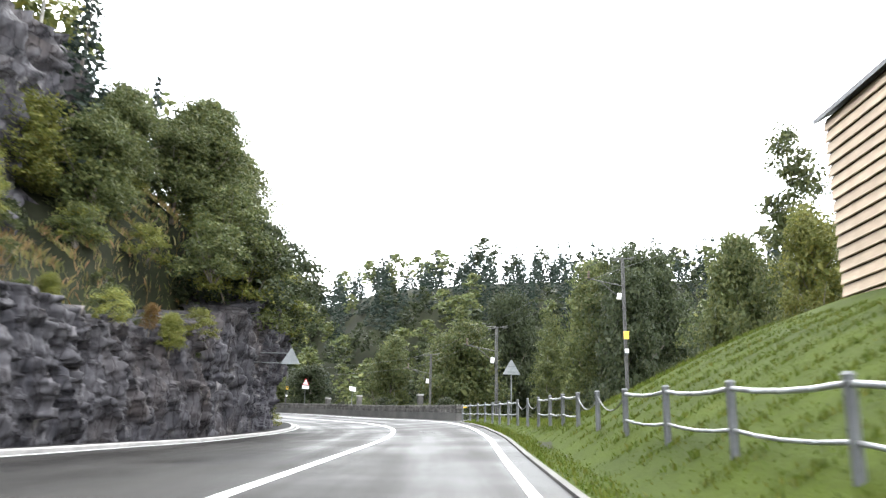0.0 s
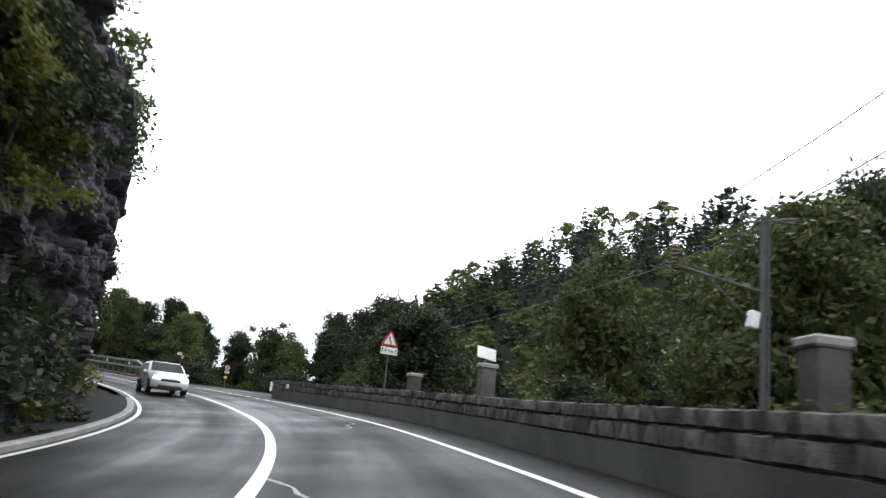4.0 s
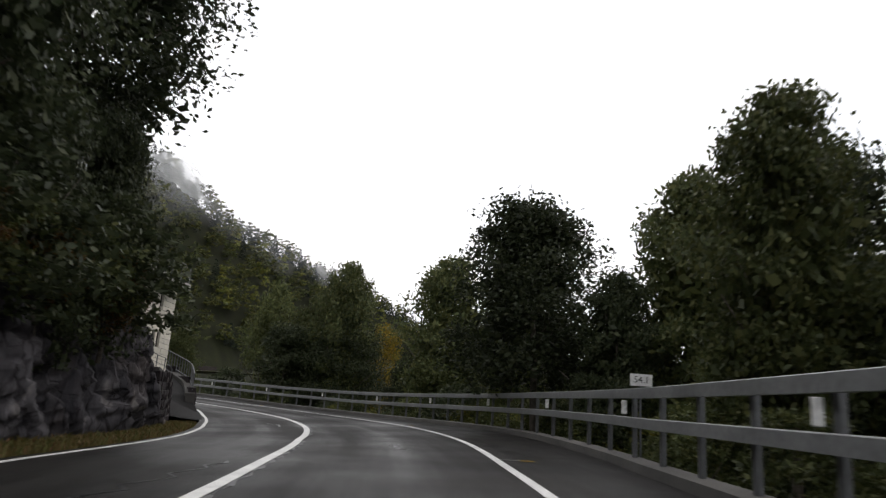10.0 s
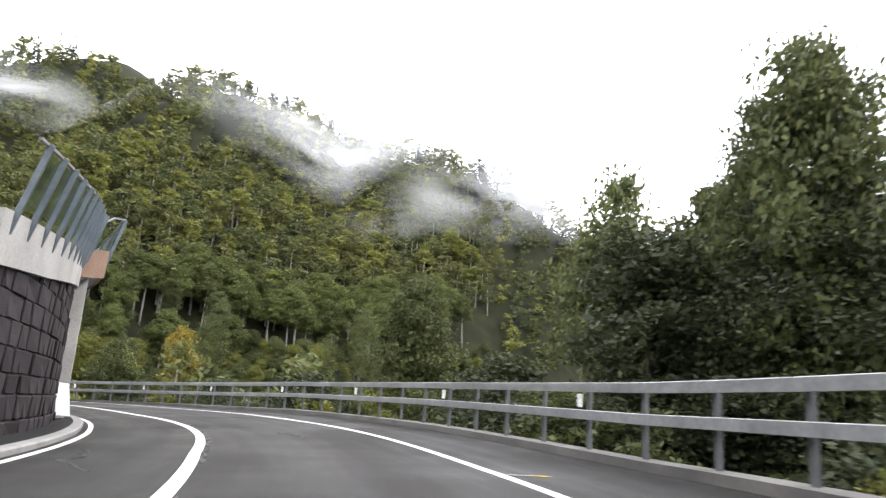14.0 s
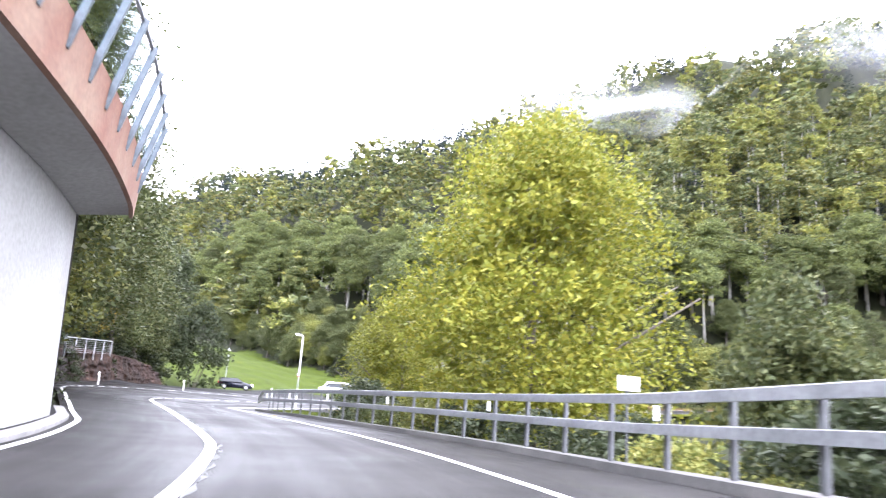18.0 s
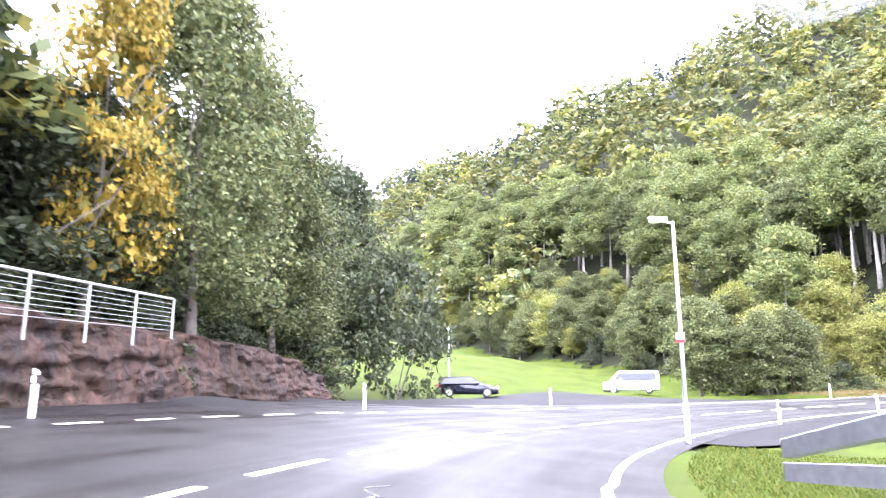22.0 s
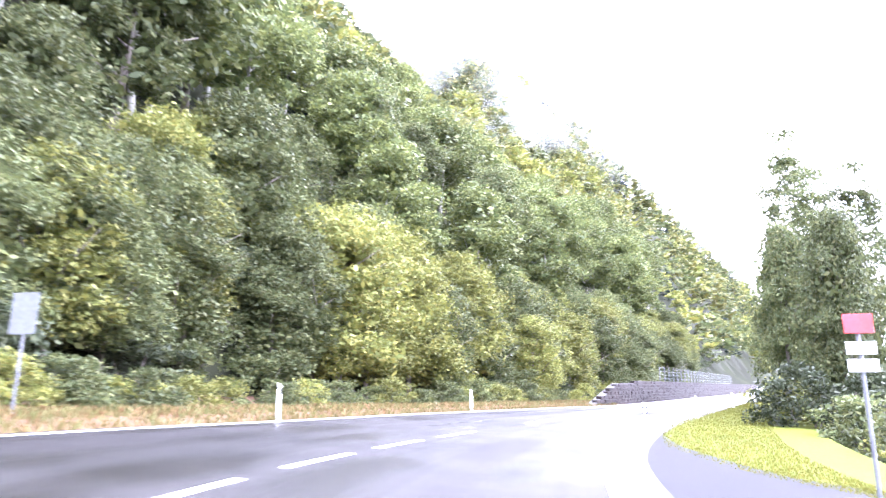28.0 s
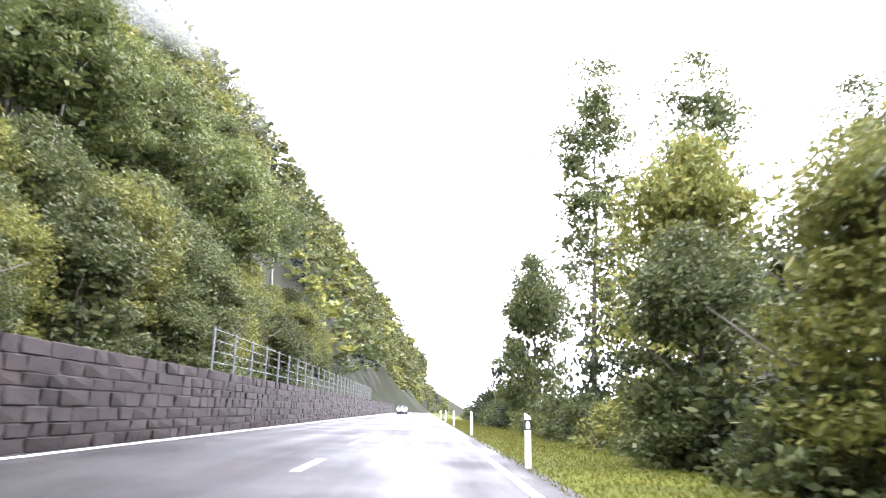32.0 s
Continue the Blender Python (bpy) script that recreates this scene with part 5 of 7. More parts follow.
kind_of("dark", broadleaf("maple", 11, 4.2, LEAF_DARK, 1, 24000, 0.125, clumps=110), "broad dark green maple in full leaf", "tree", "roadside trees")
kind_of("dark2", broadleaf("lime_tree", 10, 3.4, LEAF_DARK, 2, 20000, 0.12, 0.16, clumps=95), "dense dark green tree beside the road", "tree", "roadside trees")
kind_of("green", broadleaf("ash_tree", 10, 3.6, LEAF_MID, 3, 20000, 0.12, clumps=95), "green leafy broadleaf tree by the road", "tree", "roadside trees")
kind_of("green2", broadleaf("hazel_tree", 9, 3.0, LEAF_MID, 4, 17000, 0.11, 0.12, clumps=90), "bright green broadleaf tree, branched low", "tree", "roadside trees")
kind_of("tall", broadleaf("alder", 16, 3.4, LEAF_MID, 5, 13000, 0.15, 0.35, "column", BARK, 90), "tall slender tree with airy crown", "tree", "roadside trees")
kind_of("yellow", broadleaf("field_maple", 9, 3.4, LEAF_YELLOW, 6, 17000, 0.112, 0.18, clumps=90), "yellow green tree turning in autumn", "tree", "autumn trees")
kind_of("gold", broadleaf("golden_birch", 7, 2.2, LEAF_GOLD, 7, 9000, 0.08, 0.25, clumps=70), "golden yellow tree in autumn leaf", "tree", "autumn trees")
kind_of("rust", broadleaf("rowan", 7, 2.4, LEAF_RUST, 8, 6000, 0.10, 0.15, clumps=60), "rusty brown tree turning in autumn", "tree", "autumn trees")
kind_of("maple", broadleaf("sycamore", 20, 6.6, LEAF_DARK, 31, 42000, 0.145, 0.16, clumps=210), "tall broad maple with dense dark crown", "tree", "roadside trees")
kind_of("maple_green", broadleaf("sycamore", 20, 6.6, LEAF_MID, 38, 42000, 0.145, 0.2, clumps=210), "tall green sycamore leaning over the wall", "tree", "roadside trees")
kind_of("birch", broadleaf("birch", 14, 2.8, LEAF_MID, 32, 5200, 0.14, 0.25, "column", BARK_PALE, 60, 0.13), "slim airy birch with thin branches", "tree", "birches")
kind_of("lofty", broadleaf("alder", 22, 3.3, LEAF_MID, 36, 11500, 0.115, 0.3, "column", BARK, 80, 0.2), "tall airy alder with ragged dark crown", "tree", "roadside trees")
kind_of("high", broadleaf("maple", 15, 5.0, LEAF_DARK, 37, 24000, 0.13, 0.38, clumps=110), "overhanging maple with high dark crown", "tree", "roadside trees")
kind_of("beech", broadleaf("beech", 17, 4.2, LEAF_BEECH, 9, 9000, 0.18, 0.5, "round", BARK_PALE, 70, 0.24), "tall beech with bare pale trunk", "tree", "beech trees")
pine = broadleaf("pine", 12, 2.2, NEEDLE, 33, 2600, 0.17, 0.5, "round", BARK, 26, 0.14)
kind_of("yellow_big", broadleaf("field_maple", 15, 5.6, LEAF_LIME, 35, 38000, 0.11, 0.14, clumps=190), "large yellow green maple below the road", "tree", "autumn trees")
kind_of("pine", pine, "slender pine with bare lower trunk", "conifer", "pines")
kind_of("spruce", conifer(14, 3.0, 10), "dark spruce with drooping branches", "conifer", "spruces")
kind_of("spruce2", conifer(11, 2.1, 11), "slim dark spruce beside the slope", "conifer", "spruces")
kind_of("bush", bush("bush", 2.6, 1.8, LEAF_MID, 12, 3200, 0.095, 34), "leafy green bush beside the road", "bush", "roadside bushes")
kind_of("bush2", bush("hazel_bush", 3.4, 2.2, LEAF_DARK, 13, 4200, 0.105, 38), "dense dark green roadside bush", "bush", "roadside bushes")
kind_of("bush3", bush("bramble_bush", 2.4, 1.7, LEAF_YELLOW, 14, 3000, 0.09, 32), "yellow green bush turning in autumn", "bush", "autumn bushes")
kind_of("shrub", bush("shrub", 1.0, 0.8, LEAF_MID, 15, 1100, 0.065, 18), "low green shrub at ground level", "bush", "low shrubs")
for ob in KINDS.values():
    ob.matrix_world = pose(0, -1000, gz(0, -1000))
_used = set()


def plant(key, x, y, scale=1.0, turn=None, sink=0.1, z=None, tall=1.0):
    """One plant of a kind, on the ground; the first of a kind is the model itself."""
    t = rng.uniform(0, 360) if turn is None else turn
    zz = gz(x, y) if z is None else z
    m = pose(x, y, zz - sink, rng.uniform(-3, 3), rng.uniform(-3, 3), t)
    ob = KINDS[key] if key not in _used else copy_thing(KINDS[key], m)
    _used.add(key)
    ob.matrix_basis = m @ Matrix.Diagonal((scale, scale, scale * tall, 1))
    return ob


def plant_at(key, u, d, scale=1.0, tall=1.0, sink=0.15):
    p = P(u, d)
    return plant(key, p.x, p.y, scale, sink=sink, tall=tall)


# ---------- woods on the hills: past counting, joined ----------
def wood_template(seed, shape, n, size):
    r = np.random.default_rng(seed)
    if shape == "spruce":
        t = np.sqrt(r.uniform(0, 1, n))
        ang = r.uniform(0, 6.28, n)
        rad = t * 0.2 * r.uniform(0.5, 1.05, n)
        c = np.stack([np.cos(ang) * rad, np.sin(ang) * rad, 1.0 - t * 0.92], 1)
        return leaf_quads(c, size * 0.8, r, 0.3, 0.9)
    c = crown_points(0.40 if n > 300 else 0.28, 1.0, 0.29 if n > 300 else 0.32, n, r, 30 if n > 300 else 16)
    return leaf_quads(c, size, r, 0.55, 0.4)


def wood(name, xs, ys, heights, kinds, mats, label, category="woods"):
    """Trees at the places given, joined by kind into one mesh each under one thing."""
    thing = empty(name, None, label, category, kind="stuff")
    zs = ground(xs, ys)
    for key in sorted(set(kinds)):
        v, f = TEMPL[key]
        sel = np.array([k for k in range(len(xs)) if kinds[k] == key])
        n, c = len(sel), len(v)
        a = rng.uniform(0, 6.28, n)
        h = heights[sel][:, None]
        wide = h * rng.uniform(0.85, 1.3, n)[:, None]
        x = (v[None, :, 0] * np.cos(a)[:, None] - v[None, :, 1] * np.sin(a)[:, None]) * wide + xs[sel][:, None]
        y = (v[None, :, 0] * np.sin(a)[:, None] + v[None, :, 1] * np.cos(a)[:, None]) * wide + ys[sel][:, None]
        z = v[None, :, 2] * h + zs[sel][:, None] - 0.3
        V = np.stack([x, y, z], -1).reshape(-1, 3)
        F = (f[None] + (np.arange(n) * c)[:, None, None]).reshape(-1, 4)
        ob = new("crowns", mesh_np("crowns", V, F, mats[key]))
        ob.parent = thing
        ob["kind"] = "stuff"
        if key in "ABY":
            q = np.arange(4) * np.pi / 2
            lean = rng.normal(0, 0.02, (n, 2)) * h
            ring = lambda z_, r_, w: np.stack([xs[sel][:, None] + np.cos(q) * r_ * h / 15 + lean[:, :1] * w, ys[sel][:, None] + np.sin(q) * r_ * h / 15 + lean[:, 1:] * w, zs[sel][:, None] + z_ * h + 0 * q], -1)
            V = np.concatenate([ring(-0.05, 0.24, 0), ring(0.35, 0.19, 0.5), ring(0.8, 0.08, 1.0)], 1).reshape(-1, 3)
            f8 = np.array([(r + k, r + (k + 1) % 4, r + 4 + (k + 1) % 4, r + 4 + k) for r in (0, 4) for k in range(4)])
            ob = new("trunks", mesh_np("trunks", V, (f8[None] + (np.arange(n) * 12)[:, None, None]).reshape(-1, 4), BARK_PALE))
            ob.parent = thing
            ob["kind"] = "stuff"
    return thing


TEMPL = {"a": wood_template(21, "round", 170, 0.057), "b": wood_template(22, "round", 170, 0.057), "y": wood_template(23, "round", 170, 0.057), "s": wood_template(24, "spruce", 170, 0.046), "m": wood_template(29, "round", 330, 0.05), "n": wood_template(30, "round", 330, 0.05), "t": wood_template(34, "spruce", 260, 0.048),
         "A": wood_template(25, "round", 720, 0.030), "B": wood_template(26, "round", 720, 0.030), "Y": wood_template(27, "round", 720, 0.030), "S": wood_template(28, "spruce", 560, 0.03)}
WOOD_MATS = {"m": LEAF_DARK, "n": LEAF_MID, "t": NEEDLE, "a": FAR_LEAF, "b": LEAF_MID, "y": LEAF_YELLOW, "s": NEEDLE, "A": FAR_LEAF, "B": LEAF_MID, "Y": LEAF_YELLOW, "S": NEEDLE}


def scatter(x0, x1, y0, y1, gap, keep):
    """Places about one gap apart, jittered."""
    gx_, gy_ = np.meshgrid(np.arange(x0, x1, gap), np.arange(y0, y1, gap), indexing="ij")
    xs = gx_.ravel() + rng.uniform(-0.55, 0.55, gx_.size) * gap
    ys = gy_.ravel() + rng.uniform(-0.55, 0.55, gx_.size) * gap
    ok = keep(xs, ys)
    return xs[ok], ys[ok]


def foot(x, y):
    return (np.interp(y, FOOT_Y, FOOT_X) - x) * 0.85


def road_gap(x, y):
    return np.sqrt(((x[:, None] - SP[None, ::5, 0]) ** 2 + (y[:, None] - SP[None, ::5, 1]) ** 2).min(1))


def near_band(x, y):
    return (foot(x, y) < 75) & (road_gap(x, y) < 95) & (road_gap(x, y) > 12) & (y > -110) & (y < 190)


def mixed(e, y, near):
    cap_here = np.interp(y, CAP_Y, CAP)
    hi = np.clip(e * np.interp(y, SLOPE_Y, SLOPE) / cap_here, 0, 1.3)
    sp = 0.05 + 0.75 * smooth(0.55, 1.0, hi)
    r1, r2 = rng.uniform(size=len(e)), rng.uniform(size=len(e))
    k = np.where(r1 < sp, "s", np.where(r2 < 0.24, "y", np.where(r2 < 0.5, "b", "a")))
    return [c.upper() if near else c for c in k]


WOODS = "steep mixed woods turning yellow, spruces towards the ridge"
mx, my = scatter(-480, -222, -110, 190, 5.5, lambda x, y: near_band(x, y) & (foot(x, y) > 20))
wood("hillside_woods", mx, my, rng.uniform(13, 18, len(mx)), mixed(foot(mx, my), my, True), WOOD_MATS, WOODS)
mx, my = scatter(-860, -222, -300, 860, 7.2, lambda x, y: (foot(x, y) > 2) & (foot(x, y) < 180) & ~near_band(x, y) & (road_gap(x, y) > 14))
wood("hillside_woods", mx, my, rng.uniform(11, 18, len(mx)), mixed(foot(mx, my), my, False), WOOD_MATS, WOODS)
NX, NY = (-420, -200, -110, -60, -20, 60, 200, 500), (1900, 800, 300, 215, 150, 118, 100, 60)
nx, ny = scatter(-300, 260, 90, 420, 6.2, lambda x, y: (y - np.interp(x, NX, NY) > -4) & (y - np.interp(x, NX, NY) < 90))
hn = ny - np.interp(nx, NX, NY)
kinds = ["t" if rng.uniform() < 0.06 + 0.75 * smooth(22, 48, np.array([h]))[0] else ("n" if rng.uniform() < 0.45 else "m") for h in hn]
wood("far_woods", nx, ny, rng.uniform(8, 14, len(nx)), kinds, WOOD_MATS, "dark mixed woods on the hill across the valley")
ix, iy = scatter(-165, -8, -80, 125, 5.6, lambda x, y: (road_gap(x, y) > np.where((y < 62) & (x > -60), 25, np.where(y < 80, 15.5, 19))) & (foot(x, y) < -20) & ~((x > -45) & (y > 70)))
wood("knoll_woods", ix, iy, rng.uniform(9, 14, len(ix)), [(k if g < 27 else k.lower()) for k, g in zip(["A" if rng.uniform() < 0.6 else ("S" if rng.uniform() < 0.3 else "B") for _ in ix], road_gap(ix, iy))], WOOD_MATS, "dense mixed woods on the rocky knoll")

# ---------- roadside planting ----------
def row_off(keys, u0, u1, line, o0, o1, n, s0=0.8, s1=1.2, tall=1.0):
    """n plants in a strip that keeps its distance from a line along the road (o0, o1: metres further out, left negative)."""
    for k in range(n):
        u = u0 + (u1 - u0) * (k + rng.uniform(0.1, 0.9)) / n
        plant_at(keys[int(rng.integers(len(keys)))], u, line(u) + rng.uniform(o0, o1), rng.uniform(s0, s1), tall)


left_line, rail_line = lambda u: along(LEFT, u), lambda u: along(RAIL, u)
row_off(["green2", "yellow", "spruce2", "green"], -1.0, 2.2, left_line, -12, -8.5, 5, 0.5, 0.8)
row_off(["green", "bush2", "green2", "yellow"], 0.0, 2.0, left_line, -8.5, -6.2, 6, 0.3, 0.5)
row_off(["shrub", "bush3", "bush3", "shrub"], -1.0, 2.6, left_line, -5.5, -4.2, 16, 0.4, 0.7)
row_off(["bush", "bush3", "green2", "bush"], 0.4, 2.5, left_line, -9.0, -5.0, 20, 0.35, 0.7)
row_off(["green", "yellow", "green", "green2"], 3.5, 6.6, left_line, -8.0, -5.0, 13, 0.5, 0.75)
row_off(["green", "yellow", "green2"], 2.6, 4.0, left_line, -6.0, -3.6, 6, 0.6, 0.85)
row_off(["bush2", "bush", "bush3"], 2.7, 6.8, left_line, -4.2, -3.0, 22, 0.8, 1.2)
# plants growing out of the cliff and over its edge
for k in range(34):
    u = 2.35 + k * 0.118
    d = along(LEFT, u) - rng.uniform(1.6, 2.6) - tab((4.2, 0), (4.8, 1.3), (7, 1.5))(u)
    p = P(u, d, rng.uniform(5.6, 9.5))
    kind = (["bush", "bush", "bush3", "green2"] if u < 3.6 else ["bush2", "bush", "bush", "green2"])[int(rng.integers(4))]
    plant(kind, p.x, p.y, rng.uniform(0.35, 0.5) if kind == "green2" else rng.uniform(0.8, 1.2), z=p.z)
for k in range(18):
    u = 2.75 + k * 0.072
    p = P(u, along(LEFT, u) - rng.uniform(1.0, 1.9), rng.uniform(5.4, 8.4))
    plant(["bush", "bush2", "bush3"][k % 3], p.x, p.y, rng.uniform(1.0, 1.4), z=p.z)
for k in range(18):
    u = 4.42 + k * 0.034
    p = P(u, -6.75 + rng.uniform(-0.35, 0.35), 10.6 - k * 0.30 + rng.uniform(-0.6, 0.3) - 1.0)
    plant(["bush2", "bush", "bush3"][k % 3], p.x, p.y, rng.uniform(0.55, 0.85), z=p.z)
for k in range(26):
    u = -0.6 + k * 0.115
    p = P(u, along(LEFT, u) - rng.uniform(1.3, 2.6), rng.uniform(3.2, 4.6))
    kind = ["bush", "rust", "shrub", "yellow", "bush3"][k % 5]
    plant(kind, p.x, p.y, rng.uniform(0.12, 0.2) if kind in ("rust", "yellow") else rng.uniform(0.3, 0.55), z=p.z)
for k in range(16):
    u = 10.3 + k * 0.09
    p = P(u, rng.uniform(-8.6, -7.3), rng.uniform(2.0, 3.2))
    plant(["bush2", "bush", "bush2", "rust"][k % 4], p.x, p.y, rng.uniform(0.8, 1.2) if k % 4 != 3 else 0.4, z=p.z)
row_off(["bush2", "bush", "gold", "green2"], 6.6, 10.4, left_line, -5.5, -3.6, 18, 0.7, 1.2)
row_off(["dark", "dark2", "green", "yellow"], 6.8, 11.3, left_line, -9, -6.0, 14, 0.7, 1.1)
row_off(["bush2", "bush", "rust"], 10.4, 11.5, left_line, -5.2, -3.8, 6, 0.8, 1.2)
row_off(["bush", "bush2", "bush2", "bush3"], 10.2, 22.0, rail_line, 3.2, 6.5, 78, 0.8, 1.25)
row_off(["shrub", "bush2", "bush"], 9.3, 10.4, rail_line, 2.2, 5.0, 14, 0.7, 1.0)
row_off(["shrub", "bush3", "shrub", "bush"], 10.2, 22.0, rail_line, 1.6, 3.0, 60, 0.6, 1.0)
row_off(["dark2", "dark2", "green2"], 10.6, 13.4, rail_line, 5.0, 9.5, 18, 0.55, 0.85, 1.1)
row_off(["green", "green2", "dark2", "yellow"], 12.6, 17.0, rail_line, 7.0, 16, 13, 0.4, 0.65)
row_off(["green2", "yellow", "green"], 17.0, 21.4, rail_line, 6.0, 15, 18, 0.4, 0.6)
row_off(["green", "yellow", "dark2", "green2"], 20.0, 22.3, DARK_FACE, -7.5, -2.2, 15, 1.0, 1.5)
for u, d, k in ((20.0, -11.5, "green"), (20.5, -10.5, "dark"), (21.1, -12.5, "green")):
    plant_at(k, u, d, 1.35, 1.1)
row_off(["bush2", "bush"], 19.9, 23.2, DARK_FACE, -2.4, -1.0, 16, 0.7, 1.0)
row_off(["bush2", "green2", "dark2"], 22.9, 24.9, tab((22.3, -10.6), (22.8, -11.9), (23.3, -12.9), (24.0, -15.2), (24.6, -18), (25.0, -21)), -8, -4.6, 14, 0.8, 1.3)
row_off(["bush", "green2", "bush2", "yellow", "bush3"], 27.8, 38, lambda u: -13.0, -6, -1.0, 70, 0.8, 1.3)
row_off(["bush", "shrub", "bush3", "shrub"], 27.8, 40, lambda u: -12.2, -1.5, 0.5, 44, 0.6, 1.0)
row_off(["bush", "bush3", "bush2", "bush"], 29.4, 40, lambda u: 7.0, 0, 3.0, 52, 0.8, 1.3)
row_off(["bush", "bush2", "bush3", "bush"], 30.3, 37, lambda u: 5.9, 0, 1.0, 38, 0.7, 1.1)
row_off(["bush", "green2", "bush2"], 3.5, 9.2, lambda u: 15.0, 2.0, 14, 30, 0.7, 1.2)
row_off(["dark2", "green", "dark", "green2"], 8.9, 10.9, lambda u: 17.0, 0, 9, 10, 0.6, 0.85)
row_off(["bush2", "bush"], 9.1, 10.6, lambda u: 11.0, 0, 5, 9, 0.8, 1.1)
row_off(["bush2", "bush2", "bush"], 9.2, 11.2, lambda u: 13.5, 0, 7, 18, 1.2, 1.8)
row_off(["bush2", "bush"], 8.3, 9.3, lambda u: 14.5, 0, 5, 10, 0.8, 1.2)
row_off(["bush", "bush2", "shrub"], 3.7, 7.4, lambda u: 5.2, 0, 2.5, 22, 0.5, 0.9)
row_off(["green2", "green", "bush2", "green2", "yellow"], 27.0, 34, lambda u: -15.5, -5.0, 0.0, 70, 0.7, 1.05)
row_off(["bush2", "bush2", "bush"], 22.6, 25.2, tab((22.3, -10.6), (22.8, -11.9), (23.3, -12.9), (24.0, -15.2), (24.6, -18), (25.0, -21)), -4.6, -2.6, 12, 0.9, 1.5)
row_off(["bush", "bush3", "bush"], 27.35, 32.3, lambda u: -12.4, -1.4, 0.6, 46, 0.5, 0.85)
# edge of the woods behind the meadow: bushes in front, beeches behind
wx, wy = scatter(-380, -225, -110, 190, 4.7, lambda x, y: (foot(x, y) > 1.5) & (foot(x, y) < 24) & (road_gap(x, y) > np.where(y < 45, 22, 17)))
for x, y, e in zip(wx, wy, foot(wx, wy)):
    if e < 8 and rng.uniform() < 0.9:
        plant(["green2", "yellow", "green", "green2", "bush2", "yellow"][int(rng.integers(6))], x, y, rng.uniform(0.75, 1.2))
    elif e < 13 and rng.uniform() < 0.5:
        plant(["green2", "green", "yellow"][int(rng.integers(3))], x, y, rng.uniform(0.7, 1.0))
    elif rng.uniform() < 0.8:
        plant(["beech", "beech", "beech", "beech", "tall"][int(rng.integers(5))], x, y, rng.uniform(0.95, 1.25))
wx, wy = scatter(-300, -225, -70, 60, 3.0, lambda x, y: (foot(x, y) > 0.3) & (foot(x, y) < 5) & (road_gap(x, y) > np.where(y < 45, 22, 16)))
for x, y in zip(wx, wy):
    plant(["bush2", "green2", "yellow", "green"][int(rng.integers(4))], x, y, rng.uniform(0.5, 0.85))
# single trees that stand out
plant("dark2", -49.5, 131.5, 0.75, tall=1.70)
plant("dark2", -44.6, 129.2, 0.78, tall=1.70)
plant("dark2", -54.5, 133.2, 0.68, tall=1.80)
plant("green", -41.3, 129.5, 0.85, tall=1.50)
plant("dark2", -36.6, 129.0, 0.95, tall=1.60)
plant("dark", -32.2, 126.5, 0.85, tall=1.80)
plant("dark2", -27.0, 122.0, 1.00, tall=1.60)
plant("green", -150.5, 78.5, 1.20, tall=1.10)
plant("maple_green", -154.9, 69.0, 1.06, tall=0.82)
plant("maple_green", -158.0, 60.0, 0.91, tall=1.04)
plant("maple_green", -173.4, 41.5, 0.76, tall=1.25)
plant("maple_green", -180.1, 33.9, 0.70, tall=1.22)
plant("spruce", -196.6, 8.1, 0.75, tall=2.00)
plant("lofty", -269.0, 98.9, 1.00, tall=1.00)
plant("lofty", -265.0, 96.4, 0.82, tall=1.00)
plant("yellow", -277.2, 106.4, 0.66, tall=1.15)
plant("lofty", -260.1, 91.8, 0.75, tall=1.00)
plant("lofty", -295.5, 129.8, 1.08, tall=1.00)
plant("lofty", -288.9, 130.7, 1.08, tall=1.05)
plant("lofty", -280.6, 122.7, 0.80, tall=1.00)
plant("yellow", -285.9, 121.1, 1.13, tall=1.36)
plant("green2", -281.4, 109.6, 0.62, tall=1.10)
plant("green2", -274.2, 102.8, 0.72, tall=1.10)
plant("green2", -270.9, 100.2, 0.60, tall=1.10)
plant("green2", -268.4, 97.8, 0.62, tall=1.15)
plant("bush2", -266.5, 95.6, 1.05, tall=1.60)
plant("green2", -263.3, 93.8, 0.80, tall=1.00)
plant("green2", -259.4, 88.8, 0.75, tall=0.85)
plant("green2", -301.4, 133.2, 0.90, tall=1.50)
plant("green2", -280.8, 116.5, 1.00, tall=1.05)
plant("bush2", -291.0, 125.4, 1.35, tall=1.64)
plant("bush2", -309.6, 142.6, 1.10, tall=2.00)
plant("green", -263.2, 89.6, 0.65, tall=1.80)
plant("green", -254.2, 83.7, 0.60, tall=1.85)
plant("dark", -32.9, 85.0, 0.57, tall=1.95)
plant("green", -38.4, 89.8, 0.48, tall=2.00)
plant("high", -66.6, 109.2, 0.60, tall=1.50)
plant("high", -60.6, 106.4, 0.66, tall=1.35)
plant("high", -76.2, 112.6, 0.92, tall=1.05)
plant("pine", -15.0, 39.2, 0.85, tall=0.60)
plant("yellow", -15.1, 32.7, 0.37, tall=0.60)
plant("spruce2", -23.4, 55.3, 0.64, tall=1.69)
plant("spruce", -16.3, 29.8, 0.68, tall=1.05)
plant("yellow", -16.9, 27.2, 0.71, tall=0.71)
plant("birch", 23.5, 49.7, 1.03, tall=1.56)
plant("yellow", 16.3, 32.1, 0.52, tall=1.90)
plant("green", 2.8, 88.0, 1.38, tall=1.27)
plant("green2", -6.7, 91.8, 1.04, tall=1.49)
plant("dark", 21.0, 75.1, 1.32, tall=1.68)
plant("green", 17.9, 83.1, 1.28, tall=1.90)
plant("birch", 11.2, 81.2, 0.77, tall=1.47)
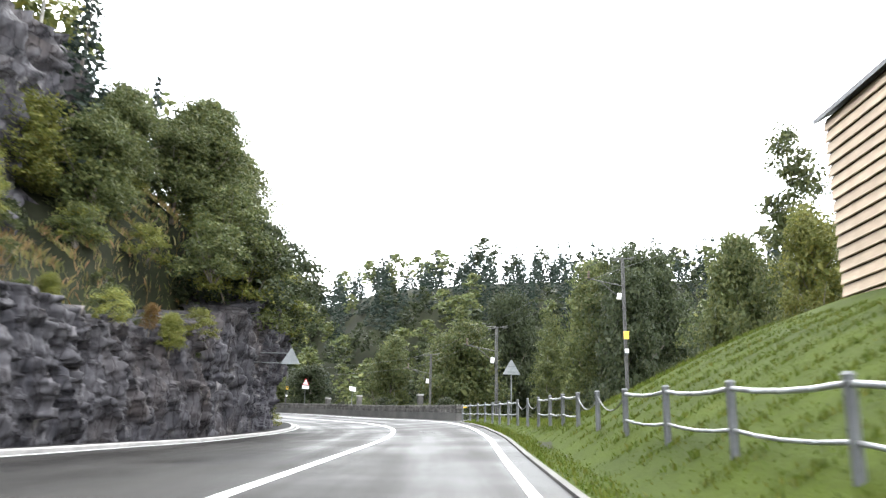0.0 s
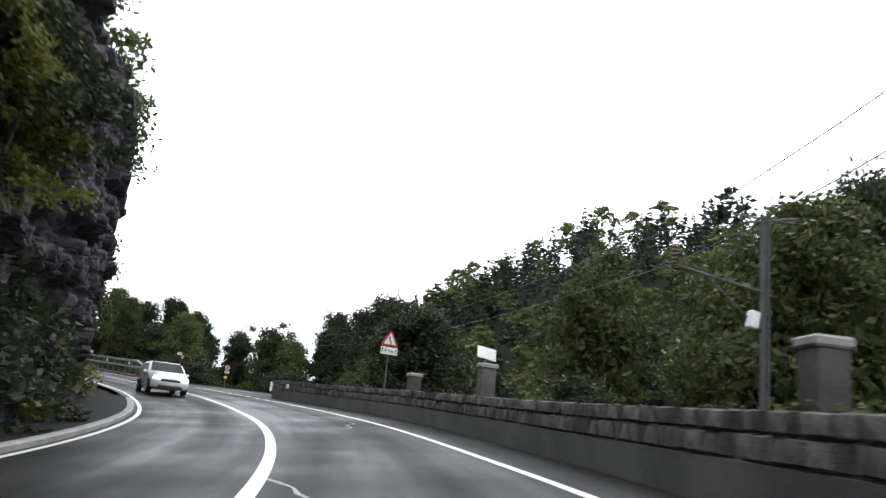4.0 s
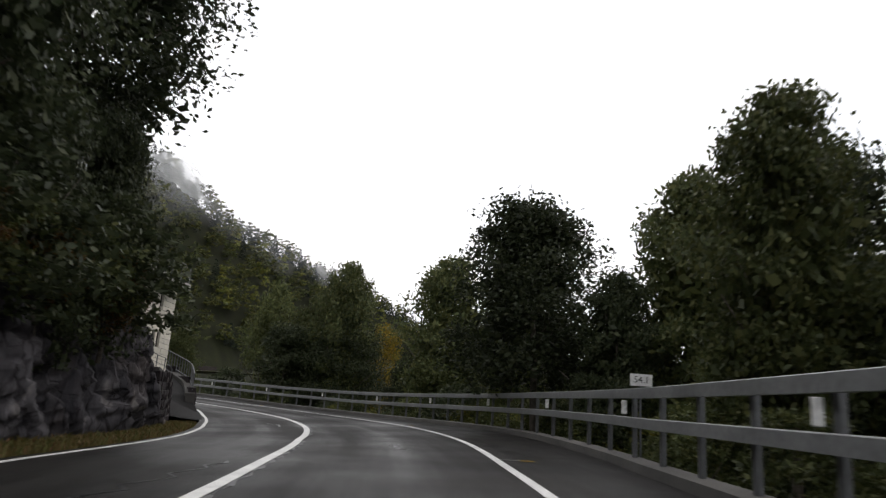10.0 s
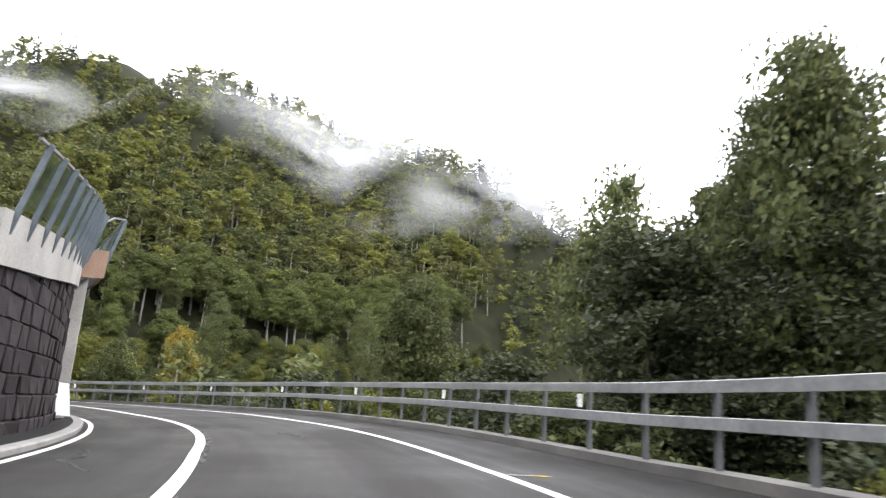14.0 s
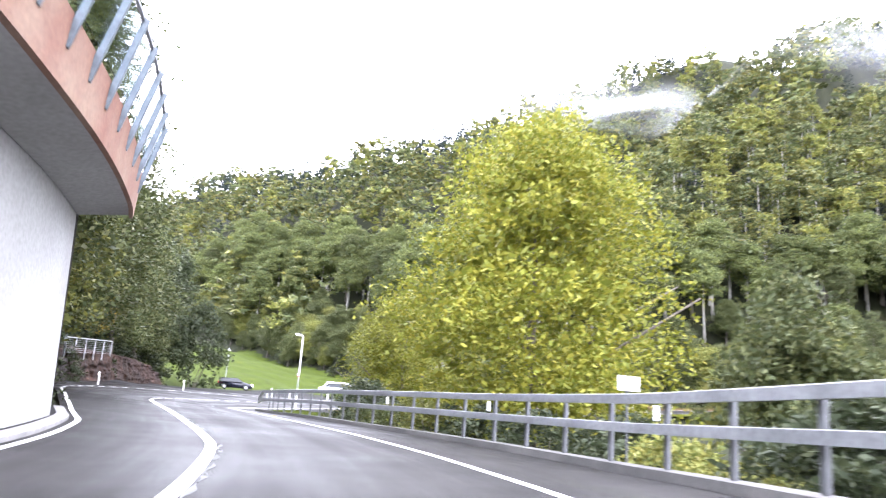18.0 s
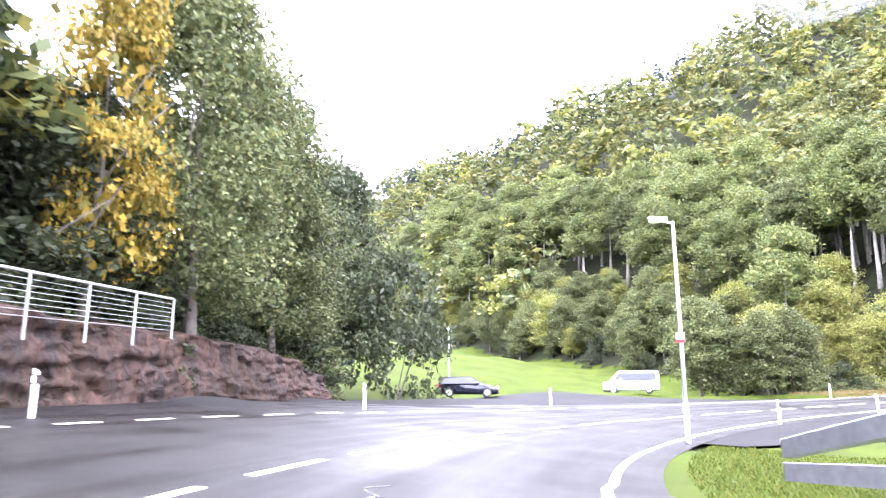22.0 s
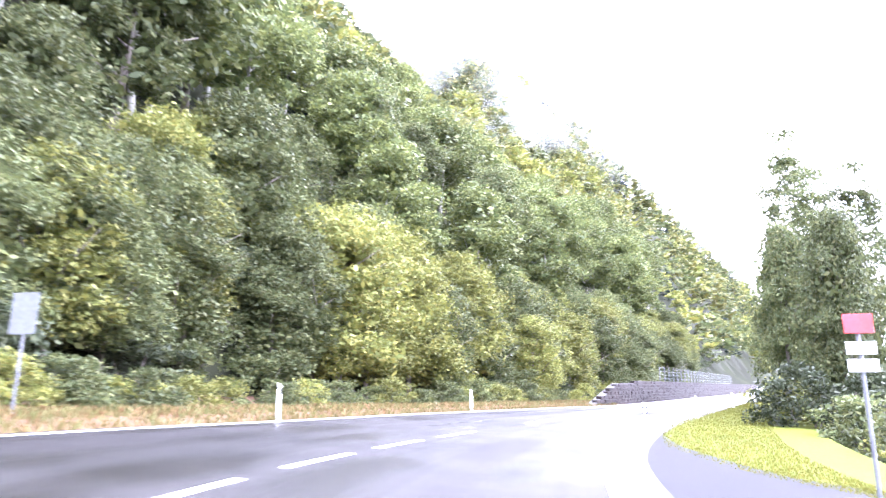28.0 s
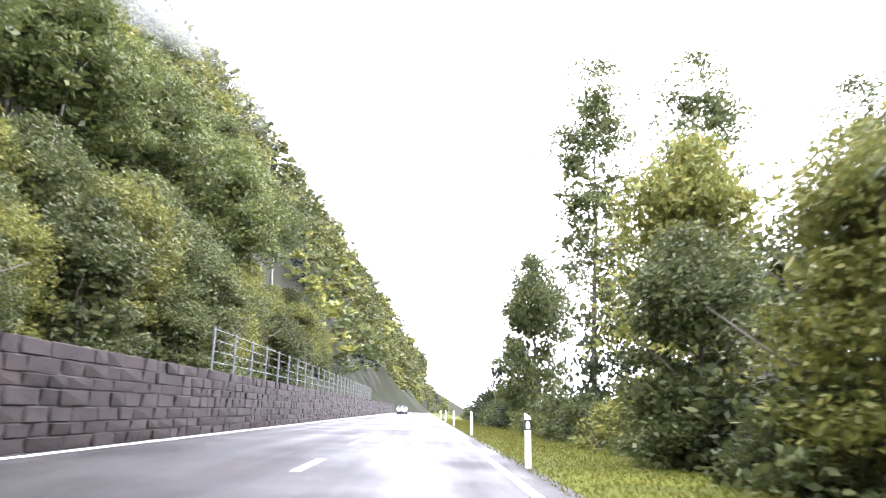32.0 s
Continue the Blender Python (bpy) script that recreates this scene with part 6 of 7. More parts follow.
plant("dark", 9.2, 99.6, 1.12, tall=1.90)
plant("green", 21.4, 56.1, 1.03, tall=1.90)
plant("birch", 15.3, 76.7, 1.09, tall=1.48)
plant("green", 1.0, 96.6, 1.03, tall=1.69)
plant("green2", -7.6, 100.2, 0.83, tall=1.87)
plant("dark2", -16.6, 94.5, 0.96, tall=0.88)
plant("dark", 8.9, 103.9, 1.08, tall=1.90)
plant("dark2", 16.8, 70.6, 1.11, tall=1.90)
plant("birch", 12.7, 88.0, 0.78, tall=1.90)
plant("green", -49.1, 119.8, 0.69, tall=1.31)
plant("birch", -43.6, 129.5, 0.97, tall=1.05)
plant("dark2", -38.5, 132.1, 0.93, tall=1.84)
plant("dark", -29.5, 124.8, 0.86, tall=1.90)
plant("green", -67.1, 132.9, 0.87, tall=1.49)
plant("dark2", -50.7, 125.5, 0.64, tall=1.84)
plant("birch", -51.3, 135.4, 0.84, tall=1.28)
plant("green", -59.6, 124.7, 0.57, tall=1.69)
plant("dark2", -60.6, 128.8, 0.74, tall=1.55)
plant("dark", -55.6, 128.1, 0.63, tall=1.90)
plant("dark", -73.1, 129.8, 0.80, tall=1.13)
plant("dark2", -118.2, 138.6, 1.10, tall=1.00)
plant("gold", -118.6, 148.4, 1.24, tall=1.90)
plant("green", -92.9, 139.3, 0.99, tall=1.43)
plant("green2", -90.3, 140.7, 0.61, tall=1.84)
plant("dark", -82.6, 139.3, 0.83, tall=1.15)
plant("green2", -86.1, 140.4, 0.78, tall=1.35)
plant("yellow", -88.4, 141.1, 0.52, tall=1.90)
plant("maple", -114.1, 143.2, 0.72, tall=0.98)
plant("green", -123.2, 143.6, 0.96, tall=1.90)
plant("dark2", -115.5, 141.0, 0.63, tall=1.83)
plant("green2", -126.7, 140.4, 1.05, tall=1.90)
plant("green", -126.7, 131.5, 0.57, tall=1.43)
plant("yellow_big", -164.9, 96.6, 1.11, tall=1.09)
plant("yellow", -166.4, 107.2, 0.73, tall=1.66)
plant("gold", -168.2, 112.7, 1.12, tall=1.90)
plant("green2", -160.7, 108.7, 0.81, tall=1.32)
plant("yellow_big", -181.4, 73.9, 0.82, tall=1.05)
plant("gold", -168.5, 45.0, 1.20, tall=2.20)
plant("dark", -160.8, 49.8, 0.91, tall=1.68)
plant("dark", -157.3, 53.7, 0.80, tall=1.45)
plant("dark2", -180.0, 29.7, 1.75, tall=1.21)
plant("dark2", -189.7, 22.5, 1.32, tall=1.39)
plant("bush2", -193.4, 24.3, 1.76, tall=1.90)
plant("dark2", -68.6, 129.6, 0.50, tall=1.45)
plant("green2", -78.9, 133.4, 0.55, tall=2.30)
plant("green2", -81.5, 135.6, 0.55, tall=2.00)
plant("yellow", -86.6, 140.9, 0.52, tall=2.40)
plant_at("maple_green", 20.35, -9.6, 0.80, 0.98)

plant("dark", -72.4, 113.0, 0.36, tall=2.30)
plant("dark2", -100.6, 140.6, 0.50, tall=1.53)
plant("dark2", -98.3, 140.2, 0.46, tall=1.71)
plant("green", -114.5, 142.5, 0.92, tall=2.03)
plant("green2", -117.2, 142.0, 0.63, tall=3.13)
plant("dark", -69.4, 111.6, 0.34, tall=2.20)

# ---------- grass blades and tufts: past counting, joined ----------
def blades(name, u0, u1, left, right, n, height, mat, label, lift, seed):
    r = np.random.default_rng(seed)
    us = r.uniform(u0, u1, n)
    ws = r.uniform(0, 1, n)
    ds = np.array([left(u) + (right(u) - left(u)) * w for u, w in zip(us, ws)])
    edge = np.array([left(u) if abs(left(u)) < abs(right(u)) else right(u) for u in us])
    ps, zs = cover_z(us, ds, edge, lift)
    base = np.array([(p.x, p.y, z) for p, z in zip(ps, zs)])
    a = r.uniform(0, 6.28, n)
    side = np.stack([np.cos(a), np.sin(a), 0 * a], 1) * 0.012
    tip = np.stack([r.normal(0, 0.35, n), r.normal(0, 0.35, n), np.ones(n)], 1) * (height * r.uniform(0.45, 1.3, n))[:, None]
    mid = tip * np.array([0.35, 0.35, 0.6])
    v = np.stack([base - side * 1.5 - (0, 0, 0.02), base + side * 1.5 - (0, 0, 0.02), base + mid + side, base + tip], 1).reshape(-1, 3)
    ob = new(name, mesh_np(name, v, np.arange(4 * n).reshape(-1, 4), mat))
    return tagged(ob, label, "grass", kind="stuff")


blades("grass", -0.3, 3.6, lambda u: road_right(u) + 0.2, lambda u: 9.0, 70000, 0.08, BLADE, "short green lawn grass blades", 0.3, 41)
blades("grass", 28.8, 38, tab((28.75, 5.6), (29, 3.9), (29.4, 2.5), (30, 1.9), (48, 2.0)), lambda u: 5.6, 60000, 0.05, BLADE_MOWN, "green verge grass blades", 0.05, 42)
blades("dry_grass", 8.0, 12.7, lambda u: -8.2, lambda u: along(LEFT, u) - 0.3, 26000, 0.16, BLADE_DRY, "reddish dry grass tufts below the rock", 0.05, 43)
blades("dry_grass", 27.2, 32.2, lambda u: -13.5, lambda u: along(LEFT, u) - 0.3, 40000, 0.2, BLADE_DRY, "dry grass tufts on bare earth", 0.4, 44)
blades("grass", 22.4, 24.2, tab((22.3, 4.6), (22.7, 3.4), (23, 2.9), (24.3, 2.8)), tab((22.3, 9), (24.3, 12)), 30000, 0.07, BLADE, "green grass at the junction corner", 0.05, 45)
blades("dry_grass", -1.0, 2.7, lambda u: along(LEFT, u) - 6.5, lambda u: along(LEFT, u) - 3.2, 9000, 0.3, BLADE_DRY, "dry grass on top of the cliff", 0.1, 46)

# ---------- mist hanging on the mountain ----------
MIST = bpy.data.materials.new("mist")
MIST.use_nodes = True
n, l = MIST.node_tree.nodes, MIST.node_tree.links
n.clear()
m_out, m_mix, m_tr, m_df = n.new("ShaderNodeOutputMaterial"), n.new("ShaderNodeMixShader"), n.new("ShaderNodeBsdfTransparent"), n.new("ShaderNodeBsdfTranslucent")
m_d2, m_m2 = n.new("ShaderNodeBsdfDiffuse"), n.new("ShaderNodeMixShader")
m_df.inputs[0].default_value = m_d2.inputs[0].default_value = (0.86, 0.88, 0.9, 1)
m_co, m_ns, m_ramp, m_gr, m_mul = n.new("ShaderNodeTexCoord"), n.new("ShaderNodeTexNoise"), n.new("ShaderNodeMapRange"), n.new("ShaderNodeTexGradient"), n.new("ShaderNodeMath")
m_map, m_map2 = n.new("ShaderNodeMapping"), n.new("ShaderNodeMapping")
m_gr.gradient_type = "SPHERICAL"
m_map.inputs["Location"].default_value, m_map.inputs["Scale"].default_value = (-1, -1, 0), (2, 2, 0)
m_map2.inputs["Scale"].default_value = (0.02, 0.02, 0.045)
m_ns.inputs["Scale"].default_value, m_ns.inputs["Detail"].default_value = 1.0, 6.0
m_ramp.inputs["From Min"].default_value, m_ramp.inputs["From Max"].default_value = 0.30, 0.70
m_mul.operation = "MULTIPLY"
m_thin = n.new("ShaderNodeMath")
m_thin.operation, m_thin.inputs[1].default_value = "MULTIPLY", 0.62
l.new(m_co.outputs["UV"], m_map.inputs[0]), l.new(m_map.outputs[0], m_gr.inputs[0])
l.new(m_co.outputs["Object"], m_map2.inputs[0]), l.new(m_map2.outputs[0], m_ns.inputs["Vector"]), l.new(m_ns.outputs["Fac"], m_ramp.inputs["Value"])
l.new(m_ramp.outputs[0], m_mul.inputs[0]), l.new(m_gr.outputs["Fac"], m_mul.inputs[1])
l.new(m_mul.outputs[0], m_thin.inputs[0]), l.new(m_thin.outputs[0], m_mix.inputs[0]), l.new(m_tr.outputs[0], m_mix.inputs[1]), l.new(m_df.outputs[0], m_m2.inputs[1]), l.new(m_d2.outputs[0], m_m2.inputs[2]), l.new(m_m2.outputs[0], m_mix.inputs[2])
l.new(m_mix.outputs[0], m_out.inputs[0])


def mist(y0, y1, out, z0, z1, name="mist"):
    """A sheet of mist that follows the slope, out metres behind its foot."""
    vs, fs, uv = [], [], []
    for a in range(25):
        for b in range(7):
            y = y0 + (y1 - y0) * a / 24
            x = float(np.interp(y, FOOT_Y, FOOT_X)) - out - 22 * b / 6 + 4 * math.sin(a * 0.7)
            vs.append((x, y, z0 + (z1 - z0) * b / 6 + 3 * math.sin(a * 0.9 + out)))
            uv.append((a / 24, b / 6))
    for a in range(24):
        for b in range(6):
            k = a * 7 + b
            fs.append((k, k + 7, k + 8, k + 1))
    me = mesh_np(name, vs, fs, MIST, True)
    lay_uv = me.uv_layers.new(name="UVMap")
    for lp in me.loops:
        lay_uv.data[lp.index].uv = uv[lp.vertex_index]
    return tagged(new(name, me), "pale drifting mist on the wooded ridge", "mist", kind="structure")


for y0, y1, out, z0, z1 in ((30, 240, 100, 75, 125), (150, 330, 75, 60, 105), (230, 420, 60, 50, 90)):
    mist(y0, y1, out, z0, z1)


def slope_mist(y0, y1, o0, o1, lift):
    """A thin sheet of mist over the treetops of the slope."""
    ob = mist(y0, y1, o0, 0, 1)
    vs = ob.data.vertices
    xs, ys = [], []
    for k in range(len(vs)):
        a, b = divmod(k, 7)
        y = y0 + (y1 - y0) * a / 24
        xs.append(float(np.interp(y, FOOT_Y, FOOT_X)) - o0 - (o1 - o0) * b / 6)
        ys.append(y)
    for v, x, y, g in zip(vs, xs, ys, ground(xs, ys)):
        v.co = (x, y, g + lift + 3 * math.sin(y * 0.11 + o0))


for y0, y1, o0, o1, lift in ((40, 210, 85, 180, 17), (60, 190, 74, 150, 21), (110, 320, 40, 84, 17), (130, 300, 48, 90, 21), (-80, 45, 95, 160, 18), (240, 460, 30, 62, 17)):
    slope_mist(y0, y1, o0, o1, lift)

# ---------- rails, posts and signs ----------
def mesh_of(name, bm, mat):
    me = bpy.data.meshes.new(name)
    bm.to_mesh(me)
    bm.free()
    me.materials.append(mat)
    return me


guard = empty("guard_rail", None, "grey steel guard rail with two box beams", "guard rail")


def beam_profile(c, lift):
    def f(u):
        dip = float(by_station(u, (9.4, -0.55), (9.68, 0), (22.35, 0), (22.7, -0.55)) if lift > 0.9 else by_station(u, (9.0, -0.9), (9.32, 0), (22.35, 0), (22.7, -0.2)))
        d = along(RAIL, u) + (0.25 if u > 22.4 else 0) * (u - 22.4) / 0.3
        return [(d + x, lift + dip + z) for x, z in ((-0.06, -0.09), (-0.06, 0.08), (-0.05, 0.09), (0.05, 0.09), (0.06, 0.08), (0.06, -0.09))]
    return f


part("upper_beam", sweep(span(9.42, 22.66, 0.05), beam_profile(0, 1.36)), STEEL, guard)
part("lower_beam", sweep(span(9.02, 22.66, 0.05), beam_profile(0, 0.83)), STEEL, guard)
bm = bmesh.new()
box(bm, 0.08, 0.12, 1.7, pose(0, 0, 0.6), 0.008)
rail_post = mesh_of("post", bm, STEEL_GREY)
bm = bmesh.new()
box(bm, 0.1, 0.05, 0.26, Matrix(), 0.01)
rail_mark = mesh_of("reflector", bm, WHITE)
u, k = 9.7, 0
while u < 22.3:
    post = piece("post", rail_post, on_road(u, along(RAIL, u) + 0.12), guard)
    if k % 4 == 1:
        piece("reflector", rail_mark, on_road(u, along(RAIL, u) - 0.09, 1.1), guard)
    u += 2.0 / ((P(u + 0.05, 3) - P(u - 0.05, 3)).length / 0.1)
    k += 1

lawn_fence = empty("pipe_fence", None, "grey pipe fence with two rails beside the lawn", "fence")
FEN = tab((-6, 3.35), (2.6, 3.4), (3.6, 3.9))
fence_h = tab((-6, 0.45), (0.5, 0.45), (1.5, 0.38), (2.6, 0.18), (3.6, 0.08))
bm = bmesh.new()
tube(bm, (0, 0, -0.4), (0, 0, 0.95), 0.055, seg=10)
tube(bm, (0, 0, 0.95), (0, 0, 0.98), 0.065, 0.04, 10)
fence_post = mesh_of("post", bm, STEEL_GREY)
us_f = [0.958 + 0.184 * k for k in range(-8, 15)]
for u in us_f:
    piece("post", fence_post, on_road(u, FEN(u), fence_h(u)), lawn_fence)
for a, b in zip(us_f, us_f[1:]):
    if 0.95 < a < 1.3 or 1.87 < a < 2.2:
        continue
    for h, r in ((0.88, 0.032), (0.4, 0.025)):
        bm = bmesh.new()
        pts = [P(a + (b - a) * k / 4, FEN(a) + (FEN(b) - FEN(a)) * k / 4, fence_h(a) + (fence_h(b) - fence_h(a)) * k / 4 + h - (0.05 * (1 - (k / 2 - 1) ** 2) if h < 0.9 else 0)) for k in range(5)]
        for p, q in zip(pts, pts[1:]):
            tube(bm, p, q, r, seg=7)
        part("rail", bm, STEEL, lawn_fence, smooth_it=True)
for a, b in ((us_f[8], us_f[9]), (us_f[9], us_f[10]), (us_f[13], us_f[14]), (us_f[14], us_f[15])):
    bm = bmesh.new()
    for k in range(8):
        f = lambda w: P(a + (b - a) * w, FEN(a), fence_h(a) + 0.85 - 0.3 * (1 - (2 * w - 1) ** 2))
        tube(bm, f(k / 8), f((k + 1) / 8), 0.015, seg=5)
    part("chain", bm, STEEL_GREY, lawn_fence, "sagging chain between posts")

tube_fence = empty("tube_fence", None, "short white tube fence with mesh above the rock bank", "fence")
fa, fb = P(22.95, -12.2, 2.0), P(23.9, -15.2, 2.4)
for k in range(6):
    p = fa.lerp(fb, k / 5)
    bm = bmesh.new()
    tube(bm, p - Vector((0, 0, 0.5)), p + Vector((0, 0, 1.25)), 0.04, seg=8)
    part("post", bm, STEEL_PALE, tube_fence)
bm = bmesh.new()
tube(bm, fa + Vector((0, 0, 1.25)), fb + Vector((0, 0, 1.25)), 0.04, seg=8)
part("top_rail", bm, STEEL_PALE, tube_fence)
for k in range(7):
    bm = bmesh.new()
    tube(bm, fa + Vector((0, 0, 0.1 + k * 0.16)), fb + Vector((0, 0, 0.1 + k * 0.16)), 0.008, seg=4)
    part("wire", bm, STEEL_PALE, tube_fence)

up_fence = empty("wire_fence", None, "wire mesh fence with grey posts on the long wall", "fence")
bm = bmesh.new()
tube(bm, (0, 0, -0.3), (0, 0, 1.8), 0.04, seg=7)
up_post = mesh_of("post", bm, STEEL_GREY)
for k in range(28):
    u = 33.75 + k * 0.2
    piece("post", up_post, on_road(u, UP_FACE(u) - 0.5, up_top(u)), up_fence)
for h in (0.1, 0.5, 0.9, 1.3, 1.7):
    part("wire", sweep(span(33.75, 39.2, 0.1), lambda u: [(UP_FACE(u) - 0.5 + x, up_top(u) + h + z) for x, z in ((-0.008, 0), (0.008, 0), (0, 0.014))]), STEEL_GREY, up_fence)


def delineator(u, d, label="white roadside delineator post with black band"):
    ob = empty("delineator", on_road(u, d, 0), label, "delineator", "delineators")
    bm = bmesh.new()
    prism(bm, ((-0.06, -0.4), (0.06, -0.4), (0.06, 0.98), (-0.06, 1.06)), 0.1)
    bmesh.ops.bevel(bm, geom=list(bm.edges), offset=0.012, segments=1, affect="EDGES")
    part("post", bm, WHITE, ob)
    bm = bmesh.new()
    box(bm, 0.126, 0.106, 0.2, pose(0, 0, 0.82), 0.004)
    band = part("band", bm, BLACK, ob)
    bm = bmesh.new()
    # no lamp here: the reflector's brightness is put in as emission
    box(bm, 0.05, 0.112, 0.12, pose(0, 0, 0.82), 0.004)
    part("reflector", bm, GLOW_LENS, band)
    return ob


marks = [(23.2, -10.6), (24.35, -11), (25.4, -10.6), (26.2, -9.4), (27.15, -8.7), (28.3, -8.5), (29.4, -8.45), (30.45, -8.25),
         (8.85, 3.2), (25.25, 2.35), (26.2, 2.6), (27.85, 2.05), (29.5, 1.95), (30.7, 2.1), (31.9, 2.2), (32.95, 2.05), (34.2, 2.15), (35.5, 2.15), (36.8, 2.15), (38.2, 2.15)]
first = delineator(*marks[0])
for u, d in marks[1:]:
    ob = copy_thing(first, on_road(u, d, 0))


def sign_post(name, u, d, h, label, category="sign", ground_h=-0.4, r=0.03, turn=0.0):
    """A sign's empty at its foot with its pole; parts are placed in its own frame, x right, y away, z up."""
    ob = empty(name, on_road(u, d, 0, turn), label, category)
    bm = bmesh.new()
    tube(bm, (0, 0.04, ground_h), (0, 0.04, h), r, seg=10)
    part("pole", bm, STEEL_GREY, ob)
    return ob


def plate(parent, w, h, z, mat, name="plate", x=0.0, y=0.0, label="", r=0.02, thick=0.012):
    bm = bmesh.new()
    box(bm, w, thick, h, pose(x, y, z), 0.003)
    return part(name, bm, mat, parent, label)


def triangle(parent, side, z, mat, y=0.0, name="plate", label="", thick=0.012, point=1):
    h = side * 0.866
    bm = bmesh.new()
    c = 0.05 * side
    prism(bm, [(x, z + point * zz) for x, zz in ((-side / 2 + c, -h / 3), (side / 2 - c, -h / 3), (side / 2 - c / 2, -h / 3 + c * 0.87), (c / 2, h * 2 / 3 - c * 0.87), (-c / 2, h * 2 / 3 - c * 0.87), (-side / 2 + c / 2, -h / 3 + c * 0.87))], thick, Matrix.Translation((0, y, 0)))
    return part(name, bm, mat, parent, label)


def lettering(parent, text, size, x, z, y, mat=BLACK):
    cu = bpy.data.curves.new("lettering", "FONT")
    cu.body, cu.size, cu.align_x, cu.align_y, cu.extrude = text, size, "CENTER", "CENTER", 0.002
    tmp = new("lettering", cu)
    me = bpy.data.meshes.new_from_object(tmp)
    bpy.data.objects.remove(tmp)
    me.materials.clear()
    me.materials.append(mat)
    ob = new("lettering", me)
    ob.parent = parent
    ob.matrix_basis = pose(x, y, z, 90)
    return ob


# bend warning sign at the parapet
bend = sign_post("bend_sign", 6.7, 5.5, 3.5, "red-edged triangular double bend sign with a 4 km plate", "road sign", -2.5, 0.035)
red = triangle(bend, 0.9, 3.30, RED, -0.02)
triangle(red, 0.64, 3.30, WHITE, -0.032, "field", "white inner field")
bm = bmesh.new()
for a, b in (((0.04, 3.12), (0.04, 3.25)), ((0.04, 3.25), (-0.045, 3.31)), ((-0.045, 3.31), (-0.045, 3.42))):
    tube(bm, (a[0], -0.042, a[1]), (b[0], -0.042, b[1]), 0.026, seg=6)
prism(bm, ((-0.105, 3.41), (0.015, 3.41), (-0.045, 3.51)), 0.01, Matrix.Translation((0, -0.042, 0)))
part("arrow", bm, BLACK, bend)
dist = plate(bend, 0.86, 0.36, 2.80, WHITE, "distance_plate", 0, -0.02, "white plate under the triangle")
lettering(dist, "4 km", 0.25, 0, 2.80, -0.03)
for x in (-0.35, 0.35):
    bm = bmesh.new()
    tube(bm, (x, -0.03, 2.68), (x, -0.03, 2.85), 0.014, seg=5)
    prism(bm, ((x - 0.045, 2.83), (x + 0.045, 2.83), (x, 2.93)), 0.008, Matrix.Translation((0, -0.03, 0)))
    part("arrow", bm, BLACK, dist)
# grey back of a triangular sign by the lawn
back1 = sign_post("warning_sign", 2.95, 4.95, 3.3, "grey back of a triangular road sign on a pole", "road sign", -0.6, 0.035)
triangle(back1, 1.0, 2.85, SIGN_BACK, 0.0)
for z in (2.7, 3.0):
    plate(back1, 0.4, 0.04, z, STEEL_GREY, "bracket", 0, -0.02)
# sign fixed to the cliff on a bracket
cliff_sign = empty("warning_sign", on_road(2.85, -6.9, 0), "blue grey triangular sign back on a cliff bracket", "road sign")
triangle(cliff_sign, 1.0, 3.75, SIGN_BACK, 0.0)
bm = bmesh.new()
tube(bm, (-1.9, 0.05, 3.5), (0.2, 0.05, 3.5), 0.03, seg=8)
tube(bm, (-1.9, 0.05, 4.0), (0.1, 0.05, 4.0), 0.03, seg=8)
part("bracket", bm, STEEL_GREY, cliff_sign)
# boards and small signs
info = sign_post("info_board", 6.0, 6.1, 2.2, "white tilted notice board behind the parapet", "sign", -3)
bm = bmesh.new()
box(bm, 0.75, 0.03, 0.5, pose(0, -0.02, 2.45, -25, 8, 0), 0.005)
part("board", bm, WHITE, info)
notice = sign_post("notice_board", 8.15, 6.9, 0.75, "white notice board on a low post", "sign", -2)
plate(notice, 1.0, 0.62, 0.5, WHITE, "board", 0, -0.02)
for z in (0.4, 0.52, 0.64):
    plate(notice, 0.7, 0.03, z, BLACK, "lettering_bar", 0, -0.03)
noveh = sign_post("prohibition_sign", 9.12, 7.9, 1.85, "round red-edged vehicle prohibition sign with plates", "road sign", -2.5)
bm = bmesh.new()
tube(bm, (0, -0.01, 1.6), (0, -0.025, 1.6), 0.23, seg=28)
disc = part("plate", bm, RED, noveh)
bm = bmesh.new()
tube(bm, (0, -0.02, 1.6), (0, -0.034, 1.6), 0.17, seg=28)
part("field", bm, WHITE, disc)
bm = bmesh.new()
box(bm, 0.2, 0.01, 0.08, pose(0, -0.042, 1.55), 0.01)
box(bm, 0.14, 0.01, 0.06, pose(0, -0.042, 1.62), 0.01)
box(bm, 0.22, 0.01, 0.035, pose(0, -0.042, 1.7), 0.01)
part("pictogram", bm, BLACK, disc)
plate(noveh, 0.38, 0.2, 1.24, WHITE, "text_plate", 0, -0.02)
for z in (1.2, 1.28):
    plate(noveh, 0.3, 0.03, z, BLACK, "lettering_bar", 0, -0.03)
plate(noveh, 0.24, 0.18, 0.8, YELLOW, "text_plate", -0.05, -0.02, "small yellow plate")
hike = sign_post("footpath_sign", 9.15, 4.05, 2.45, "footpath signpost with white arrow and yellow plates", "signpost", -0.8, 0.035)
bm = bmesh.new()
prism(bm, ((-0.42, 2.3), (-0.34, 2.2), (0.0, 2.2), (0.0, 2.4), (-0.34, 2.4)), 0.015, Matrix.Translation((0, -0.02, 0)))
part("arrow_plate", bm, WHITE, hike)
plate(hike, 0.26, 0.05, 2.3, BLACK, "lettering_bar", -0.17, -0.032)
